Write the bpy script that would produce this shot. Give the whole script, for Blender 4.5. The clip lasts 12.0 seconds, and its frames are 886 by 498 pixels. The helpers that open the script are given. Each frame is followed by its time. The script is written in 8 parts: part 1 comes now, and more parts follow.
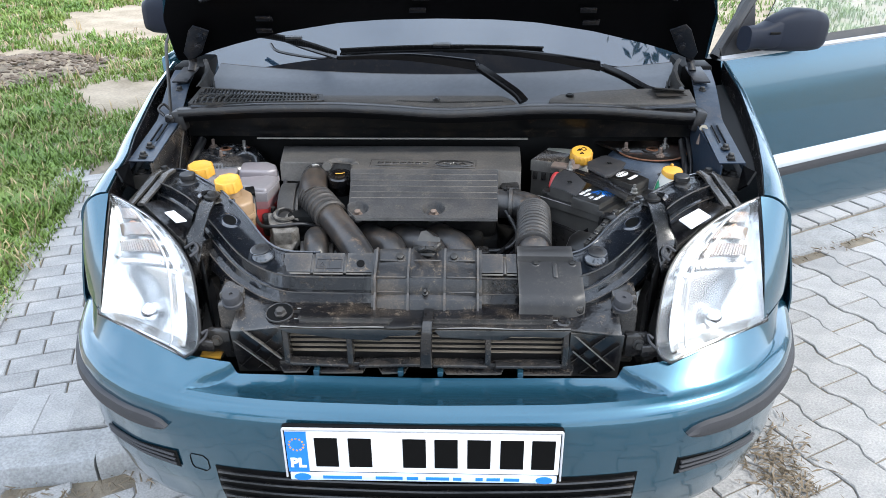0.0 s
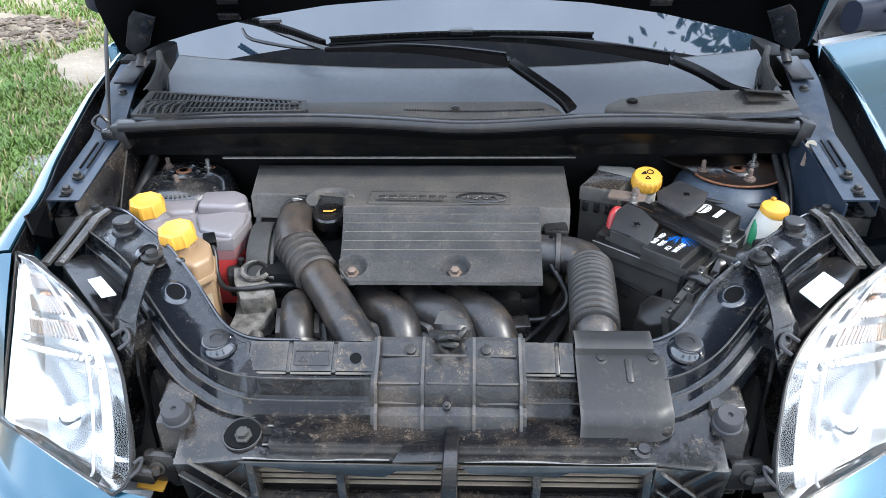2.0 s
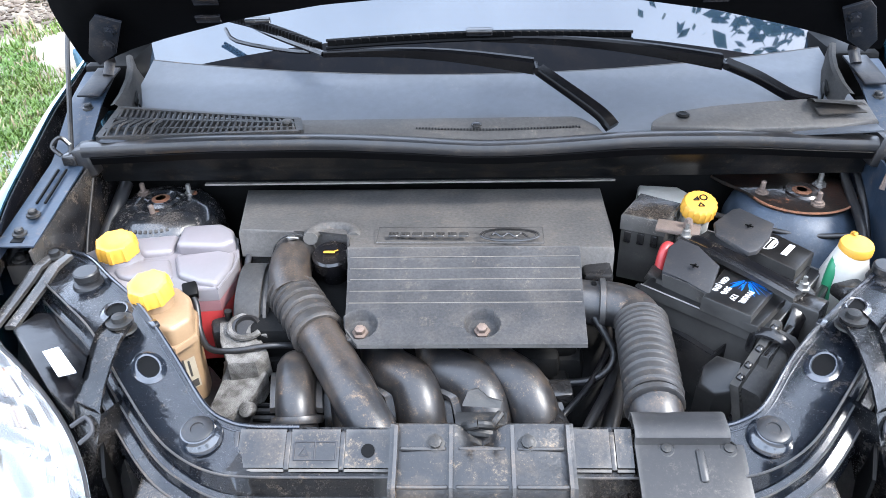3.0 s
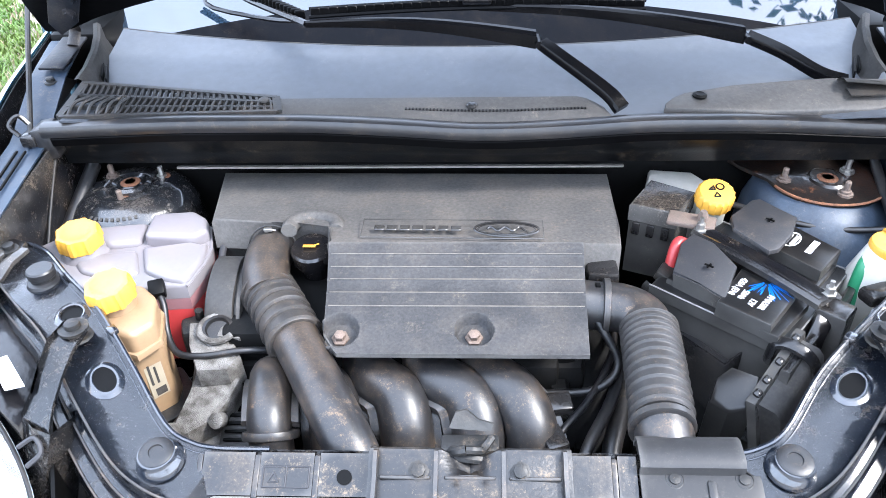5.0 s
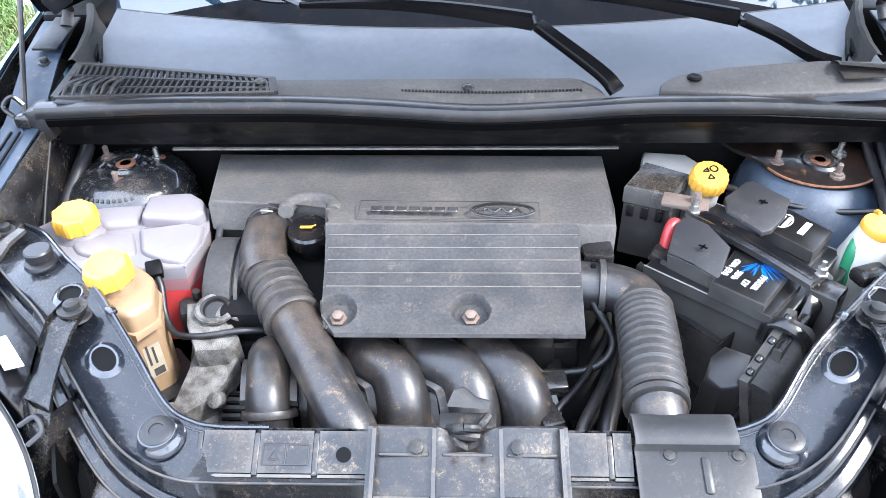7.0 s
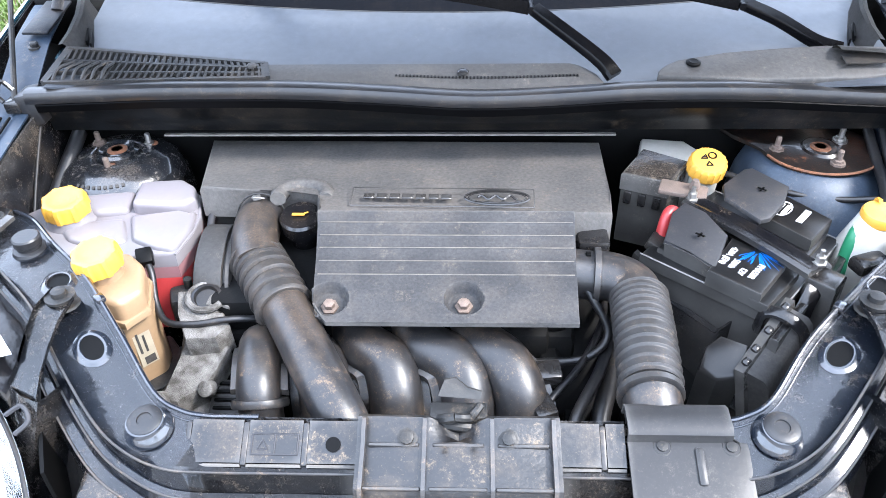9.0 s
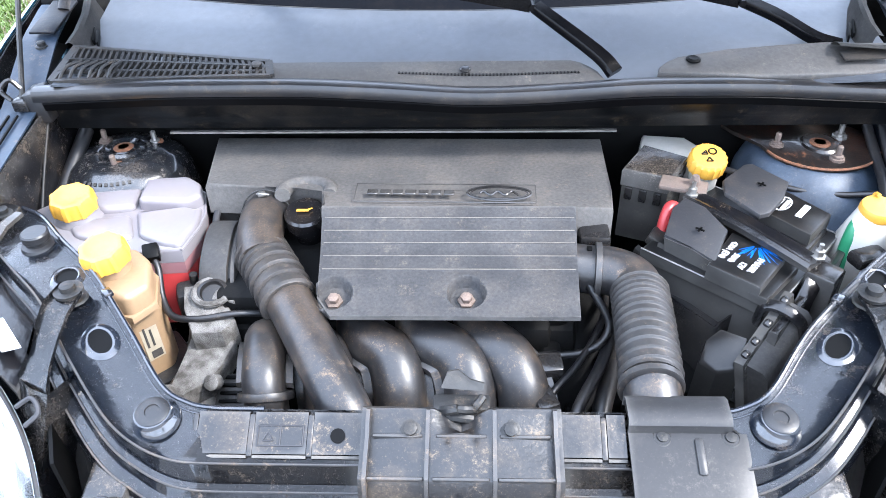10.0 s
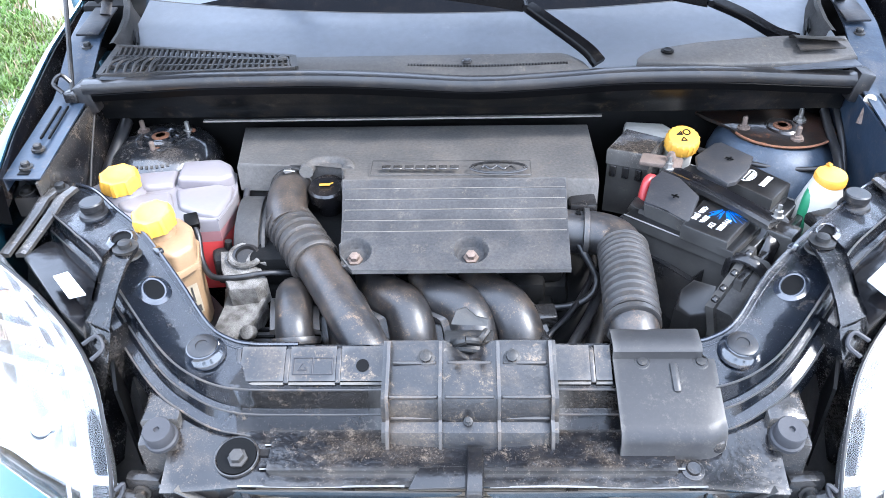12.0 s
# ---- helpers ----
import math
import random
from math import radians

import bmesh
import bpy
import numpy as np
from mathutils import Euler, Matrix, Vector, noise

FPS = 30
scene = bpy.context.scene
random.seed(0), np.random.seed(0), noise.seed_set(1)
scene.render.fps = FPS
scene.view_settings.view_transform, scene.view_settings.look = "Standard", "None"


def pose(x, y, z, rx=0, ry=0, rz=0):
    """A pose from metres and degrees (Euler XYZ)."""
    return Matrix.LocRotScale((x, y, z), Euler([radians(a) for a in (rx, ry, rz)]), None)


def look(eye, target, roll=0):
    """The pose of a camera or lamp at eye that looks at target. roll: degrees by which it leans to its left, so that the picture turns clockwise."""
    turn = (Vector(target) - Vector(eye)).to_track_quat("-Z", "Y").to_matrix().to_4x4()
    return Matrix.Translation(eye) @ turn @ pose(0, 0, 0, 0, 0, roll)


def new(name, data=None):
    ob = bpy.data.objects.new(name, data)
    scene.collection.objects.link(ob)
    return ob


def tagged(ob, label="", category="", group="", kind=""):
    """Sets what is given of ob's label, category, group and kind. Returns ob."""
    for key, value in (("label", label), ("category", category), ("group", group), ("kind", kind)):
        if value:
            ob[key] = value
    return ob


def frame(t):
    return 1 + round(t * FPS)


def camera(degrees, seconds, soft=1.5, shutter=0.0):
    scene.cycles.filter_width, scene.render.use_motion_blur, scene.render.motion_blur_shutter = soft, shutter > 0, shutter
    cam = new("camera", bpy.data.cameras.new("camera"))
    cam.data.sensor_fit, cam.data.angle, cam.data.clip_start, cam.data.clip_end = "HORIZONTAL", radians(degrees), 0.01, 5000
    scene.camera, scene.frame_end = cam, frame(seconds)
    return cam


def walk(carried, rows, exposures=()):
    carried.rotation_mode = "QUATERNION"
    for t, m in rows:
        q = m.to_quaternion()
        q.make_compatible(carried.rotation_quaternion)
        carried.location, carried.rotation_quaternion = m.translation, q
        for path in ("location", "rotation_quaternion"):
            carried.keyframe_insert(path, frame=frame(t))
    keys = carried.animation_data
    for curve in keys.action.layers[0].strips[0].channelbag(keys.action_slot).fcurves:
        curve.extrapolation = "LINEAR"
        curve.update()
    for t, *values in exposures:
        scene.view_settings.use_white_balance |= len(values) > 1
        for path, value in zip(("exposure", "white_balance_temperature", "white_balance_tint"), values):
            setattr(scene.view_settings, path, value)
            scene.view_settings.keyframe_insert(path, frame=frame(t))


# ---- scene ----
cam = camera(60.0, 12.0, soft=0.4)
PATH = [
    (0, (0.082, -0.003, 1.471), (0.019, 1.783, 0.573), -0.5),
    (0.5, (0.075, 0.058, 1.467), (0.0, 1.836, 0.554), -0.9),
    (1, (0.09, 0.196, 1.459), (-0.001, 1.959, 0.519), -1.1),
    (1.5, (0.092, 0.342, 1.45), (-0.002, 2.09, 0.481), -1.1),
    (2, (0.037, 0.502, 1.441), (-0.045, 2.23, 0.438), -1.2),
    (2.5, (-0.014, 0.64, 1.443), (-0.087, 2.349, 0.407), -1.5),
    (3, (-0.011, 0.745, 1.44), (-0.084, 2.433, 0.369), -1.8),
    (5, (0.008, 0.864, 1.428), (-0.081, 2.489, 0.266), -1.8),
    (5.5, (0.004, 0.863, 1.427), (-0.08, 2.482, 0.255), -1.6),
    (6, (-0.003, 0.862, 1.426), (-0.077, 2.474, 0.245), -1.4),
    (6.5, (-0.005, 0.861, 1.425), (-0.074, 2.469, 0.239), -1.4),
    (7, (0.0, 0.855, 1.428), (-0.065, 2.458, 0.233), -1.3),
    (9, (0.013, 0.867, 1.421), (-0.06, 2.449, 0.198), -1.4),
    (9.5, (0.009, 0.863, 1.421), (-0.065, 2.443, 0.195), -1.5),
    (10, (0.014, 0.853, 1.423), (-0.067, 2.434, 0.201), -1.7),
    (10.5, (0.013, 0.828, 1.425), (-0.071, 2.418, 0.215), -1.8),
    (11, (0.004, 0.783, 1.429), (-0.076, 2.385, 0.233), -1.8),
    (11.5, (0.001, 0.728, 1.436), (-0.071, 2.34, 0.254), -1.8),
    (12, (0.001, 0.682, 1.436), (-0.067, 2.304, 0.268), -1.9),
]
walk(cam, [(t, look(eye, target, roll)) for t, eye, target, roll in PATH],
     [(0.0, 1.02, 6180, 8), (1.5, 1.16, 6150, 8), (2.5, 1.63, 5900, 9), (3.0, 1.95, 5890, 10), (5.0, 2.22, 5870, 11), (9.0, 2.24, 5850, 11), (12.0, 2.21, 5660, 11)])

# ---- light ----
world = bpy.data.worlds.new("world")
scene.world = world
world.use_nodes = True
wn, wl = world.node_tree.nodes, world.node_tree.links
wn.clear()
SUN_ELEV, SUN_AZ = 48.0, 106.0          # degrees; azimuth clockwise from +y
sky = wn.new("ShaderNodeTexSky")
sky.sky_type, sky.sun_disc = "NISHITA", False
sky.sun_elevation, sky.sun_rotation = radians(SUN_ELEV), radians(SUN_AZ)
sky.dust_density, sky.air_density = 2.5, 1.0
cloud = wn.new("ShaderNodeTexNoise")
cloud.inputs["Scale"].default_value, cloud.inputs["Detail"].default_value = 3.4, 9.0
coord = wn.new("ShaderNodeTexCoord")
ramp = wn.new("ShaderNodeValToRGB")
ramp.color_ramp.elements[0].position, ramp.color_ramp.elements[1].position = 0.30, 0.78
ramp.color_ramp.elements[0].color = (0.42, 0.42, 0.42, 1)
ramp.color_ramp.elements[1].color = (0.85, 0.85, 0.85, 1)
mixc = wn.new("ShaderNodeMix")
mixc.data_type = "RGBA"
mixc.inputs["B"].default_value = (13.5, 14.7, 16.7, 1)
bg = wn.new("ShaderNodeBackground")
bg.inputs["Strength"].default_value = 0.15
out = wn.new("ShaderNodeOutputWorld")
flow = wn.new("ShaderNodeMapping")
flow.inputs["Scale"].default_value = (1, 1, 1)
wl.new(coord.outputs["Generated"], flow.inputs["Vector"])
wl.new(flow.outputs["Vector"], cloud.inputs["Vector"])
wl.new(cloud.outputs["Fac"], ramp.inputs["Fac"])
wl.new(ramp.outputs["Color"], mixc.inputs["Factor"])
wl.new(sky.outputs["Color"], mixc.inputs["A"])
wl.new(mixc.outputs["Result"], bg.inputs["Color"])
wl.new(bg.outputs["Background"], out.inputs["Surface"])
sun = new("sun", bpy.data.lights.new("sun", "SUN"))
sun.data.energy, sun.data.angle, sun.data.color = 2.2, radians(10), (1.0, 0.93, 0.83)
az, el = radians(SUN_AZ), radians(SUN_ELEV)
sun.matrix_world = look((math.sin(az) * math.cos(el) * 30, math.cos(az) * math.cos(el) * 30, math.sin(el) * 30), (0, 0, 0))

# ---- materials ----
def material(name, color, rough=0.6, metal=0.0, var=0.25, scale=30.0, grain=0.15, bump=0.15, second=None, mix=0.5, coat=0.0, spec=0.5, per_object=0.0, dust=0.0, dust_color=(0.215, 0.160, 0.105), edge=0.0, warp=0.0, coat_rough=0.03):
    """A procedural surface: two colours blended by coarse noise, fine grain, bump, and dust on upward faces by noise."""
    m = bpy.data.materials.new(name)
    m.use_nodes = True
    n, l = m.node_tree.nodes, m.node_tree.links
    b = n["Principled BSDF"]
    tc = n.new("ShaderNodeTexCoord")
    coarse = n.new("ShaderNodeTexNoise")
    coarse.inputs["Scale"].default_value, coarse.inputs["Detail"].default_value = scale, 6.0
    fine = n.new("ShaderNodeTexNoise")
    fine.inputs["Scale"].default_value, fine.inputs["Detail"].default_value = scale * 14, 3.0
    l.new(tc.outputs["Object"], coarse.inputs["Vector"])
    l.new(tc.outputs["Object"], fine.inputs["Vector"])
    second = second or tuple(c * (1 - var) for c in color)
    r = n.new("ShaderNodeValToRGB")
    r.color_ramp.elements[0].position, r.color_ramp.elements[1].position = 0.5 - mix / 2, 0.5 + mix / 2
    r.color_ramp.elements[0].color, r.color_ramp.elements[1].color = (*second, 1), (*color, 1)
    l.new(coarse.outputs["Fac"], r.inputs["Fac"])
    g = n.new("ShaderNodeMix")
    g.data_type, g.blend_type = "RGBA", "MULTIPLY"
    g.inputs["Factor"].default_value = 1.0
    mr = n.new("ShaderNodeMapRange")
    mr.inputs["To Min"].default_value, mr.inputs["To Max"].default_value = 1 - grain, 1 + grain
    l.new(fine.outputs["Fac"], mr.inputs["Value"])
    l.new(r.outputs["Color"], g.inputs["A"])
    l.new(mr.outputs["Result"], g.inputs["B"])
    col = g.outputs["Result"]
    if per_object:
        oi = n.new("ShaderNodeObjectInfo")
        mo = n.new("ShaderNodeMapRange")
        mo.inputs["To Min"].default_value, mo.inputs["To Max"].default_value = 1 - per_object, 1 + per_object
        l.new(oi.outputs["Random"], mo.inputs["Value"])
        p = n.new("ShaderNodeMix")
        p.data_type, p.blend_type = "RGBA", "MULTIPLY"
        p.inputs["Factor"].default_value = 1.0
        l.new(col, p.inputs["A"])
        l.new(mo.outputs["Result"], p.inputs["B"])
        col = p.outputs["Result"]
    b.inputs["Roughness"].default_value = rough
    if dust:
        dn = n.new("ShaderNodeTexNoise")
        dn.inputs["Scale"].default_value, dn.inputs["Detail"].default_value, dn.inputs["Roughness"].default_value = 30.0, 14.0, 0.88
        l.new(tc.outputs["Object"], dn.inputs["Vector"])
        dr = n.new("ShaderNodeMapRange")
        dr.inputs["From Min"].default_value, dr.inputs["From Max"].default_value = 0.545, 0.63
        dr.inputs["To Max"].default_value = dust
        l.new(dn.outputs["Fac"], dr.inputs["Value"])
        fn = n.new("ShaderNodeTexNoise")            # a thin film of dust in broad patches
        fn.inputs["Scale"].default_value, fn.inputs["Detail"].default_value, fn.inputs["Roughness"].default_value = 11.0, 9.0, 0.66
        l.new(tc.outputs["Object"], fn.inputs["Vector"])
        fr = n.new("ShaderNodeMapRange")
        fr.inputs["From Min"].default_value, fr.inputs["From Max"].default_value = 0.50, 0.62
        fr.inputs["To Max"].default_value = min(dust * 0.26, 0.14)
        l.new(fn.outputs["Fac"], fr.inputs["Value"])
        dx = n.new("ShaderNodeMath")
        dx.operation = "MAXIMUM"
        l.new(dr.outputs["Result"], dx.inputs[0])
        l.new(fr.outputs["Result"], dx.inputs[1])
        gn = n.new("ShaderNodeTexNoise")            # fine grit that breaks the film up and speckles the rest
        gn.inputs["Scale"].default_value, gn.inputs["Detail"].default_value, gn.inputs["Roughness"].default_value = 330.0, 4.0, 0.75
        l.new(tc.outputs["Object"], gn.inputs["Vector"])
        gk = n.new("ShaderNodeMapRange")
        gk.inputs["From Min"].default_value, gk.inputs["From Max"].default_value = 0.36, 0.64
        gk.inputs["To Min"].default_value, gk.inputs["To Max"].default_value = 0.35, 1.45
        l.new(gn.outputs["Fac"], gk.inputs["Value"])
        gm = n.new("ShaderNodeMath")
        gm.operation = "MULTIPLY"
        l.new(dx.outputs["Value"], gm.inputs[0])
        l.new(gk.outputs["Result"], gm.inputs[1])
        gs = n.new("ShaderNodeMapRange")
        gs.inputs["From Min"].default_value, gs.inputs["From Max"].default_value = 0.60, 0.70
        gs.inputs["To Max"].default_value = dust * 0.5
        l.new(gn.outputs["Fac"], gs.inputs["Value"])
        dm = n.new("ShaderNodeMath")
        dm.operation = "ADD"
        dm.use_clamp = True
        l.new(gm.outputs["Value"], dm.inputs[0])
        l.new(gs.outputs["Result"], dm.inputs[1])
        d = n.new("ShaderNodeMix")
        d.data_type = "RGBA"
        d.inputs["B"].default_value = (*dust_color, 1)
        l.new(dm.outputs["Value"], d.inputs["Factor"])
        l.new(col, d.inputs["A"])
        col = d.outputs["Result"]
        rr = n.new("ShaderNodeMapRange")
        rr.inputs["To Min"].default_value, rr.inputs["To Max"].default_value = rough, 0.85
        l.new(dm.outputs["Value"], rr.inputs["Value"])
        l.new(rr.outputs["Result"], b.inputs["Roughness"])
    if edge:                                       # pale worn, dusty edges with edge highlights painted in
        ge = n.new("ShaderNodeNewGeometry")
        em = n.new("ShaderNodeMapRange")
        em.inputs["From Min"].default_value, em.inputs["From Max"].default_value = 0.55, 0.70
        em.inputs["To Max"].default_value = edge
        l.new(ge.outputs["Pointiness"], em.inputs["Value"])
        en = n.new("ShaderNodeMath")
        en.operation = "MULTIPLY"
        l.new(em.outputs["Result"], en.inputs[0])
        l.new(coarse.outputs["Fac"], en.inputs[1])
        ex = n.new("ShaderNodeMix")
        ex.data_type = "RGBA"
        ex.inputs["B"].default_value = (0.30, 0.285, 0.26, 1)
        l.new(en.outputs["Value"], ex.inputs["Factor"])
        l.new(col, ex.inputs["A"])
        col = ex.outputs["Result"]
    l.new(col, b.inputs["Base Color"])
    b.inputs["Metallic"].default_value = metal
    b.inputs["Specular IOR Level"].default_value = spec
    b.inputs["Coat Weight"].default_value, b.inputs["Coat Roughness"].default_value = coat, coat_rough
    b.inputs["Coat IOR"].default_value = 1.5
    if bump:
        bu = n.new("ShaderNodeBump")
        bu.inputs["Strength"].default_value, bu.inputs["Distance"].default_value = bump, 0.002
        l.new(fine.outputs["Fac"], bu.inputs["Height"])
        l.new(bu.outputs["Normal"], b.inputs["Normal"])
        if warp:                                   # slow unevenness that bends reflections
            wv = n.new("ShaderNodeTexNoise")
            wv.inputs["Scale"].default_value, wv.inputs["Detail"].default_value = 26.0, 3.0
            l.new(tc.outputs["Object"], wv.inputs["Vector"])
            bw = n.new("ShaderNodeBump")
            bw.inputs["Strength"].default_value, bw.inputs["Distance"].default_value = warp, 0.01
            l.new(wv.outputs["Fac"], bw.inputs["Height"])
            l.new(bw.outputs["Normal"], bu.inputs["Normal"])
            l.new(bw.outputs["Normal"], b.inputs["Coat Normal"])
    return m


def glass(name, tint=(0.9, 0.95, 0.95), rough=0.0, ior=1.45):
    m = bpy.data.materials.new(name)
    m.use_nodes = True
    b = m.node_tree.nodes["Principled BSDF"]
    b.inputs["Base Color"].default_value = (*tint, 1)
    b.inputs["Roughness"].default_value, b.inputs["Transmission Weight"].default_value, b.inputs["IOR"].default_value = rough, 1.0, ior
    return m


paint = material("teal_metallic_paint", (0.017, 0.073, 0.112), 0.27, 0.72, 0.10, 400, 0.14, 0.0, coat=0.9, coat_rough=0.07)
paint_dark = material("engine_bay_paint", (0.016, 0.027, 0.045), 0.40, 0.0, 0.3, 18, 0.2, 0.05, spec=0.32, dust=0.34, warp=0.15)
black_plastic = material("black_plastic", (0.005, 0.005, 0.006), 0.20, 0, 0.3, 14, 0.2, 0.06, spec=0.42, dust=0.12, edge=0.35, warp=0.16)
dusty_plastic = material("dusty_black_plastic", (0.006, 0.006, 0.007), 0.20, 0, 0.3, 14, 0.3, 0.06, spec=0.5, dust=0.42, edge=0.5, dust_color=(0.20, 0.148, 0.096), warp=0.22)
# one cover in two tones: lid darkened, rear lightened, against light on their slopes
cover_plastic = material("grained_cover_plastic", (0.072, 0.066, 0.060), 0.70, 0, 0.25, 14, 0.5, 0.35, second=(0.048, 0.046, 0.044), mix=0.5, spec=0.22, dust=0.34, dust_color=(0.20, 0.155, 0.11), edge=0.5)
lid_plastic = material("scuffed_shaded_lid_plastic", (0.036, 0.035, 0.035), 0.62, 0, 0.25, 18, 0.6, 0.40, second=(0.022, 0.022, 0.023), mix=0.35, spec=0.30, dust=0.42, dust_color=(0.15, 0.122, 0.092), edge=0.5)
rib_wear = material("dust_lined_rib", (0.125, 0.108, 0.088), 0.7, 0, 0.5, 60, 0.4, 0.1, second=(0.055, 0.050, 0.044))
dusty_slat = material("dusty_brown_slat", (0.17, 0.135, 0.095), 0.7, 0, 0.4, 30, 0.3, 0.1)
heavy_dust = material("dust_caked_plastic", (0.008, 0.008, 0.009), 0.34, 0, 0.3, 14, 0.5, 0.20, spec=0.5, dust=0.62, dust_color=(0.205, 0.152, 0.098), edge=0.3, warp=0.15)
worn_lit_edge = material("pale_worn_lit_edge", (0.19, 0.185, 0.175), 0.6, 0, 0.4, 40, 0.3, 0.1, second=(0.06, 0.058, 0.055))
seal_rubber = material("smooth_seal_rubber", (0.010, 0.010, 0.011), 0.30, 0, 0.3, 8, 0.15, 0.04, dust=0.14, warp=0.05)
pipe_plastic = material("worn_pipe_plastic", (0.020, 0.019, 0.019), 0.38, 0, 0.35, 13, 0.4, 0.06, second=(0.009, 0.009, 0.010), mix=0.4, spec=0.5, dust=0.46, edge=0.30, dust_color=(0.24, 0.155, 0.085), warp=0.10)
flap_plastic = material("matt_grey_flap_plastic", (0.019, 0.019, 0.021), 0.5, 0, 0.2, 14, 0.2, 0.15, dust=0.25)
beam_black = material("dusty_gloss_black_paint", (0.010, 0.013, 0.019), 0.22, 0, 0.3, 10, 0.1, 0.02, spec=0.5, coat=1.0, dust=0.30, dust_color=(0.17, 0.125, 0.080), warp=0.12, coat_rough=0.10)
bellows_rubber = material("dull_bellows_rubber", (0.028, 0.026, 0.025), 0.50, 0, 0.35, 14, 0.4, 0.15, second=(0.013, 0.013, 0.013), mix=0.4, spec=0.42, dust=0.34, dust_color=(0.20, 0.142, 0.090), edge=0.45)
gloss_black = material("gloss_black_paint", (0.004, 0.004, 0.005), 0.24, 0, 0.3, 10, 0.1, 0.02, coat=0.2, dust=0.14, warp=0.10)
hinge_black = material("worn_hinge_black", (0.008, 0.010, 0.014), 0.42, 0, 0.4, 16, 0.3, 0.06, spec=0.22, dust=0.25, warp=0.1)
liner_black = material("underside_black_paint", (0.0016, 0.0016, 0.0018), 0.35, 0, 0.3, 8, 0.1, 0.03, spec=0.06, warp=0.1)
rubber = material("black_rubber", (0.008, 0.008, 0.009), 0.42, 0, 0.3, 20, 0.2, 0.08, dust=0.20)
trim_grey = material("grey_bumper_trim", (0.030, 0.030, 0.033), 0.6, 0, 0.15, 20, 0.15, 0.2, spec=0.3)
rusty_plate = material("rusting_black_plate", (0.010, 0.008, 0.007), 0.28, 0.2, 0.4, 22, 0.3, 0.1, coat=0.3, dust=0.9, dust_color=(0.15, 0.055, 0.022), warp=0.1)
cowl_plastic = material("weathered_cowl_plastic", (0.040, 0.046, 0.056), 0.50, 0, 0.35, 5, 0.25, 0.10, spec=0.45, dust=0.14, dust_color=(0.16, 0.15, 0.14))
bare_dark = material("dark_engine_metal", (0.012, 0.012, 0.012), 0.5, 0.3, 0.4, 20, 0.3, 0.2, dust=0.35, edge=0.25)
alu = material("cast_aluminium", (0.17, 0.162, 0.15), 0.6, 0.2, 0.5, 60, 0.6, 0.9, second=(0.050, 0.045, 0.038), mix=0.3, dust=0.7, dust_color=(0.060, 0.046, 0.033))
steel = material("zinc_steel", (0.45, 0.43, 0.40), 0.4, 0.9, 0.4, 60, 0.2, 0.1)
pink_fluid = material("pink_tinted_plastic", (0.24, 0.12, 0.125), 0.35, 0, 0.2, 10, 0.05, 0.03)
grille_black = material("inlet_black_plastic", (0.014, 0.014, 0.014), 0.5, 0, 0.3, 20, 0.3, 0.1, spec=0.3, dust=0.30)
bright_rust = material("orange_rust", (0.22, 0.085, 0.035), 0.8, 0.1, 0.5, 60, 0.5, 0.5, second=(0.07, 0.035, 0.022))
duct_plastic = material("smooth_duct_plastic", (0.019, 0.019, 0.020), 0.40, 0, 0.15, 10, 0.15, 0.10, spec=0.28, dust=0.22, dust_color=(0.16, 0.14, 0.115), edge=0.4)
# near-black engine metal: the shade deep in the bay is in its colour
deep_shade = material("deep_shaded_machinery", (0.005, 0.005, 0.005), 0.65, 0, 0.4, 20, 0.4, 0.2, spec=0.10, dust=0.12, dust_color=(0.05, 0.042, 0.034))
wall_black = material("speckled_scuttle_black", (0.0035, 0.0038, 0.0042), 0.30, 0, 0.3, 14, 0.3, 0.08, spec=0.22, dust=0.16, warp=0.06)
batt_black = material("satin_battery_black", (0.0045, 0.0045, 0.005), 0.28, 0, 0.3, 14, 0.2, 0.05, spec=0.32, dust=0.07, edge=0.30)
rust = material("rusty_steel", (0.16, 0.115, 0.09), 0.75, 0.3, 0.5, 60, 0.4, 0.4, second=(0.11, 0.085, 0.07))
yellow = material("yellow_cap_plastic", (0.56, 0.290, 0.035), 0.42, 0, 0.14, 20, 0.08, 0.08, dust=0.14)
tan = material("aged_tan_plastic", (0.25, 0.165, 0.092), 0.42, 0, 0.25, 12, 0.10, 0.05, dust=0.20, dust_color=(0.13, 0.085, 0.05))
milky = material("milky_tank_plastic", (0.150, 0.145, 0.150), 0.35, 0, 0.10, 10, 0.06, 0.04, second=(0.170, 0.150, 0.156))
white_tank = material("white_tank_plastic", (0.52, 0.50, 0.46), 0.4, 0, 0.15, 12, 0.08, 0.05, second=(0.42, 0.40, 0.35), dust=0.12)
green_fluid = material("green_sticker", (0.03, 0.22, 0.10), 0.35, 0, 0.3, 12, 0.1, 0.03)
red_fluid = material("red_coolant_plastic", (0.50, 0.05, 0.05), 0.35, 0, 0.2, 10, 0.05, 0.03)
red_plastic = material("red_terminal_plastic", (0.38, 0.035, 0.035), 0.4, 0, 0.2, 30, 0.1, 0.05)
white_paint = material("white_enamel", (0.8, 0.8, 0.8), 0.35, 0, 0.04, 20, 0.03, 0.0)
# print black; also stands in for shade in holes, gaps and deep panels
ink = material("black_enamel_and_shade", (0.0025, 0.0025, 0.0025), 0.45, 0, 0.1, 20, 0.05, 0.0, spec=0.08)
blue_print = material("blue_enamel", (0.01, 0.16, 0.62), 0.35, 0, 0.05, 20, 0.03, 0.0)
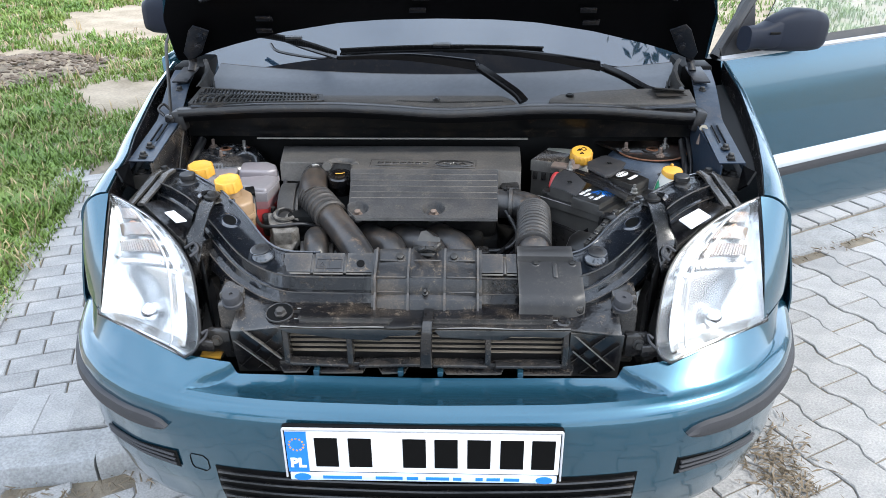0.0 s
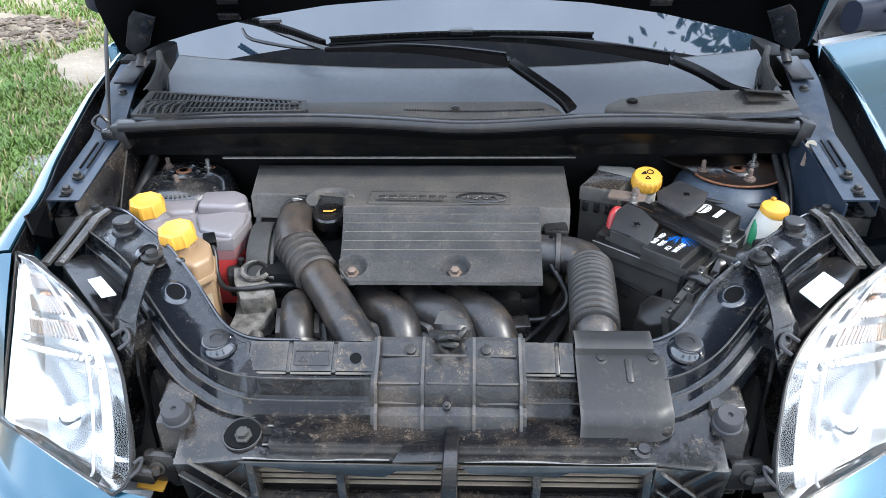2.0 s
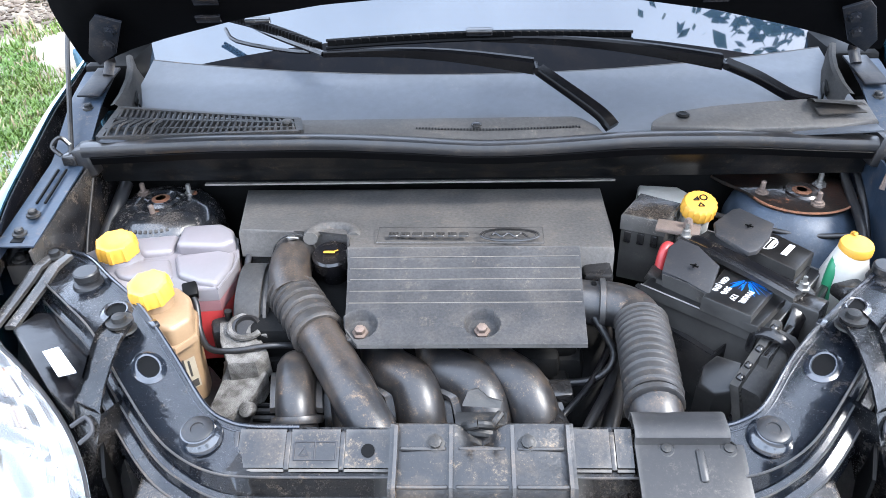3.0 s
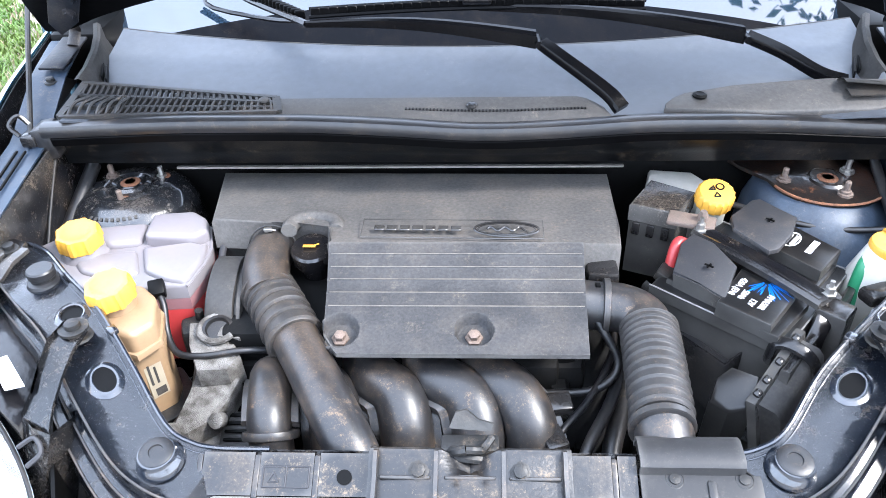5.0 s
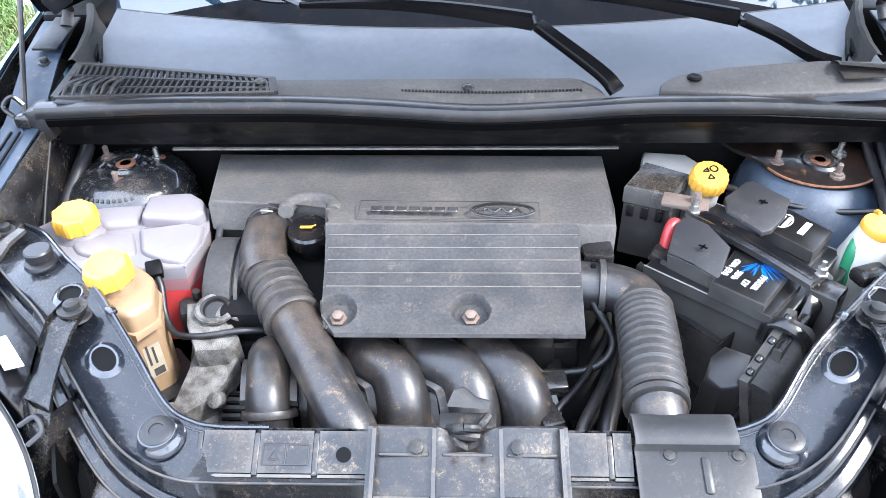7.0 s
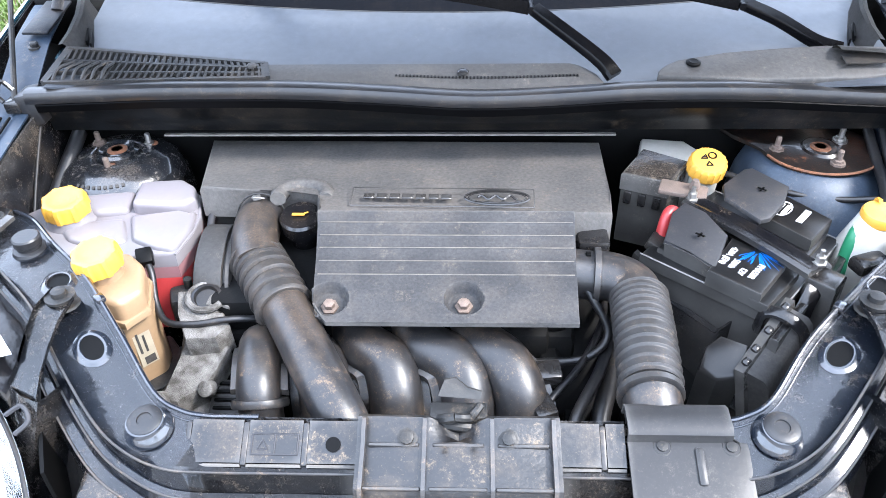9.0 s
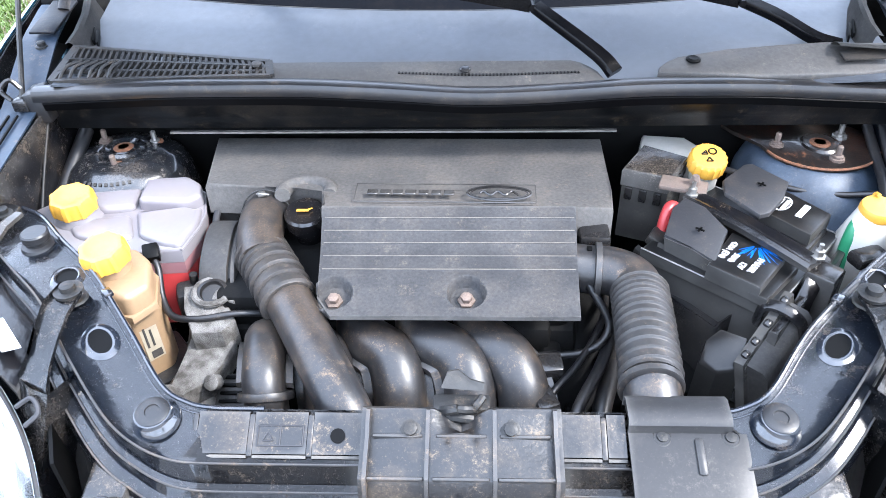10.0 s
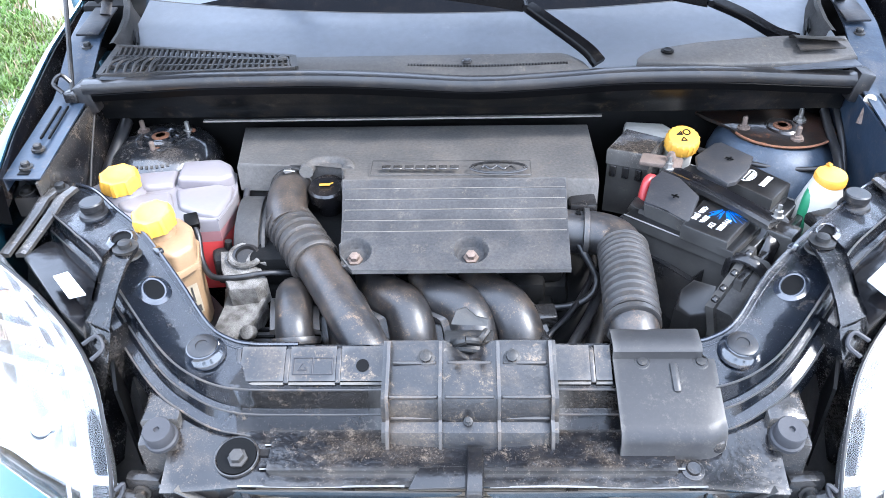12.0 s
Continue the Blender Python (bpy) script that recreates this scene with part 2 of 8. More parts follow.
pale_print = material("pale_blue_print", (0.55, 0.65, 0.82), 0.35, 0, 0.05, 20, 0.03, 0.0)
prism_grey = material("prism_grey_plastic", (0.20, 0.20, 0.205), 0.18, 0.3, 0.4, 60, 0.3, 0.0, second=(0.30, 0.22, 0.17))
grey_plastic = material("light_grey_plastic", (0.42, 0.42, 0.43), 0.4, 0, 0.1, 20, 0.05, 0.05)
chrome = material("bright_reflector", (0.9, 0.9, 0.9), 0.09, 1.0, 0.02, 10, 0.02, 0.0)
lens_glass = glass("clear_lens", (0.97, 0.98, 0.98), 0.02, 1.35)
pane_glass = glass("window_glass", (0.85, 0.9, 0.9), 0.0, 1.3)
screen_glass = material("windscreen_glass", (0.012, 0.022, 0.036), 0.02, 0, 0.1, 3, 0.0, 0.0, spec=1.0, coat=0.25)
asphalt_sand = material("sandy_joint", (0.20, 0.165, 0.12), 0.95, 0, 0.4, 20, 0.4, 0.6, second=(0.10, 0.085, 0.062))
paver_mat = material("grey_concrete_paver", (0.30, 0.292, 0.28), 0.9, 0, 0.30, 11, 0.50, 1.0, per_object=0.13, dust=0.35, dust_color=(0.34, 0.29, 0.22))
kerb_mat = material("weathered_kerb_concrete", (0.27, 0.27, 0.265), 0.9, 0, 0.35, 9, 0.5, 1.0, dust=0.35, dust_color=(0.30, 0.26, 0.20))
soil = material("sandy_soil", (0.30, 0.25, 0.185), 0.95, 0, 0.3, 3, 0.35, 0.9, second=(0.15, 0.12, 0.08))
dark_soil = material("dug_earth", (0.15, 0.115, 0.085), 0.95, 0, 0.5, 6, 0.4, 1.0)
grass_mat = material("grass_blades", (0.068, 0.150, 0.013), 0.55, 0, 0.3, 1.6, 0.5, 0.0, second=(0.135, 0.180, 0.028))
straw = material("dry_straw", (0.36, 0.28, 0.16), 0.9, 0, 0.3, 12, 0.3, 0.2)
litter_mat = material("brown_leaf_litter", (0.17, 0.13, 0.085), 0.95, 0, 0.4, 12, 0.3, 0.2)
leaf_mat = material("tree_leaves", (0.06, 0.13, 0.03), 0.7, 0, 0.4, 3, 0.3, 0.0)
bark = material("tree_bark", (0.12, 0.09, 0.06), 0.9, 0, 0.4, 20, 0.4, 0.8)

# ---- mesh helpers ----
def V(*p):
    return Vector(p)


def thing(name, loc, label, category, group="", kind=""):
    e = new(name)
    e.location = loc
    e.empty_display_size = 0.05
    return tagged(e, label, category, group, kind)


def part(name, bm, mat, parent=None, label="", smooth=True, recalc=True):
    if recalc:
        bmesh.ops.recalc_face_normals(bm, faces=bm.faces)
    me = bpy.data.meshes.new(name)
    bm.to_mesh(me)
    bm.free()
    return mesh_part(name, me, mat, parent, label, smooth)


def mesh_part(name, me, mat, parent=None, label="", smooth=True):
    me.materials.append(mat)
    if smooth:
        me.shade_smooth()
        me.set_sharp_from_angle(angle=radians(38))
    ob = new(name, me)
    if parent is not None:
        ob.parent = parent
        w = Matrix.Translation(parent.location) if parent.parent is None else Matrix.Identity(4)
        ob.matrix_parent_inverse = w.inverted()
    if label:
        ob["label"] = label
    return ob


def single(name, bm, mat, label, category, group="", kind="", smooth=True):
    return tagged(part(name, bm, mat, None, label, smooth), label, category, group, kind)


def box(bm, c, s, rot=None, bevel=0.0, seg=2, taper=None):
    """A box of size s round c, turned by rot (degrees xyz), with rounded edges; taper scales its top in x and y."""
    r = bmesh.ops.create_cube(bm, size=1.0)
    vs = r["verts"]
    for v in vs:
        k = taper if taper and v.co.z > 0 else (1, 1)
        v.co = Vector((v.co.x * s[0] * k[0], v.co.y * s[1] * k[1], v.co.z * s[2]))
    if bevel:
        es = list({e for v in vs for e in v.link_edges})
        r = bmesh.ops.bevel(bm, geom=es, offset=bevel, segments=seg, affect="EDGES", profile=0.5)
        vs = list({v for f in r["faces"] for v in f.verts})
    m = Matrix.Translation(c) @ (Euler([radians(a) for a in rot]).to_matrix().to_4x4() if rot else Matrix.Identity(4))
    bmesh.ops.transform(bm, matrix=m, verts=vs)
    return vs


def loft(bm, rings, closed=True, caps=True):
    """Quads between rings of points with equal counts."""
    vr = [[bm.verts.new(p) for p in ring] for ring in rings]
    n = len(vr[0])
    for a, b in zip(vr, vr[1:]):
        for i in range(n if closed else n - 1):
            j = (i + 1) % n
            bm.faces.new((a[i], a[j], b[j], b[i]))
    if caps and closed:
        bm.faces.new(vr[0][::-1])
        bm.faces.new(vr[-1])
    return vr


def smooth_path(pts, n):
    """Catmull-Rom through pts, n samples a span."""
    pts = [Vector(p) for p in pts]
    ext = [2 * pts[0] - pts[1]] + pts + [2 * pts[-1] - pts[-2]]
    res = []
    for i in range(1, len(ext) - 2):
        p0, p1, p2, p3 = ext[i - 1:i + 3]
        for k in range(n):
            t = k / n
            res.append(0.5 * (2 * p1 + (p2 - p0) * t + (2 * p0 - 5 * p1 + 4 * p2 - p3) * t * t + (3 * p1 - p0 - 3 * p2 + p3) * t ** 3))
    res.append(pts[-1])
    return res


def tube(bm, pts, radius, seg=12, n=6, caps=True, squash=1.0, up=None):
    """A round bar along a smooth path; radius: a number or a function of the way 0..1. squash flattens it along its side axis."""
    path = smooth_path(pts, n) if n > 1 else [Vector(p) for p in pts]
    rings, side = [], None
    for i, p in enumerate(path):
        d = (path[min(i + 1, len(path) - 1)] - path[max(i - 1, 0)]).normalized()
        if side is None:
            ref = Vector(up) if up else (Vector((0, 0, 1)) if abs(d.z) < 0.9 else Vector((1, 0, 0)))
            side = d.cross(ref).normalized()
        side = (side - d * side.dot(d)).normalized()
        other = d.cross(side)
        r = radius(i / (len(path) - 1)) if callable(radius) else radius
        rings.append([p + side * (math.cos(a) * r) + other * (math.sin(a) * r * squash) for a in (2 * math.pi * k / seg for k in range(seg))])
    loft(bm, rings, True, caps)


def lathe(bm, c, profile, axis=(0, 0, 1), seg=24, lobes=0, depth=0.0, lobe_rows=None):
    """Turned body: profile rows of (radius, height) along axis from c. lobes ripple the rim of the rows listed."""
    q = Vector((0, 0, 1)).rotation_difference(Vector(axis).normalized())
    rings = []
    for k, (r, h) in enumerate(profile):
        ring = []
        for i in range(seg):
            a = 2 * math.pi * i / seg
            rr = r * (1 + depth * (1 if math.cos(lobes * a) > 0.2 else 0)) if lobes and (lobe_rows is None or k in lobe_rows) else r
            ring.append(Vector(c) + q @ Vector((math.cos(a) * rr, math.sin(a) * rr, h)))
        rings.append(ring)
    loft(bm, rings)


def sheet(bm, fn, us, vs, thick=0.0, flip=False):
    """A surface fn(u, v) over the lists us, vs; with thickness along its normals when asked."""
    g = [[bm.verts.new(fn(u, v)) for v in vs] for u in us]
    for i in range(len(us) - 1):
        for j in range(len(vs) - 1):
            q = (g[i][j], g[i + 1][j], g[i + 1][j + 1], g[i][j + 1])
            bm.faces.new(q[::-1] if flip else q)
    if thick:
        bm.normal_update()
        bmesh.ops.solidify(bm, geom=bm.faces[:], thickness=thick)
    return g


def slab(bm, pts, up, thick, bevel=0.0):
    """A plate: polygon pts pushed by thick against the direction up, with rounded top edges."""
    up = Vector(up).normalized()
    top = [bm.verts.new(p) for p in pts]
    low = [bm.verts.new(Vector(p) - up * thick) for p in pts]
    ft = bm.faces.new(top)
    bm.faces.new(low[::-1])
    n = len(top)
    for i in range(n):
        bm.faces.new((top[i], low[i], low[(i + 1) % n], top[(i + 1) % n]))
    if bevel:
        bmesh.ops.bevel(bm, geom=list(ft.edges), offset=bevel, segments=2, affect="EDGES", profile=0.5)


def span(a, b, n):
    return [a + (b - a) * i / (n - 1) for i in range(n)]


def curve(x, xs, *cols):
    """Smooth reading of tables over xs."""
    h = 0.02 * (xs[-1] - xs[0])
    return [sum(float(np.interp(x + d * h, xs, c)) for d in (-1.5, -0.5, 0.5, 1.5)) / 4 for c in cols]


def mirror(bm):
    """Turns a body built for +x into the one for -x."""
    bmesh.ops.scale(bm, vec=(-1, 1, 1), verts=bm.verts)
    bmesh.ops.reverse_faces(bm, faces=bm.faces)


def letters(name, text, size, m, mat, parent, label="", bold=0.0, depth=0.0006, sx=1.0):
    cu = bpy.data.curves.new(name, "FONT")
    cu.body, cu.size, cu.extrude, cu.offset, cu.resolution_u = text, size, depth, bold, 3
    cu.align_x, cu.align_y = "CENTER", "CENTER"
    tmp = bpy.data.objects.new(name, cu)
    scene.collection.objects.link(tmp)
    bpy.context.view_layer.update()
    me = bpy.data.meshes.new_from_object(tmp.evaluated_get(bpy.context.evaluated_depsgraph_get()))
    bpy.data.objects.remove(tmp)
    bpy.data.curves.remove(cu)
    me.materials.clear()
    me.transform(m @ Matrix.Diagonal((sx, 1, 1, 1)))
    return mesh_part(name, me, mat, parent, label, smooth=False)


def basis(o, xdir, zdir):
    """A pose with origin o, x along xdir and z close to zdir."""
    x = Vector(xdir).normalized()
    z = Vector(zdir)
    z = (z - x * z.dot(x)).normalized()
    y = z.cross(x)
    return Matrix.Translation(o) @ Matrix((x, y, z)).transposed().to_4x4()

# ---- ground ----
KX = [-6.0, -2.5, -1.19, -1.02, -0.84, 0.3, 1.527, 1.974, 9.0]
KY = [0.9, 1.36, 1.555, 1.59, 1.633, 2.235, 2.941, 3.205, 7.20]     # front edge of the kerb


def kerb_y(x):
    return float(np.interp(x, KX, KY))


def road_z(x):
    return float(np.interp(x, [-3, -0.6, 0.9, 4], [-0.080, -0.070, -0.020, -0.018]))


def soil_z(x, y):
    return -0.030 + (0.030 * noise.noise(V(x * 0.8, y * 0.8, 0)) + 0.012 * noise.noise(V(x * 4, y * 4, 3)) if y > kerb_y(x) + 0.6 and abs(x) < 14 and y < 24 else 0.0)


bm = bmesh.new()
ug = [-700, -150, -40, -14] + span(-9, 9, 91) + [14, 40, 150, 700]
wg = [-700, -150, -40, -14, -6] + span(-2, 14, 81) + [24, 40, 150, 700]
sheet(bm, lambda u, v: V(u, v, road_z(u) - 0.030 if v < kerb_y(u) + 0.05 else soil_z(u, v)), ug, wg)
ground = single("ground", bm, soil, "dry sandy soil with worn paths through grass", "ground", kind="structure")
# dug earth
bm = bmesh.new()
for i in range(900):
    a, r = random.uniform(0, 6.283), math.sqrt(random.random())
    x, y = -3.75 + 0.85 * r * math.cos(a) + 0.15 * r * math.sin(a), 6.15 + 0.75 * r * math.sin(a)
    s = random.uniform(0.006, 0.022) if i % 9 else random.uniform(0.02, 0.05)
    q = bmesh.ops.create_icosphere(bm, subdivisions=1, radius=s)
    for v in q["verts"]:
        v.co = v.co * random.uniform(0.6, 1.4)
        v.co = V(v.co.x * 1.4, v.co.y, v.co.z * 0.6) + V(x, y, soil_z(x, y) + 0.10 * (1 - r))
tagged(part("earth_clods", bm, dark_soil, smooth=False), "brown clods of dug earth in the grass", "earth", kind="stuff")


# ---- trees behind and beside the camera, seen in reflections ----
def tree(x, y, h, seed, wide=1.0):
    rnd = random.Random(seed)
    t = thing("tree", (x, y, 0), "tall leafy deciduous tree on the verge", "tree", "trees")
    bm = bmesh.new()
    tube(bm, [(x, y, -0.1), (x + 0.1, y, h * 0.3), (x - 0.1, y + 0.1, h * 0.6), (x, y, h * 0.92)], lambda k: 0.22 * (1 - 0.85 * k), 10, 4)
    tips = []
    for i in range(16):
        a, z = rnd.uniform(0, 6.283), h * rnd.uniform(0.3, 0.85)
        r = h * 0.28 * (1.15 - z / h) * wide
        e = V(x + r * math.cos(a), y + r * math.sin(a), z + r * 0.7)
        tube(bm, [(x, y, z), V(x, y, z).lerp(e, 0.5) + V(0, 0, 0.1), e], lambda k: 0.07 * (1 - 0.8 * k), 6, 3)
        tips.append(e)
    part("trunk", bm, bark, t)
    vs, fs = [], []
    for i in range(5200):
        c = rnd.choice(tips)
        p = c + V(rnd.gauss(0, 1), rnd.gauss(0, 1), rnd.gauss(0, 0.8)) * h * 0.075 * wide
        d = V(rnd.uniform(-1, 1), rnd.uniform(-1, 1), rnd.uniform(-1, 1)).normalized()
        e = d.orthogonal().normalized()
        s = rnd.uniform(0.06, 0.13)
        k = len(vs)
        vs += [p - d * s, p + e * s * 0.5, p + d * s, p - e * s * 0.5]
        fs.append((k, k + 1, k + 2, k + 3))
    me = bpy.data.meshes.new("crown")
    me.from_pydata(vs, [], fs)
    mesh_part("crown", me, leaf_mat, t, smooth=False)


tree(3.8, 3.1, 10.0, 4, 0.62)
# unseen trees behind the camera, added only for reflections
tree(12.5, -12.0, 9.0, 5)
tree(-9.0, -13.0, 11.0, 6)
tree(1.5, -17.0, 9.0, 7)

# ---- car body ----
car = thing("car", (0, 2.4, 0), "teal metallic hatchback car parked with its bonnet open", "car")

BX = [0.0, 0.27, 0.40, 0.50, 0.60, 0.68, 0.745, 0.79, 0.82, 0.838]
BY = [1.142, 1.150, 1.166, 1.190, 1.232, 1.285, 1.355, 1.44, 1.54, 1.66]


def bumper_plan(s):
    """Place and outward direction on the bumper's plan at s in -1..1."""
    def at(k):
        x, y = curve(abs(k), [i / 9 for i in range(10)], BX, BY)
        return V(math.copysign(x, k) if k else 0.0, y, 0)
    p = at(s)
    d = at(min(s + 0.01, 1)) - at(max(s - 0.01, -1))
    return p, V(d.y, -d.x, 0).normalized()


TOPX = [0.0, 0.395, 0.43, 0.50, 0.60, 0.715, 0.78, 0.832]
TOPY = [1.252, 1.260, 1.264, 1.276, 1.326, 1.397, 1.49, 1.60]
TOPZ = [0.576, 0.577, 0.581, 0.586, 0.596, 0.608, 0.608, 0.605]


FZ = [0.190, 0.24, 0.33, 0.46, 0.515, 0.530, 0.540, 0.547]
FO = [-0.07, -0.03, -0.004, 0.010, 0.009, 0.003, -0.008, -0.026]


def face_point(s, z, o=0.0):
    """A point of the bumper's face at height z, o proud of it."""
    p, n = bumper_plan(s)
    return V(p.x, p.y, z + 0.035 * max(0.0, abs(s) - 0.45)) + n * (float(np.interp(z, FZ, FO)) + o)


def bumper_point(s, v):
    if v <= 0:                                     # the face, from the roll down
        return face_point(s, 0.547 + v)
    x, y, z = curve(abs(s), [0, 0.3, 0.36, 0.44, 0.56, 0.74, 0.86, 1.0], TOPX, TOPY, TOPZ)
    k = min(1.0, max(0.0, (abs(s) - 0.292 - 0.02 * (1 - v)) / 0.016))
    k = k * k * (3 - 2 * k)
    t = V(math.copysign(x, s), y, 0.550 + (z - 0.550) * k)
    m = face_point(s, 0.547).lerp(t, v)
    m.z += (-0.010 + 0.013 * k) * math.sin(math.pi * v)
    return m


bm = bmesh.new()
sheet(bm, bumper_point, sorted(span(-1, 1, 121) + span(0.286, 0.346, 16) + span(-0.346, -0.286, 16)), span(-0.357, -0.04, 18) + [-0.032, -0.026, -0.021, -0.017, -0.013, -0.010, -0.007, -0.0035, 0] + span(0.08, 1, 12), thick=0.004)
bumper = part("front_bumper", bm, paint, car, "teal metallic bumper with a recessed shelf")
for sgn in (-1, 1):                                # rubbing strips
    bm = bmesh.new()
    rings = []
    for i in range(41):
        s = 0.34 + (0.97 - 0.34) * i / 40
        p, n = bumper_plan(s * sgn)
        k = min(1.0, math.sqrt(max(0.0, 1 - (1 - min(i, 5) / 5) ** 2)) + 0.05)
        zc = 0.478 + 0.035 * max(0.0, s - 0.45)
        rings.append([V(p.x, p.y, zc + dz * k) + n * (0.008 + o) for dz, o in ((0.019, 0), (0.015, 0.010), (0.0, 0.014), (-0.015, 0.010), (-0.019, 0))])
    loft(bm, rings)
    part("rubbing_strip", bm, trim_grey, bumper, "dark grey rubber strip")
    bm = bmesh.new()                               # side vent: black sheet for the shade of a recess, slats
    sheet(bm, lambda q, v: face_point(sgn * q, 0.366 + 0.046 * v - 0.030 * v * ((q - 0.33) / 0.24) + 0.012 * (q - 0.33), 0.0015), span(0.335, 0.57, 15), span(0, 1, 5), thick=0.002)
    vent = part("side_vent", bm, ink, bumper, "side vent, its recess painted black")
    for k in range(3):
        bm = bmesh.new()
        rows = [face_point(sgn * q, 0.374 + 0.013 * k - 0.006 * k * ((q - 0.33) / 0.24) + 0.012 * (q - 0.33), 0.004) for q in span(0.343, 0.56, 13)]
        tube(bm, rows, 0.0036, 6, 1)
        part("vent_slat", bm, trim_grey, vent)
    if sgn < 0:                                    # cover of the towing eye
        bm = bmesh.new()
        ring = [(0.300, 0.372), (0.272, 0.368), (0.262, 0.378), (0.262, 0.402), (0.272, 0.412), (0.300, 0.412), (0.305, 0.404), (0.305, 0.380), (0.300, 0.372)]
        tube(bm, [face_point(-q, z, 0.0004) for q, z in ring], 0.0012, 5, 1)
        part("cover_gap", bm, ink, bumper)
    bm = bmesh.new()
    slab(bm, [V(sgn * 0.425, 1.292, 0.566), V(sgn * 0.468, 1.300, 0.566), V(sgn * 0.468, 1.325, 0.566), V(sgn * 0.425, 1.325, 0.566)], (0, 0, 1), 0.004)
    if sgn < 0:
        part("bumper_tab", bm, yellow, bumper, "yellow sticker tab")
    else:
        bm.free()
bm = bmesh.new()                                   # lower grille: black sheet stands in for its shaded opening
sheet(bm, lambda s, z: face_point(s, z, 0.0015), span(-0.246, 0.246, 31), span(0.205, 0.392, 9), thick=0.002)
lower = part("lower_grille", bm, ink, bumper, "black slatted lower grille")
for zc in (0.245, 0.275, 0.305, 0.333, 0.357, 0.379):
    bm = bmesh.new()
    tube(bm, [face_point(s, zc, 0.002) for s in span(-0.240, 0.240, 21)], 0.007, 8, 1, squash=0.6)
    part("grille_slat", bm, black_plastic, lower)

# number plate
plate = thing("number_plate", (0, 1.13, 0.405), "white number plate in a black holder with a pale strip", "number plate")
bm = bmesh.new()
box(bm, (0, 1.128, 0.468), (0.532, 0.014, 0.128), None, 0.006)
part("holder", bm, ink, plate, "black plastic holder")
bm = bmesh.new()
for c, s in (((0, 1.118, 0.5285), (0.526, 0.006, 0.005)), ((-0.2625, 1.118, 0.470), (0.004, 0.006, 0.118)), ((0.2625, 1.118, 0.470), (0.004, 0.006, 0.118))):
    box(bm, c, s, None, 0.002)
part("rim", bm, grey_plastic, plate, "light grey rim")
bm = bmesh.new()
box(bm, (0, 1.1195, 0.4745), (0.518, 0.004, 0.098), None, 0.0015)
blank = part("blank", bm, white_paint, plate, "white enamelled plate")
bm = bmesh.new()
box(bm, (-0.238, 1.1168, 0.4745), (0.040, 0.0016, 0.0965))
part("blue_band", bm, blue_print, blank, "blue band with a ring of stars")
bm = bmesh.new()
for k in range(12):
    a = k * math.pi / 6
    lathe(bm, (-0.238 + 0.014 * math.sin(a), 1.1160, 0.493 + 0.014 * math.cos(a)), [(0.0022, 0), (0.0022, 0.0008)], (0, -1, 0), 5)
part("star_ring", bm, yellow, blank)
letters("letters", "PL", 0.030, basis((-0.238, 1.1156, 0.448), (1, 0, 0), (0, -1, 0)), white_paint, blank, bold=0.0012)
for x in (-0.182, -0.118, -0.015, 0.045, 0.107, 0.169, 0.228):
    bm = bmesh.new()
    box(bm, (x, 1.1164, 0.4745), (0.044, 0.0016, 0.070), None, 0.0007, 1)
    part("plain_bar", bm, ink, blank)
bm = bmesh.new()
box(bm, (0, 1.118, 0.4145), (0.512, 0.005, 0.018), None, 0.002)
strip = part("name_strip", bm, pale_print, plate, "pale blue strip with dark blue marks")
for x, w in ((-0.155, 0.075), (-0.065, 0.052), (-0.02, 0.022), (0.028, 0.045), (0.066, 0.016), (0.108, 0.014), (0.135, 0.026), (0.170, 0.030)):
    bm = bmesh.new()
    box(bm, (x, 1.1149, 0.4145), (w, 0.0014, 0.007))
    part("plain_bar", bm, blue_print, strip)
for x in (-0.232, 0.232):
    bm = bmesh.new()
    lathe(bm, (x, 1.1155, 0.4145), [(0.0085, 0), (0.0085, 0.001)], (0, -1, 0), 20)
    for v in bm.verts:
        v.co.x += (v.co.x - x) * 0.9
    part("oval_badge", bm, blue_print, strip)


# ---- fenders ----
def fender_point(s, v):
    """Right fender; s from the lamp to the door, v from the inner edge over the shoulder to the sill."""
    s0 = [0, 0.18, 0.36, 0.7, 1.0]
    ix, iy, iz = curve(s, s0, [0.727, 0.752, 0.780, 0.812, 0.828], [1.560, 1.66, 1.80, 2.06, 2.285], [0.815, 0.845, 0.873, 0.918, 0.946])
    ox, oz = curve(s, s0, [0.796, 0.808, 0.820, 0.840, 0.850], [0.740, 0.775, 0.815, 0.868, 0.900])
    if v <= 1:
        a = math.sin(v * math.pi / 2)
        c = 1 - math.cos(v * math.pi / 2)
        return V(ix + (ox - ix) * a, iy, iz + (oz - iz) * c)
    return V(ox + (0.834 - ox) * min(1.0, (v - 1) * 2.2), iy, oz + (0.36 - oz) * (v - 1))


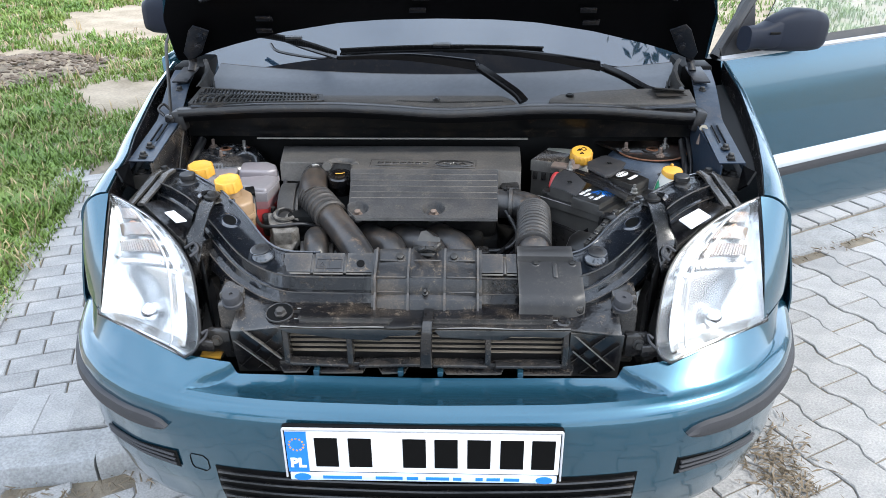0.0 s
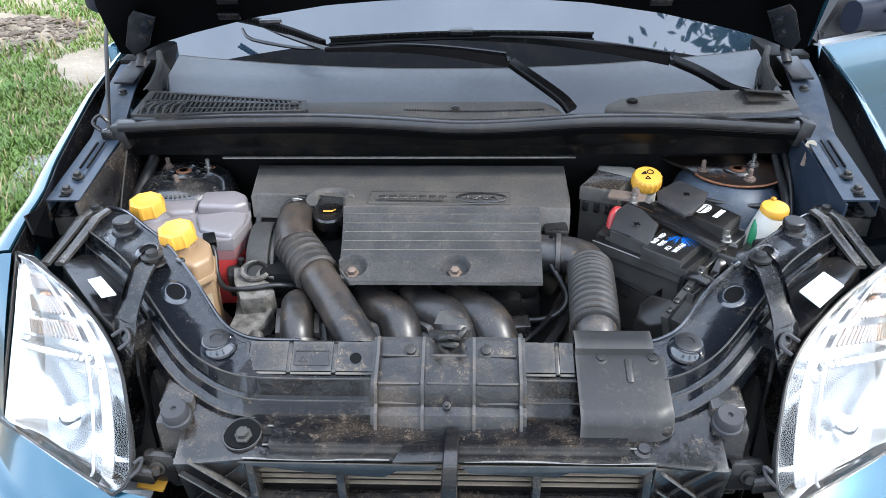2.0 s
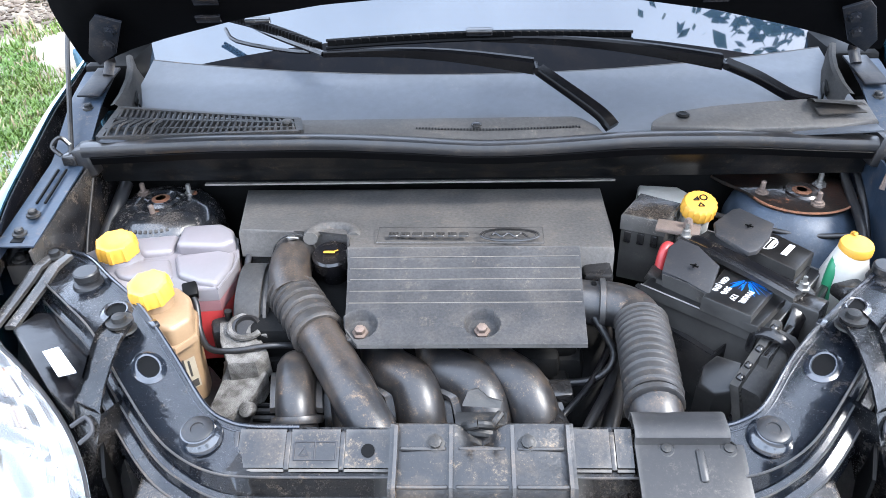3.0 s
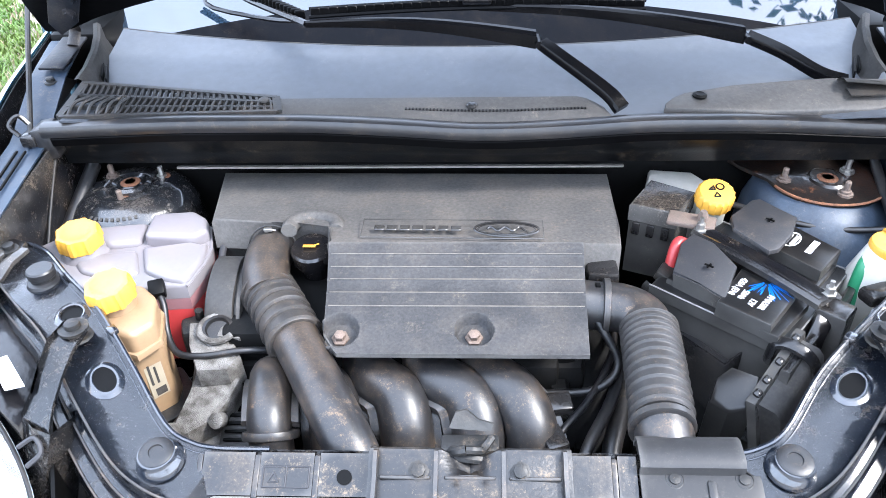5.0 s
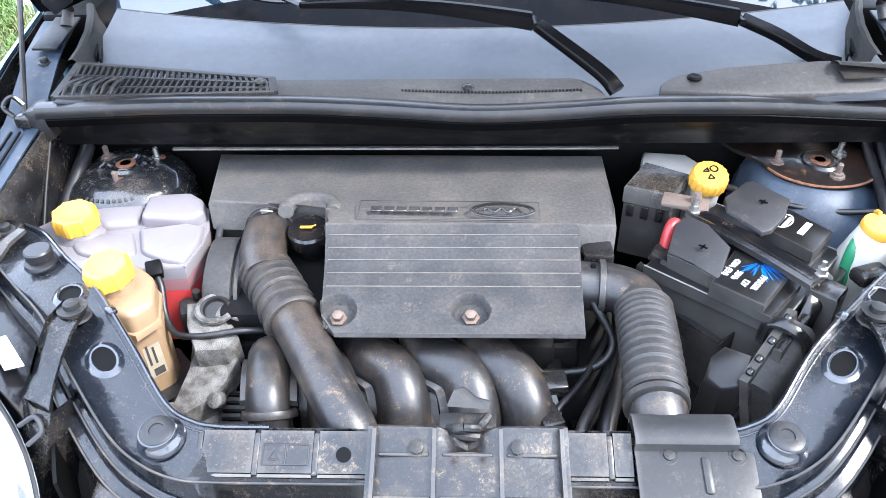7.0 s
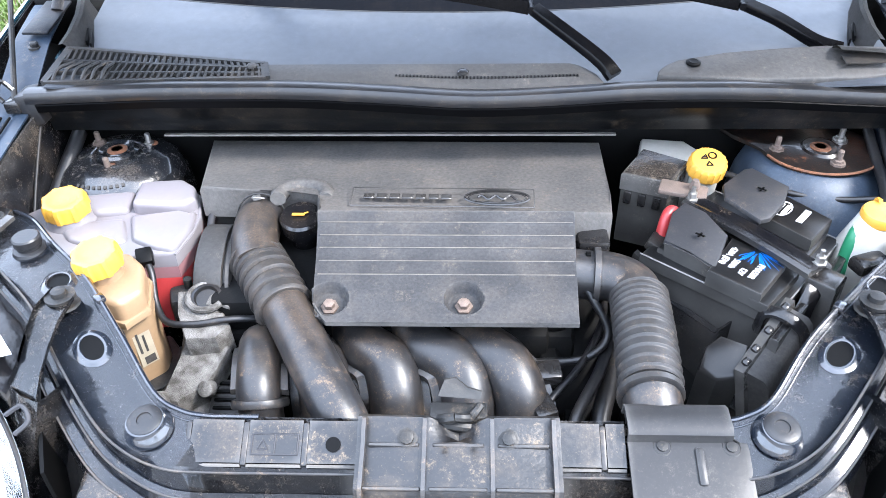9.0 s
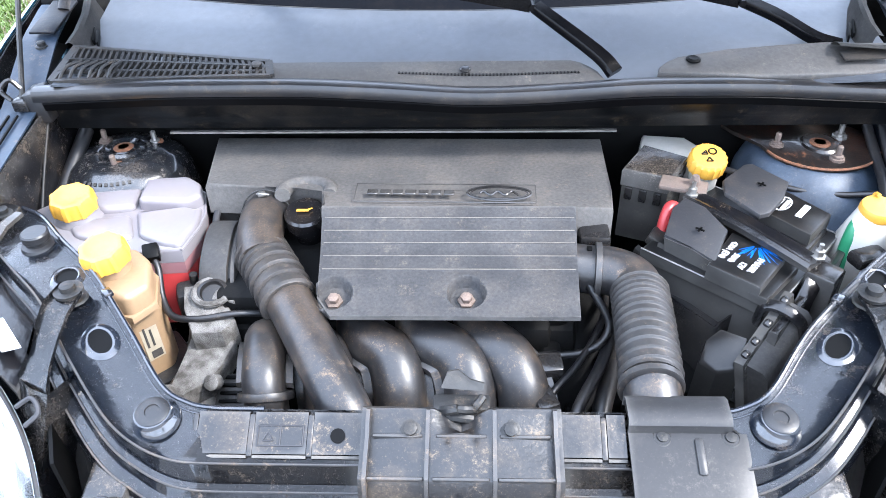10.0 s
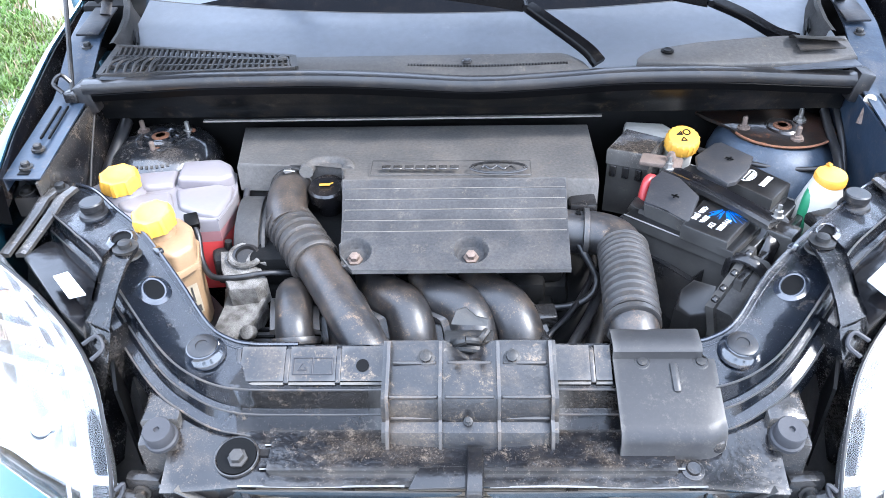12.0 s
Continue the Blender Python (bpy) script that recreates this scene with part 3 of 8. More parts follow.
for sgn in (1, -1):
    bm = bmesh.new()
    sheet(bm, fender_point, span(0, 1, 25), span(0, 1, 9) + span(1.1, 2, 8), thick=0.004)
    # the front flank beside the lamp
    def flank(u, v):
        a = bumper_point(0.74 + 0.26 * v, 1.0) + V(0.002, 0, 0.003)
        b = fender_point(0, v)
        return a.lerp(b, u) + V(-0.012, -0.013, 0.005) * (1 - v) ** 2 + V(0.8, -0.5, 0.1) * (0.010 * math.sin(math.pi * u) * math.sin(math.pi * min(1.0, v + 0.15)))
    sheet(bm, flank, span(0, 1, 12), span(0, 1, 9))
    if sgn < 0:
        mirror(bm)
        for v in bm.verts:                         # this side sits a little closer in
            v.co.x += 0.032 * min(1.0, max(0.0, (v.co.y - 1.56) / 0.14)) * (1.0 if v.co.z > 0.6 else 0.5)
    part("fender", bm, paint, car)

# ---- bonnet, open on its prop ----
HA = radians(60)
HU, HN = V(0, -math.cos(HA), math.sin(HA)), V(0, -math.sin(HA), -math.cos(HA))
H0 = V(0, 2.1, 1.0)


def hood_edge(x):
    return float(np.interp(abs(x), [0, 0.15, 0.26, 0.41, 0.55, 0.62, 0.69, 0.72], [0.106, 0.103, 0.094, 0.067, 0.029, 0.006, -0.026, -0.024]))


def hood_point(x, v):
    e = hood_edge(x)
    return H0 + V(x * (1 - 0.05 * v - 0.40 * max(0.0, v - 0.22)), 0, 0) + HU * (e + (0.80 - 0.10 * (x / 0.72) ** 2 - e) * v) - HN * (0.02 + 0.05 * (1 - (x / 0.76) ** 2) * math.sin(math.pi * min(1, v * 0.8 + 0.1)))


bm = bmesh.new()
sheet(bm, hood_point, span(-0.735, 0.735, 41), span(0, 1, 12), thick=0.003)
hood = part("bonnet", bm, paint, car, "teal bonnet raised on its prop, black underside")
bm = bmesh.new()
sheet(bm, lambda x, v: hood_point(x * 0.985, 0.01 + 0.97 * v) + HN * (0.016 + 0.01 * math.sin(9 * v) * math.sin(7 * x)), span(-0.735, 0.735, 61), span(0, 1, 40), thick=0.012)
part("bonnet_inner_panel", bm, liner_black, hood, "glossy black ribbed inner panel")

for x, v in ((-0.46, 0.05), (-0.455, 0.10), (-0.05, 0.06), (-0.04, 0.11), (0.40, 0.06), (0.39, 0.11), (0.12, 0.16), (-0.22, 0.17)):
    bm = bmesh.new()
    c = hood_point(x, v) + HN * 0.033
    slab(bm, [c + V(a, 0, 0) + HU * b for a, b in ((-0.022, -0.007), (0.022, -0.007), (0.022, 0.007), (-0.022, 0.007))], HN, 0.006, 0.002)
    part("embossed_pad", bm, gloss_black, hood)
bm = bmesh.new()
tube(bm, [hood_point(x, 0.20 + 0.05 * (x / 0.6) ** 2) + HN * 0.032 for x in span(-0.62, 0.62, 25)], 0.006, 8, 1)
part("stiffening_bead", bm, gloss_black, hood)

# ---- windscreen, roof ----
def screen_point(x, v):
    y0 = 2.30 + 0.06 * (x / 0.7) ** 2
    return V(x * (1 - 0.12 * v), y0 + 0.80 * v, 0.920 + 0.03 * (x / 0.7) ** 2 + 0.60 * v + 0.02 * math.sin(math.pi * v))


bm = bmesh.new()
sheet(bm, screen_point, span(-0.78, 0.78, 25), [-0.07] + span(0, 1, 10), thick=0.005)
part("windscreen", bm, screen_glass, car, "windscreen reflecting sky")
bm = bmesh.new()                                   # dark wedge painted on the glass as the bonnet's reflection
sheet(bm, lambda x, v: screen_point(x, -0.068 + (0.018 + 0.108 * max(0.0, 1 - (x / 0.60) ** 2)) * v) + V(0, -0.002, 0.003), span(-0.62, 0.62, 31), span(0, 1, 4), thick=0.001)
part("bonnet_reflection", bm, material("dark_bonnet_reflection", (0.002, 0.0025, 0.004), 0.30, 0, 0.2, 8, 0.2, 0.0, spec=0.05, dust=0.06), car, "dark wedge painted on the windscreen as the bonnet's reflection")
bm = bmesh.new()                                   # roof and pillars
sheet(bm, lambda x, v: V(x, 3.10 + 1.9 * v + 0.06 * (x / .7) ** 2, 1.545 - 0.05 * (x / 0.65) ** 2 + 0.03 * math.sin(math.pi * v)), span(-0.65, 0.65, 9), span(0, 1, 8), thick=0.03)
for sgn in (-1, 1):
    tube(bm, [V(sgn * 0.755, 2.42, 0.985), V(sgn * 0.70, 2.85, 1.30), V(sgn * 0.655, 3.16, 1.52)], 0.03, 8, 5)
    box(bm, (sgn * 0.845, 4.2, 0.62), (0.03, 1.9, 0.6), None, 0.01)
    tube(bm, [V(sgn * 0.84, 3.2, 0.93), V(sgn * 0.66, 3.3, 1.5)], 0.04, 8, 3)
    tube(bm, [V(sgn * 0.84, 5.1, 0.93), V(sgn * 0.66, 4.9, 1.5)], 0.05, 8, 3)
box(bm, (0, 5.2, 0.75), (1.66, 0.05, 0.8), None, 0.02)
part("body_shell", bm, paint, car, "teal roof, pillars and sides")
bm = bmesh.new()
box(bm, (0, 3.7, 0.33), (1.6, 3.0, 0.12), None, 0.02)
box(bm, (0, 2.62, 0.85), (1.4, 0.35, 0.22), None, 0.04)
part("floor_pan", bm, ink, car, "dark cabin floor and dashboard")
WHEELS = [(sgn, y) for sgn in (-1, 1) for y in (1.95, 4.4)]
for sgn, y in WHEELS:
    bm = bmesh.new()
    lathe(bm, (sgn * 0.64, y, 0.27), [(0.18, 0), (0.27, 0.01), (0.29, 0.05), (0.29, 0.15), (0.27, 0.185), (0.18, 0.19)], (sgn, 0, 0), 36)
    w = part("wheel", bm, rubber, car)
    bm = bmesh.new()
    lathe(bm, (sgn * 0.66, y, 0.27), [(0.17, 0), (0.17, 0.15), (0.10, 0.16), (0.03, 0.17)], (sgn, 0, 0), 24)
    part("rim", bm, steel, w)


# ---- engine bay: walls, rails, scuttle ----
for sgn in (1, -1):
    bm = bmesh.new()                               # inner wing below the rail
    sheet(bm, lambda y, v: V(0.672 + 0.012 * math.sin(y * 23) * v - 0.03 * v, y, 0.838 + 0.12 * (y - 1.72) - 0.42 * v), span(1.70, 2.20, 12), span(0, 1, 8), thick=0.004)
    if sgn < 0:
        mirror(bm)
    part("inner_wing", bm, dusty_plastic if sgn < 0 else paint_dark, car, "dark dusty inner wing panel")
    bm = bmesh.new()                               # rail on top of it, stepping up towards the hinge

    def rail(y, v):
        xi, z = curve(y, [1.70, 1.95, 1.97, 2.08, 2.20], [0.668, 0.680, 0.680, 0.692, 0.710], [0.838, 0.868, 0.885, 0.925, 0.938])
        x = xi + 0.058 * v
        dz = -0.006 * math.exp(-((v - 0.5) / 0.16) ** 2) if 1.76 < y < 1.93 else 0.0
        return V(x, y, z + dz - (0.02 if v > 1 else 0))
    sheet(bm, rail, span(1.705, 2.20, 31), span(0, 1, 13) + [1.02], thick=0.003)
    if sgn < 0:
        mirror(bm)
    rl = part("wing_rail", bm, paint_dark, car, "painted wing rail with bolts and slots")
    for y, z in ((1.735, 0.848), (1.785, 0.853), (2.06, 0.921), (2.13, 0.935)):
        bm = bmesh.new()
        lathe(bm, (sgn * (0.703 + 0.03 * (y - 1.73)), y, z - 0.004), [(0.011, 0), (0.011, 0.004), (0.007, 0.005), (0.007, 0.010), (0.005, 0.012)], (0, 0, 1), 8)
        part("bolt", bm, bare_dark, rl)
    bm = bmesh.new()                               # slot marks in the rail
    box(bm, (sgn * 0.700, 1.72, 0.8425), (0.018, 0.012, 0.004))
    part("slot", bm, ink, rl)
    for dx in (-0.006, 0.008):
        bm = bmesh.new()
        box(bm, (sgn * (0.708 + dx), 1.865, 0.8605), (0.004, 0.10, 0.004), (6.8, 0, -3 * sgn), 0.0015)
        part("slot", bm, ink, rl)
    bm = bmesh.new()                               # gutter between rail and fender, its shade painted black
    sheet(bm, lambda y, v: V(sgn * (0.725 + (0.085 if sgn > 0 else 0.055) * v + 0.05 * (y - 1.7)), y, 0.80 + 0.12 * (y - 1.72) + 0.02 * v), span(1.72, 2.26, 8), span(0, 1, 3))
    part("gutter", bm, ink, car, "gutter beside the fender, its shade painted black")
    bm = bmesh.new()                               # fender inner lip turned down
    sheet(bm, lambda s, v: V(sgn * (fender_point(s, 0).x - 0.001) + (0.032 * min(1.0, max(0.0, (fender_point(s, 0).y - 1.56) / 0.14)) if sgn < 0 else 0.0), fender_point(s, 0).y, fender_point(s, 0).z - 0.002 - 0.05 * v), span(0, 1, 15), span(0, 1, 3), thick=0.002)
    part("fender_lip", bm, gloss_black, car, "black painted fender lip")
    bm = bmesh.new()                               # hinge: base plate and arm
    box(bm, (sgn * 0.715, 2.13, 0.944), (0.045, 0.11, 0.005), (8, 0, 0), 0.002)
    tube(bm, [V(sgn * 0.705, 2.15, 0.95), V(sgn * 0.700, 2.165, 0.975), V(sgn * 0.685, 2.13, 1.005)], 0.012, 8, 4, squash=0.4)
    hinge = part("hinge", bm, hinge_black, car, "black bonnet hinge")
    bm = bmesh.new()                               # hinge flap on the bonnet
    pts = [H0 + V(sgn * x, 0, 0) + HU * u + HN * 0.018 for x, u in ((0.682, 0.000), (0.640, 0.030), (0.600, 0.105), (0.638, 0.122), (0.655, 0.105), (0.690, 0.03))]
    slab(bm, pts, HN, 0.005, 0.0015)
    for u in (0.055, 0.088):
        lathe(bm, H0 + V(sgn * (0.67 - 0.5 * u), 0, 0) + HU * u + HN * 0.018, [(0.011, 0), (0.011, 0.003), (0.007, 0.004), (0.007, 0.009)], HN, 8)
    part("hinge_flap", bm, hinge_black, hinge, "black flap with two bolts")

# bulkhead and undertray carry the bay's shade as near-black
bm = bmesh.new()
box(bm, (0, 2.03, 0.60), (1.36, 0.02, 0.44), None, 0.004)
part("bulkhead", bm, ink, car, "bulkhead blackened for the shade of the bay")
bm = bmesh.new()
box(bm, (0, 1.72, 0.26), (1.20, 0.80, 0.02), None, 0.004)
part("undertray", bm, ink, car, "undertray blackened for the shade of the bay")

SEALX = [-0.68, -0.647, -0.46, -0.25, -0.115, 0.011, 0.136, 0.26, 0.429, 0.60, 0.68]
SEALY = [1.935, 1.93, 1.915, 1.905, 1.90, 1.90, 1.90, 1.905, 1.915, 1.935, 1.94]
SEALZ = [0.897, 0.901, 0.916, 0.921, 0.916, 0.906, 0.911, 0.918, 0.913, 0.894, 0.888]


def seal_at(x):
    y, z = curve(x, SEALX, SEALY, SEALZ)
    return V(x, y, z)


scuttle = thing("scuttle", (0, 1.95, 0.82), "black scuttle wall topped by a rubber bonnet seal", "scuttle panel")
bm = bmesh.new()
sheet(bm, lambda x, v: V(x, seal_at(x).y + 0.012 + (1.945 - seal_at(x).y) * v, seal_at(x).z - 0.012 + (0.822 - seal_at(x).z + 0.012) * v + 0.004 * math.sin(v * 9)), span(-0.665, 0.665, 41), span(0, 1, 7), thick=0.004)
part("wall", bm, wall_black, scuttle, "glossy black scuttle wall")
bm = bmesh.new()
prof = [(-0.012, -0.014), (-0.014, -0.004), (-0.010, 0.004), (-0.002, 0.007), (0.010, 0.006), (0.018, 0.002), (0.020, -0.006), (0.004, -0.010)]
loft(bm, [[seal_at(x) + V(0, a, b) for a, b in prof] for x in span(-0.675, 0.675, 61)])
part("bonnet_seal", bm, seal_rubber, scuttle, "black rubber seal strip")
bm = bmesh.new()
loft(bm, [[seal_at(x) + V(0, a, b) for a, b in ((-0.012, -0.028), (-0.014, -0.016), (-0.010, -0.014), (-0.004, -0.028))] for x in span(-0.66, 0.66, 61)])
part("seal_carrier", bm, liner_black, scuttle, "moulded carrier strip below the seal")
for sgn in (-1, 1):                                # end caps of the seal
    bm = bmesh.new()
    box(bm, (sgn * 0.676, 1.945, 0.872), (0.03, 0.045, 0.055), (0, sgn * 12, 0), 0.006)
    part("seal_end", bm, rubber, scuttle)
bm = bmesh.new()
box(bm, (-0.12, 1.942, 0.8205), (0.72, 0.006, 0.003))
part("bright_edge", bm, steel, scuttle, "bright folded metal edge")

cowl = thing("cowl_panel", (0, 2.1, 0.88), "weathered blue-grey plastic cowl panel under the windscreen", "cowl panel")


def tray_point(x, v):
    """The cowl tray, a shallow dish; v from under the seal to its back edge."""
    k = (x / 0.66) ** 2
    yb, zb = 2.150 + 0.075 * k, 0.939 + 0.016 * k
    y = 1.925 + (yb - 1.925) * v
    return V(x, y, 0.902 + 0.012 * k + (zb - 0.902 - 0.012 * k) * v ** 1.5 - 0.012 * math.sin(math.pi * v) * (1 - 0.6 * k))


bm = bmesh.new()
sheet(bm, tray_point, span(-0.64, 0.665, 45), span(0, 1, 16), thick=0.003)
part("tray", bm, cowl_plastic, cowl, "smooth blue-grey tray")
bm = bmesh.new()                                   # rolled back edge of the tray
tube(bm, [tray_point(x, 1.0) + V(0, 0.003, -0.002) for x in span(-0.64, 0.665, 33)], 0.003, 8, 1)
part("tray_edge", bm, grille_black, cowl)


def lip_point(x, v):
    end = min(1.0, max(0.0, (0.212 - x) / 0.045)) ** 0.5
    a = seal_at(x) + V(0, 0.012, -0.001)
    b = V(x, 1.962, 0.9305)
    p = a.lerp(b, v * end)
    return p + V(0, 0, 0.004 * math.sin(v * math.pi) * end)


lip_plastic = material("dusty_lip_plastic", (0.036, 0.034, 0.032), 0.6, 0, 0.3, 12, 0.5, 0.25, spec=0.35, dust=0.36, dust_color=(0.15, 0.125, 0.097))
bm = bmesh.new()                                   # flat lip behind the seal, ending in a round tongue
sheet(bm, lip_point, span(-0.30, 0.2119, 41), span(0, 1, 8), thick=0.004)
lip = part("lip", bm, lip_plastic, cowl, "dusty lip behind the seal")
bm = bmesh.new()                                   # row of fine slots along the lip
for i in range(52):
    x = -0.10 + 0.0053 * i
    p = lip_point(x, 0.42)
    box(bm, p + V(0, 0, 0.0012), (0.0026, 0.005, 0.0012), (5, 0, 0))
part("slot_row", bm, ink, lip)
bm = bmesh.new()
lathe(bm, lip_point(0.0, 0.62), [(0.009, 0), (0.009, 0.002), (0.006, 0.004), (0.003, 0.003)], (0, 0, 1), 14)
part("screw", bm, black_plastic, lip)
bm = bmesh.new()                                   # raised cover over the wiper drive
slab(bm, [V(0.288, 1.930, 0.926), V(0.291, 1.942, 0.929), V(0.303, 1.954, 0.932), V(0.322, 1.962, 0.934), V(0.40, 1.985, 0.936), V(0.49, 1.996, 0.938), V(0.555, 2.004, 0.938), V(0.665, 2.010, 0.936), V(0.668, 1.952, 0.920), V(0.60, 1.945, 0.915), V(0.44, 1.922, 0.922)], (0, -0.1, 1), 0.022, 0.005)
drive = part("wiper_drive_cover", bm, lip_plastic, cowl, "raised grey cover with a screw")
bm = bmesh.new()                                   # raised brow over a recess whose shade is a dark plate
loft(bm, [[V(0.562 + 0.082 * u, 1.972 + 0.028 * math.sin(a) - 0.010 * u, 0.9345 + 0.014 * math.cos(a) * (1 - 0.3 * u)) for a in span(-0.2, 2.9, 9)] for u in span(0, 1, 7)], closed=False)
bmesh.ops.solidify(bm, geom=bm.faces[:], thickness=0.003)
part("brow", bm, lip_plastic, drive)
bm = bmesh.new()
slab(bm, [V(0.566, 1.950, 0.9335), V(0.566, 1.972, 0.9365), V(0.585, 1.980, 0.938), V(0.635, 1.975, 0.938), V(0.645, 1.955, 0.934)], (0, -0.1, 1), 0.002)
part("hollow_shade", bm, grille_black, drive)
bm = bmesh.new()
lathe(bm, (0.344, 1.956, 0.9325), [(0.011, 0), (0.011, 0.002), (0.007, 0.004), (0.003, 0.003)], (0, -0.1, 1), 16)
part("screw", bm, ink, drive)
for sgn in (-1, 1):                                # added black blocks that plug the gap between tray and pillar
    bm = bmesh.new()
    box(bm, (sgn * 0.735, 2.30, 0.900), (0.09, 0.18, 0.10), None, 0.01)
    part("pillar_filler", bm, ink, cowl, "added black block plugging the gap at the pillar foot")
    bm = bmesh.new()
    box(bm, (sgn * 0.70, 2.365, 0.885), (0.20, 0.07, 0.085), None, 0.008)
    part("pillar_filler", bm, ink, cowl, "added black block plugging the gap at the pillar foot")
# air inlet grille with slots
# black sheet below the slots stands in for their shade
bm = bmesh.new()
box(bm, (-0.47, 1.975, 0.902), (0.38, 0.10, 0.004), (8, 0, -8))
part("inlet_shade", bm, ink, cowl, "black sheet for the shade under the inlet")


def inlet(u, v):
    """u 0..1 along the inlet to the middle, v 0..1 from the seal to the tray."""
    a = V(-0.645, 1.938, 0.916).lerp(V(-0.295, 1.925, 0.929), u)
    b = V(-0.632, 2.022, 0.937).lerp(V(-0.305, 1.964, 0.934), u)
    return a.lerp(b, v)


def flat_bar(bm, a, b, w, h):
    """A flat bar from a to b, w wide and h deep."""
    d = (b - a).normalized()
    s = d.cross(V(0, 0, 1)).normalized() * (w / 2)
    loft(bm, [[p - s, p + s, p + s - V(0, 0, h), p - s - V(0, 0, h)] for p in (a, b)])


bm = bmesh.new()
for v, w in ((0.0, 0.007), (0.28, 0.004), (0.62, 0.005), (0.98, 0.008)):
    for u0, u1 in zip(span(0, 1, 9), span(0, 1, 9)[1:]):
        flat_bar(bm, inlet(u0, v), inlet(u1, v), w, 0.006)
for u in (0.0, 1.0):
    flat_bar(bm, inlet(u, 0), inlet(u, 1), 0.012, 0.006)
frame_part = part("inlet_grille", bm, grille_black, cowl, "slotted black air inlet grille")
for i in range(1, 33):
    u = i / 33
    rows = [(inlet(u, 0.63), inlet(u - 0.012, 0.97), 0.0042, 0.008)]
    if u > 0.16:
        rows += [(inlet(u, 0.28), inlet(u + 0.006, 0.62), 0.0036, 0.012), (inlet(u, 0.02), inlet(u + 0.004, 0.27), 0.0042, 0.008)]
    bm = bmesh.new()
    for row in rows:
        flat_bar(bm, *row)
    part("slot_bar", bm, grille_black, frame_part)
for k in range(6):                                 # curved louvres at the wide end
    bm = bmesh.new()
    tube(bm, [inlet(0.03 + 0.045 * k, 0.04) - V(0, 0, 0.004), inlet(0.035 + 0.045 * k, 0.30) + V(0, 0, 0.003), inlet(0.075 + 0.04 * k, 0.60) - V(0, 0, 0.002)], 0.0028, 6, 4)
    part("louvre", bm, grille_black, frame_part)
bm = bmesh.new()
lathe(bm, inlet(0.94, 0.62), [(0.008, 0), (0.008, 0.003), (0.005, 0.005)], (0, 0, 1), 12)
part("screw", bm, lip_plastic, frame_part)
for sgn in (-1, 1):                                # bent corner pieces by the hinges
    bm = bmesh.new()
    rows = [(0.690, 2.205, 0.972, 0.050), (0.668, 2.150, 0.968, 0.046), (0.654, 2.100, 0.962, 0.044), (0.652, 2.055, 0.950, 0.036), (0.660, 2.030, 0.938, 0.028)]
    loft(bm, [[V(sgn * (x - 0.002), y + 0.004, z - 0.004), V(sgn * (x - 0.012), y, z), V(sgn * (x - 0.017), y, z - 0.003), V(sgn * (x - 0.021), y - 0.002, z - h * 0.55), V(sgn * (x - 0.034), y - 0.006, z - h)] for x, y, z, h in rows], closed=False)
    bmesh.ops.solidify(bm, geom=bm.faces[:], thickness=0.003)
    part("corner_bracket", bm, lip_plastic, cowl, "grey-brown bent corner bracket")
    bm = bmesh.new()                               # ribs in the gap beside it
    for k in range(4):
        flat_bar(bm, V(sgn * (0.612 + 0.011 * k), 2.05 + 0.010 * k, 0.930), V(sgn * (0.622 + 0.011 * k), 2.085 + 0.012 * k, 0.938), 0.003, 0.012)
    part("gap_ribs", bm, ink, cowl)


wiper_black = material("satin_wiper_black", (0.0022, 0.0022, 0.0026), 0.20, 0, 0.3, 20, 0.15, 0.03, spec=0.12, dust=0.02)


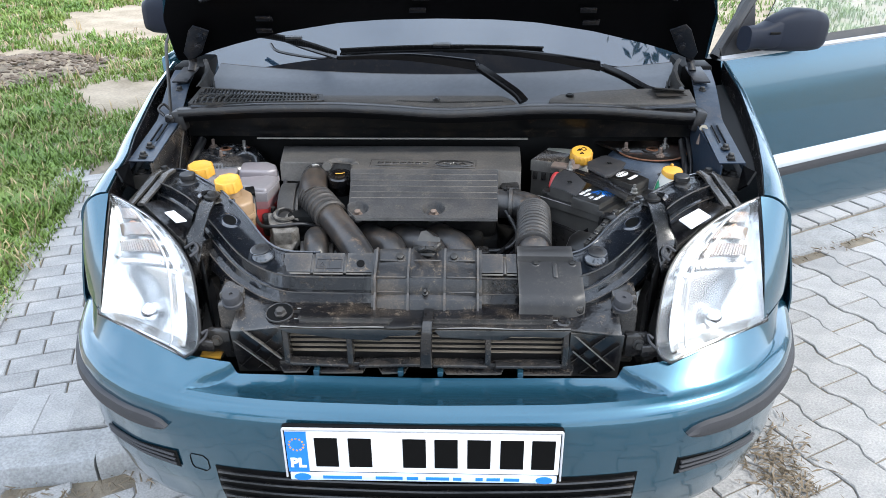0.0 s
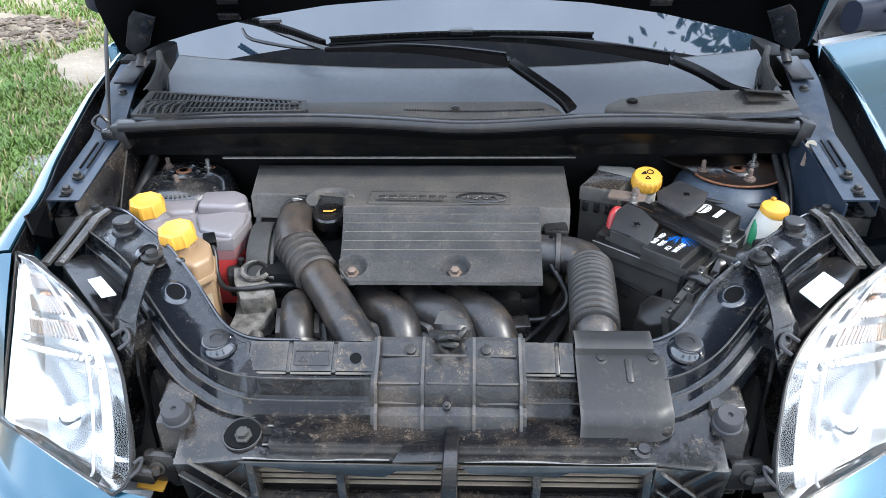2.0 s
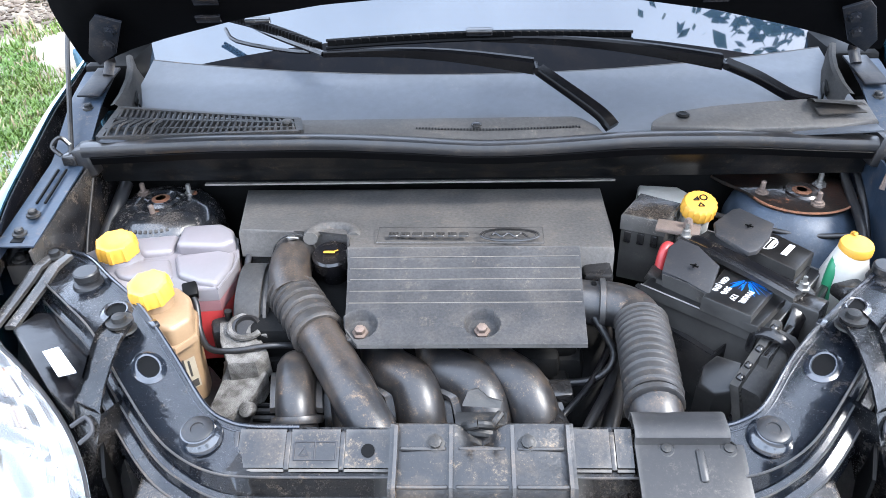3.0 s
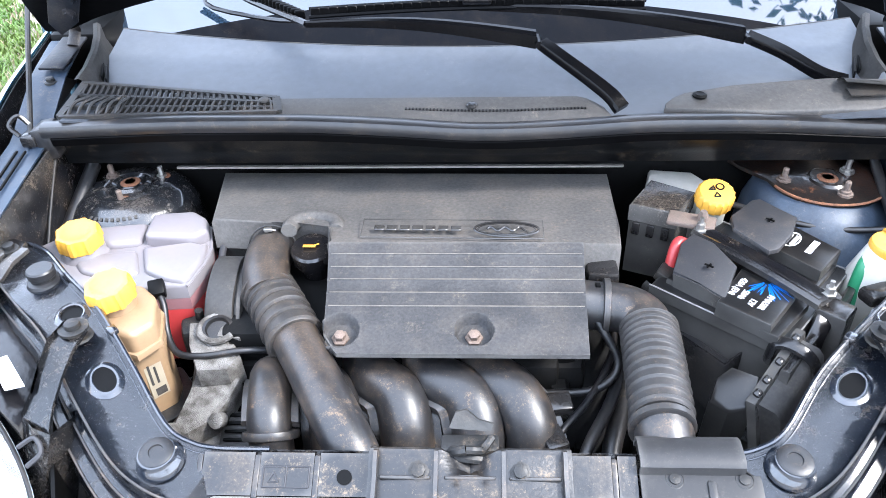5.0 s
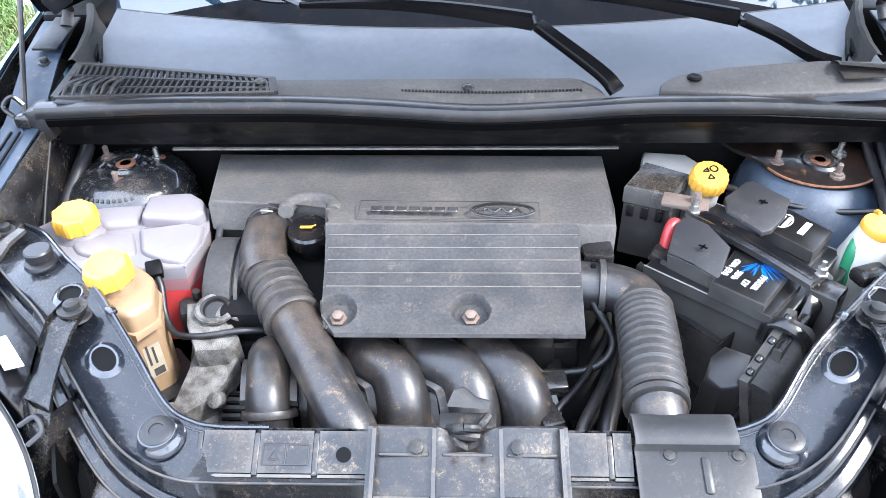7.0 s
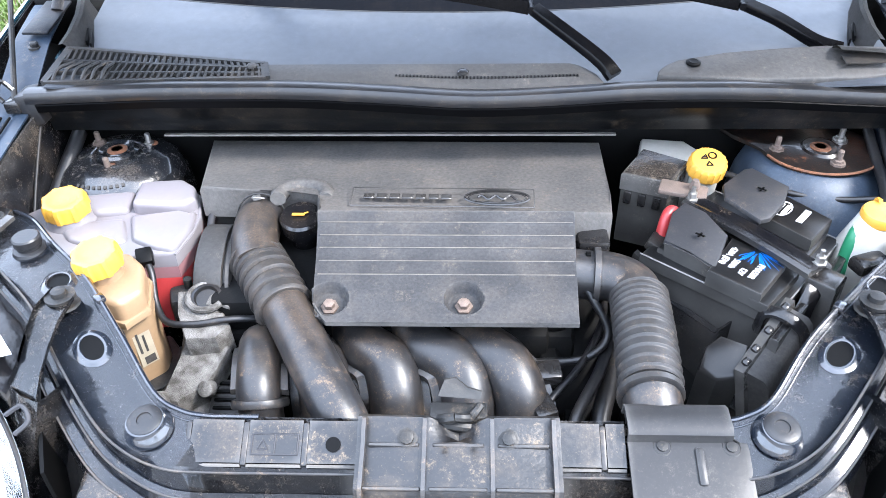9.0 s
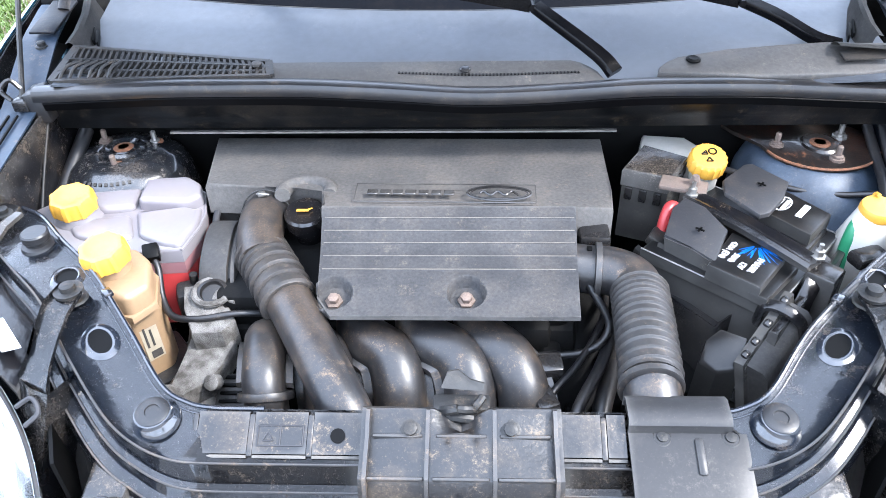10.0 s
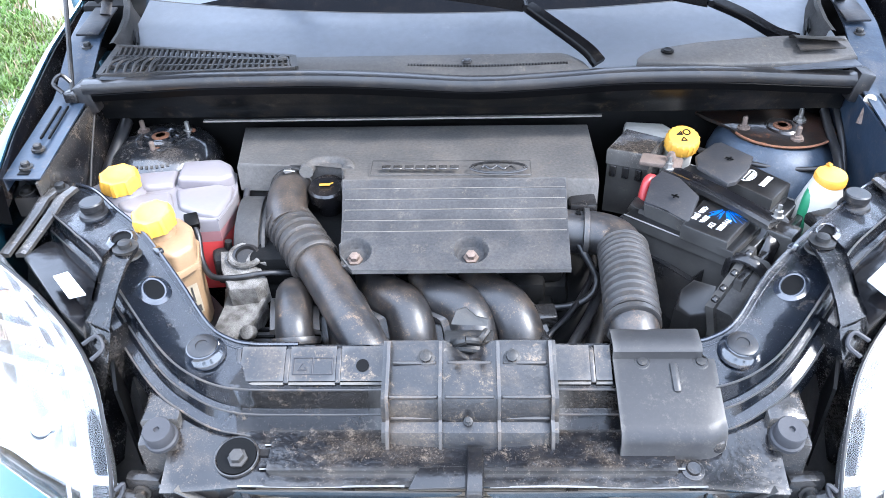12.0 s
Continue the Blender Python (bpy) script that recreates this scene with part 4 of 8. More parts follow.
def wiper(name, pts_arm, joint, tip, blade_a, blade_b):
    w = thing("windscreen_wiper", pts_arm[0], "black windscreen wiper resting above the cowl panel", "wiper", "wipers")
    bm = bmesh.new()
    way = smooth_path(pts_arm, 5)
    rings = []
    for i, p in enumerate(way):
        t = (way[min(i + 1, len(way) - 1)] - way[max(i - 1, 0)]).normalized()
        s = t.cross(V(0, -0.35, 1)).normalized()
        u = s.cross(t).normalized()
        half_w = 0.0125 - 0.002 * i / len(way)
        rings.append([p + s * a * half_w + u * b * 0.0065 for a, b in ((-1, -1), (-1, 0.4), (-0.75, 1), (0.75, 1), (1, 0.4), (1, -1))])
    loft(bm, rings)
    part("arm", bm, wiper_black, w, "bent steel arm")
    bm = bmesh.new()
    d = (V(*tip) - V(*joint))
    rings = []
    for i in range(9):
        k = i / 8
        c = V(*joint) + d * k + V(0, 0, 0.012 * math.sin(math.pi * k))
        h, t = 0.013 - 0.008 * k, 0.011 - 0.006 * k
        rings.append([c + V(0, -t, -h), c + V(0, -t, h * 0.6), c + V(0, -t * 0.5, h), c + V(0, t * 0.5, h), c + V(0, t, h * 0.6), c + V(0, t, -h)])
    loft(bm, rings)
    part("arm_channel", bm, wiper_black, w, "folded black arm channel")
    bm = bmesh.new()
    lathe(bm, V(*joint) + V(0.004, -0.018, -0.004), [(0.006, 0), (0.006, 0.035)], (0, 1, 0), 10)
    part("pivot_bolt", bm, wiper_black, w)
    bm = bmesh.new()
    a, b = V(*blade_a), V(*blade_b)
    n = (b - a).normalized()
    for off, r in ((V(0, 0, 0.0), 0.0035), (V(0, 0.006, 0.012), 0.003)):
        tube(bm, [a + off + (b - a) * k + V(0, 0, 0.008 * math.sin(math.pi * k)) for k in span(0, 1, 7)], r, 6, 2)
    for k in span(0.02, 0.98, 36):
        box(bm, a + (b - a) * k + V(0, 0.003, 0.006 + 0.008 * math.sin(math.pi * k)), (0.0175, 0.006, 0.016), None, 0.0015, 1)
    blade = part("blade", bm, liner_black, w, "pierced blade frame with rubber")
    bm = bmesh.new()
    m = a.lerp(b, 0.5)
    box(bm, m + V(0, 0, 0.022), (0.05, 0.016, 0.014), None, 0.004)
    part("blade_clip", bm, gloss_black, blade)


wiper("a", [(0.225, 1.93, 0.925), (0.20, 1.955, 0.945), (0.11, 2.035, 0.988)], (0.10, 2.043, 0.992), (-0.28, 2.125, 0.992), (-0.56, 2.335, 1.01), (-0.29, 2.15, 0.99))
wiper("b", [(0.60, 2.045, 0.915), (0.56, 2.055, 0.925), (0.50, 2.072, 0.955), (0.445, 2.09, 0.975)], (0.438, 2.093, 0.977), (0.01, 2.16, 1.005), (-0.275, 2.135, 1.0), (0.29, 2.155, 1.0))
bm = bmesh.new()
tube(bm, [(-0.28, 2.125, 0.992), (-0.40, 2.23, 1.0), (-0.47, 2.30, 1.008)], 0.006, 6, 3)
tube(bm, [(-0.30, 2.16, 0.985), (-0.36, 2.20, 0.975), (-0.47, 2.235, 0.985), (-0.50, 2.27, 1.0)], 0.004, 6, 3)
tagged(part("wiper_link", bm, gloss_black), "black wiper link rod above the cowl", "wiper part")
# added black box paints in the dark gap below the windscreen
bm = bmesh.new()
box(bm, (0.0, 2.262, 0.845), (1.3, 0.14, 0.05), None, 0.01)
part("wiper_gap_shade", bm, ink, cowl, "black box for the shade under the wipers")

# bonnet prop
prop = thing("bonnet_prop", (-0.70, 1.94, 0.88), "thin black steel rod propping the bonnet", "prop rod")
bm = bmesh.new()
tube(bm, [(-0.70, 1.935, 0.885), (-0.735, 2.05, 0.955), (-0.772, 2.165, 1.015), (-0.775, 2.20, 1.035), (-0.765, 2.235, 1.085), (-0.73, 2.13, 1.20)], 0.0045, 8, 6)
part("rod", bm, bare_dark, prop)
bm = bmesh.new()
box(bm, (-0.70, 1.935, 0.878), (0.025, 0.03, 0.02), None, 0.004)
tube(bm, [(-0.715, 1.93, 0.885), (-0.73, 1.935, 0.90), (-0.72, 1.95, 0.91), (-0.705, 1.95, 0.895)], 0.004, 6, 4)
part("pivot_clip", bm, black_plastic, prop)

# ---- strut towers ----
heavy_gloss = material("dusty_tower_paint", (0.008, 0.009, 0.011), 0.20, 0, 0.3, 12, 0.2, 0.1, coat=0.6, dust=0.62, dust_color=(0.20, 0.165, 0.13), warp=0.15)
bay_blue = material("chalky_bay_paint", (0.040, 0.055, 0.078), 0.50, 0.0, 0.35, 16, 0.3, 0.08, second=(0.018, 0.027, 0.042), mix=0.3, spec=0.4, dust=0.45, dust_color=(0.16, 0.15, 0.14), warp=0.12)
for sgn in (-1, 1):
    cx, cy = (-0.600, 1.952) if sgn < 0 else (0.580, 1.958)
    tw = thing("strut_tower", (cx, cy, 0.45), "black dusty domed strut tower with three studs" if sgn < 0 else "chalky blue strut tower with a rusty top plate and studs", "strut tower", "strut towers")
    bm = bmesh.new()
    lathe(bm, (cx, cy, 0.45), [(0.150, 0), (0.142, 0.18), (0.128, 0.245), (0.116, 0.280), (0.102, 0.305), (0.086, 0.320), (0.066, 0.329), (0.046, 0.3325), (0.036, 0.330), (0.026, 0.324)], (0, 0, 1), 56)
    for v in bm.verts:                             # the top leans inboard
        if v.co.z > 0.66:
            v.co.x += -sgn * 0.026 * min(1.0, (v.co.z - 0.66) / 0.11)
    part("dome", bm, heavy_gloss if sgn < 0 else bay_blue, tw)
    bx, by = (-0.572, 1.954) if sgn < 0 else (0.573, 1.960)
    bm = bmesh.new()
    lathe(bm, (bx, by, 0.778), [(0.034, 0), (0.034, 0.006), (0.029, 0.010), (0.024, 0.007), (0.018, 0.006), (0.015, 0.009), (0.009, 0.010)], (0, 0, 1), 28)
    part("bearing_cap", bm, heavy_gloss if sgn < 0 else rusty_plate, tw, "round bearing cap")
    bm = bmesh.new()
    lathe(bm, (bx, by, 0.7835), [(0.0165, 0), (0.0165, 0.003), (0.013, 0.0045)], (0, 0, 1), 20)
    part("bearing_rust", bm, bright_rust, tw, "orange rusty bearing top")
    if sgn < 0:                                    # cast marking on the dome
        for k in range(9):
            a = radians(-112 + 6 * k)
            bm = bmesh.new()
            box(bm, (cx + 0.024 + 0.088 * math.cos(a), cy + 0.088 * math.sin(a), 0.7695), (0.0048, 0.006, 0.0012), (30, 0, math.degrees(a) + 90), 0.0004, 1)
            part("plain_bar", bm, lip_plastic, tw)
    else:
        bm = bmesh.new()                           # dark plate with a tongue towards the bulkhead
        ring = [V(0.572 + 0.092 * math.cos(a), 1.958 + 0.074 * math.sin(a), 0.786 + 0.004 * math.sin(a)) for a in span(radians(-165), radians(130), 22)]
        slab(bm, ring + [V(0.49, 2.025, 0.789), V(0.43, 2.020, 0.788), V(0.445, 1.995, 0.787), V(0.478, 1.958, 0.786)], (0, 0, 1), 0.006, 0.002)
        part("top_plate", bm, rusty_plate, tw, "black top plate rusting at its edges")
        bm = bmesh.new()
        tube(bm, [V(0.572 + 0.0915 * math.cos(a), 1.958 + 0.0735 * math.sin(a), 0.785 + 0.004 * math.sin(a)) for a in span(radians(-165), radians(-20), 17)], 0.0022, 6, 1)
        part("rusty_edge", bm, bright_rust, tw, "rusty plate edge")
    for i, (x, y, z) in enumerate(((-0.614, 1.982, 0.800), (-0.530, 1.984, 0.796), (-0.572, 1.908, 0.794)) if sgn < 0 else ((0.502, 1.955, 0.804), (0.609, 1.976, 0.808), (0.583, 1.912, 0.804))):
        bm = bmesh.new()
        lathe(bm, (x, y, z - 0.026), [(0.012, 0), (0.012, 0.009), (0.0085, 0.0095), (0.0085, 0.013), (0.0048, 0.014), (0.0048, 0.028), (0.003, 0.030)], (0, 0, 1), 8)
        part("stud", bm, (rust, steel, rust)[i], tw)
    if sgn < 0:
        for x, y in ((-0.614, 1.982), (-0.530, 1.984), (-0.572, 1.908)):
            bm = bmesh.new()
            lathe(bm, (x, y, 0.7755), [(0.015, 0), (0.014, 0.004), (0.010, 0.005)], (0, 0, 1), 16)
            part("rust_washer", bm, bright_rust, tw, "rusty washer")

# ---- engine ----
engine = thing("engine", (-0.1, 1.78, 0.28), "dusty engine block, darkened for shade, under a ribbed black cover", "engine")
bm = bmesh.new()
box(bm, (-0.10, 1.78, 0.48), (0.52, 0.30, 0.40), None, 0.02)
part("block", bm, deep_shade, engine, "engine block darkened for the shade of the bay")
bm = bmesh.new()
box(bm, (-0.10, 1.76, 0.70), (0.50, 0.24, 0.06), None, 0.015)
part("cylinder_head", bm, deep_shade, engine)
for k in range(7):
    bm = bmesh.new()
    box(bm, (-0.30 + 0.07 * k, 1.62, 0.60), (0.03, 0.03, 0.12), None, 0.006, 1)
    part("block_rib", bm, deep_shade, engine)
cover = thing("engine_cover", (-0.06, 1.78, 0.70), "dusty grained black plastic engine cover with ribs", "engine cover")


def cover_z(x, y):
    return float(np.interp(y, [1.56, 1.60, 1.68, 1.745, 1.765, 1.80, 1.99], [0.747, 0.755, 0.775, 0.803, 0.810, 0.803, 0.782])) + 0.004


def cover_left(y):
    return float(np.interp(y, [1.577, 1.60, 1.80], [-0.172, -0.192, -0.205]))


def cover_right(y):
    return float(np.interp(y, [1.577, 1.74], [0.150, 0.156]))


bm = bmesh.new()                                   # ribbed front half
RIB = [1.6495, 1.6715, 1.6915, 1.7095, 1.7285]
BOLTS = [(-0.172, 1.613), (0.004, 1.615)]


def front_pt(u, y):
    xl, xr = cover_left(y), cover_right(y)
    x = xl + (xr - xl) * u
    z = cover_z(x, y)
    for r in RIB:
        z += 0.0016 * max(0.0, 1 - abs(y - r) / 0.0014)
    for bx, by in BOLTS:
        d = math.hypot(x - bx, y - by)
        z -= 0.016 * min(1.0, max(0.0, (0.026 - d) / 0.0045))
    return V(x, y, z)


ys = sorted(span(1.577, 1.648, 48) + span(1.653, 1.7475, 22) + RIB + [r + 0.0014 for r in RIB] + [r - 0.0014 for r in RIB])
sheet(bm, front_pt, span(0, 1, 190), ys, thick=0.004)
fr = part("ribbed_lid", bm, lid_plastic, cover, "ribbed front half")
for r in RIB:
    bm = bmesh.new()
    tube(bm, [front_pt(u, r) + V(0, 0, 0.0003) for u in span(0.012, 0.992, 24)], 0.0009, 5, 1)
    part("rib", bm, rib_wear, fr, "dust-lined worn rib")
bm = bmesh.new()                                   # skirt round the front half
rim = [V(cover_left(y), y, cover_z(0, y)) for y in span(1.78, 1.577, 8)] + [V(x, 1.577, cover_z(0, 1.577)) for x in span(-0.17, 0.150, 10)][1:] + [V(cover_right(y), y, cover_z(0, y)) for y in span(1.577, 1.7475, 8)][1:]
loft(bm, [[p + V(0, 0, -0.001), p + V(0, 0, -0.007), p + V(0, 0.004, -0.007), p + V(0, 0.004, -0.001)] for p in rim])
part("skirt", bm, lid_plastic, cover)
bm = bmesh.new()                                   # rear box
BACK = [V(-0.424, 1.995, 0.782), V(-0.395, 1.822, 0.797), V(-0.30, 1.812, 0.800), V(-0.25, 1.812, 0.800), V(-0.205, 1.80, 0.802), V(-0.205, 1.7475, 0.8085), V(0.155, 1.7475, 0.8085), V(0.212, 1.757, 0.798), V(0.215, 1.80, 0.803), V(0.222, 1.972, 0.790)]
slab(bm, BACK, (0, 0.05, 1), 0.05, 0.006)
part("rear_box", bm, cover_plastic, cover, "flat rear box")
bm = bmesh.new()                                   # lower half of the box, seen at its edges
slab(bm, [V(p.x * 0.985 - 0.002, p.y + 0.004, p.z - 0.052) for p in BACK[:5]] + [V(-0.20, 1.99, 0.73)], (0, 0, 1), 0.055, 0.003)
part("lower_box", bm, black_plastic, cover, "black air box under the cover")
bm = bmesh.new()
slab(bm, [V(0.12, 1.76, 0.76), V(0.205, 1.762, 0.748), V(0.212, 1.97, 0.738), V(0.12, 1.97, 0.74)], (0, 0, 1), 0.06, 0.003)
part("lower_box", bm, black_plastic, cover)
bm = bmesh.new()
box(bm, (0.185, 1.745, 0.755), (0.045, 0.05, 0.035), None, 0.006)
part("outlet_block", bm, black_plastic, cover, "black air box under the cover")
bm = bmesh.new()                                   # ring wall round the filler opening
tube(bm, [V(-0.235 + 0.036 * math.cos(a), 1.800 + 0.030 * math.sin(a), 0.796) for a in span(-0.2, math.pi + 0.2, 13)], 0.012, 10, 2)
part("filler_surround", bm, cover_plastic, cover, "raised filler surround")
for bx, by in BOLTS:
    bm = bmesh.new()
    lathe(bm, (bx, by, cover_z(bx, by) - 0.016), [(0.012, 0), (0.012, 0.003), (0.0075, 0.004), (0.0075, 0.011), (0.005, 0.012)], (0, -0.25, 1), 6)
    part("bolt", bm, rust, cover, "rusty bolt")
# name field: raised frame, plain marks and an oval
NAMEZ = 0.8112
nb = basis((-0.028, 1.776, NAMEZ), (1, -0.02, 0.0), (0, -0.05, 1))
bm = bmesh.new()
ring = [V(-0.13, -0.021, 0), V(0.13, -0.021, 0), V(0.13, 0.022, 0), V(-0.13, 0.022, 0), V(-0.13, -0.021, 0)]
for a, b in zip(ring, ring[1:]):
    tube(bm, [nb @ a, nb @ b], 0.0009, 5, 1)
part("name_frame", bm, black_plastic, cover)
for i, w in enumerate((0.015, 0.015, 0.015, 0.016, 0.014, 0.014, 0.015)):
    bm = bmesh.new()
    box(bm, nb @ V(-0.105 + 0.0185 * i, 0, 0.0012), (w, 0.012, 0.0026), (0, 0, -1), 0.001, 1)
    part("plain_bar", bm, black_plastic, cover)
bm = bmesh.new()
tube(bm, [nb @ V(0.078 + 0.046 * math.cos(a), 0.017 * math.sin(a), 0.001) for a in span(0, 2 * math.pi, 33)], 0.0018, 5, 1)
tube(bm, [nb @ V(0.078 + 0.041 * math.cos(a), 0.013 * math.sin(a), 0.001) for a in span(0, 2 * math.pi, 33)], 0.0008, 5, 1)
tube(bm, [nb @ V(0.050 + 0.056 * k, 0.0045 * math.sin(k * 17), 0.001) for k in span(0, 1, 25)], 0.0018, 5, 1)
part("oval_badge", bm, black_plastic, cover, "raised oval badge")

# oil filler cap
oil = thing("oil_filler_cap", (-0.232, 1.782, 0.70), "black round oil filler cap with a yellow oil-can mark", "filler cap")
bm = bmesh.new()
lathe(bm, (-0.234, 1.782, 0.70), [(0.020, 0), (0.020, 0.055), (0.030, 0.06), (0.031, 0.082), (0.028, 0.086)], (0, -0.15, 1), 28)
part("cap", bm, gloss_black, oil)
bm = bmesh.new()
box(bm, (-0.236, 1.766, 0.7885), (0.018, 0.006, 0.0012), (-8, 0, 0))
box(bm, (-0.226, 1.769, 0.7888), (0.008, 0.002, 0.0012), (-8, 0, 30))
part("oil_can_mark", bm, yellow, oil, "yellow oil-can mark")

# ---- air hoses ----
def bellows(k, base, amp, n):
    """Overlapping rubber folds: each swells slowly and drops sharply."""
    s = (k * n) % 1.0
    return base + amp * (0.35 + 0.65 * s ** 0.7 if s < 0.86 else max(0.0, (1 - s) / 0.14) * 0.98)


def rings_on_hose(k, base, amp, n):
    """A smooth hose with narrow raised rings."""
    s = (k * n) % 1.0 - 0.5
    return base + amp * math.exp(-(s / 0.10) ** 2)


warm = thing("breather_pipe", (-0.16, 1.47, 0.68), "dusty black intake pipe with a ribbed bellows", "intake pipe")
bm = bmesh.new()
tube(bm, [(-0.298, 1.80, 0.760), (-0.300, 1.775, 0.764), (-0.297, 1.735, 0.758), (-0.285, 1.700, 0.750)], 0.034, 20, 6)
part("elbow", bm, pipe_plastic, warm, "smooth black elbow")
bm = bmesh.new()
tube(bm, [(-0.298, 1.725, 0.745), (-0.272, 1.684, 0.742), (-0.235, 1.622, 0.736)], lambda k: bellows(k, 0.0335, 0.0075, 7), 26, 50)
part("bellows", bm, bellows_rubber, warm, "ribbed rubber bellows")
bm = bmesh.new()
tube(bm, [(-0.243, 1.636, 0.737), (-0.22, 1.598, 0.732), (-0.175, 1.520, 0.720), (-0.14, 1.465, 0.695), (-0.125, 1.44, 0.655)], lambda k: 0.0325 - 0.001 * k, 22, 6)
part("pipe", bm, pipe_plastic, warm, "dusty smooth pipe")
bm = bmesh.new()
tube(bm, [V(-0.298 + 0.036 * math.cos(a), 1.792 + 0.010 * math.sin(a), 0.766 + 0.034 * math.sin(a)) for a in span(0, math.pi, 15)], 0.0014, 6, 2)
part("wire_clamp", bm, bare_dark, warm, "dark wire clamp")
bm = bmesh.new()
box(bm, (-0.300, 1.790, 0.801), (0.012, 0.008, 0.007), (0, 0, 20), 0.002)
tube(bm, [(-0.306, 1.788, 0.802), (-0.298, 1.783, 0.806), (-0.288, 1.787, 0.802)], 0.0015, 6, 2)
part("clamp_screw", bm, steel, warm, "bright clamp screw")

snork = thing("air_intake_hose", (0.225, 1.46, 0.70), "dusty black corrugated intake hose joining the engine cover", "intake hose")
bm = bmesh.new()
tube(bm, [(0.145, 1.690, 0.745), (0.175, 1.688, 0.742), (0.205, 1.684, 0.742), (0.230, 1.666, 0.741), (0.237, 1.635, 0.739)], 0.034, 20, 8)
part("elbow", bm, pipe_plastic, snork, "smooth black elbow")
bm = bmesh.new()
tube(bm, [(0.237, 1.648, 0.739), (0.233, 1.58, 0.737), (0.226, 1.490, 0.732)], lambda k: rings_on_hose(k, 0.0365, 0.0030, 12), 28, 110)
part("corrugated_section", bm, bellows_rubber, snork, "corrugated rubber section")
bm = bmesh.new()
tube(bm, [(0.226, 1.497, 0.732), (0.226, 1.475, 0.724), (0.229, 1.460, 0.712), (0.232, 1.450, 0.695)], 0.0345, 20, 5)
part("mouth", bm, pipe_plastic, snork)
for c, d in (((0.180, 1.687, 0.742), (1, -0.1, 0)), ((0.2245, 1.487, 0.730), (-0.03, -1, -0.05))):
    bm = bmesh.new()
    lathe(bm, c, [(0.035, 0), (0.0395, 0.001), (0.0395, 0.009), (0.035, 0.010)], d, 26)
    part("hose_clamp", bm, pipe_plastic, snork)
bm = bmesh.new()
box(bm, (0.172, 1.690, 0.777), (0.007, 0.008, 0.004), None, 0.001)
part("clip", bm, ink, snork)

# ---- intake manifold ----
mani = thing("intake_manifold", (-0.03, 1.52, 0.62), "dusty black plastic intake manifold with four curved runners", "intake manifold")
for x0, x1, x2 in ((-0.222, -0.182, -0.176), (-0.135, -0.091, -0.084), (-0.052, 0.000, 0.010), (0.028, 0.066, 0.078)):
    way = [V(x0 - 0.022, 1.660, 0.672), V(x0, 1.609, 0.682), V(x1 - 0.006, 1.575, 0.680), V(x2, 1.540, 0.655), V(x2 + 0.001, 1.518, 0.610), V(x2 + 0.001, 1.505, 0.56)]
    bm = bmesh.new()
    tube(bm, way, 0.0355, 24, 8)
    part("runner", bm, pipe_plastic, mani)
    line = smooth_path(way, 8)
    bm = bmesh.new()                               # moulded seam bead over its back
    tube(bm, [p + (line[min(i + 1, len(line) - 1)] - line[max(i - 1, 0)]).cross(V(-1, 0, 0)).normalized() * 0.0325 + V(-0.0135, 0, 0) for i, p in enumerate(line)], 0.0026, 6, 1)
    part("mould_seam", bm, pipe_plastic, mani)
    for sd in (1, -1):                             # seam flanges along the runner
        bm = bmesh.new()
        rim = []
        for i, p in enumerate(line):
            d = line[min(i + 1, len(line) - 1)] - line[max(i - 1, 0)]
            rim.append(p + V(-d.y, d.x, 0).normalized() * (0.0335 * sd) + V(0, 0, -0.004))
        loft(bm, [[q + V(0, 0, 0.004), q + V(0.012 * sd, -0.003, 0.002), q + V(0.012 * sd, -0.003, -0.006), q + V(0, 0, -0.006)] for q in rim])
        part("seam_flange", bm, pipe_plastic, mani)
for xa, xb in ((-0.176, -0.090), (-0.086, 0.004), (0.006, 0.072)):   # webs between the runners
    bm = bmesh.new()
    loft(bm, [[V(xa + 0.016, y, z), V((xa + xb) / 2, y, z - 0.006), V(xb - 0.016, y, z), V(xb - 0.016, y, z - 0.006), V(xa + 0.016, y, z - 0.006)] for y, z in ((1.65, 0.690), (1.61, 0.690), (1.588, 0.680), (1.574, 0.664))])
    part("web", bm, pipe_plastic, mani)
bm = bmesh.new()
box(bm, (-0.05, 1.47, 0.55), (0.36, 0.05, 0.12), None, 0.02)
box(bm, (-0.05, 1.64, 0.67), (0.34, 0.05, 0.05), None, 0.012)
part("plenum", bm, deep_shade, mani)

# ---- smaller engine parts ----
stub = thing("thermostat_pipe", (-0.262, 1.53, 0.60), "dusty black plastic pipe stub with a seam", "pipe")
bm = bmesh.new()
tube(bm, [(-0.272, 1.625, 0.655), (-0.270, 1.600, 0.690), (-0.262, 1.560, 0.700), (-0.256, 1.520, 0.690), (-0.252, 1.502, 0.66), (-0.252, 1.495, 0.60)], 0.028, 18, 6)
part("pipe", bm, pipe_plastic, stub)
bm = bmesh.new()
lathe(bm, (-0.254, 1.512, 0.674), [(0.028, -0.006), (0.036, -0.005), (0.037, 0.0), (0.036, 0.005), (0.028, 0.006)], (0.05, -0.65, -0.7), 24)
part("collar", bm, pipe_plastic, stub)
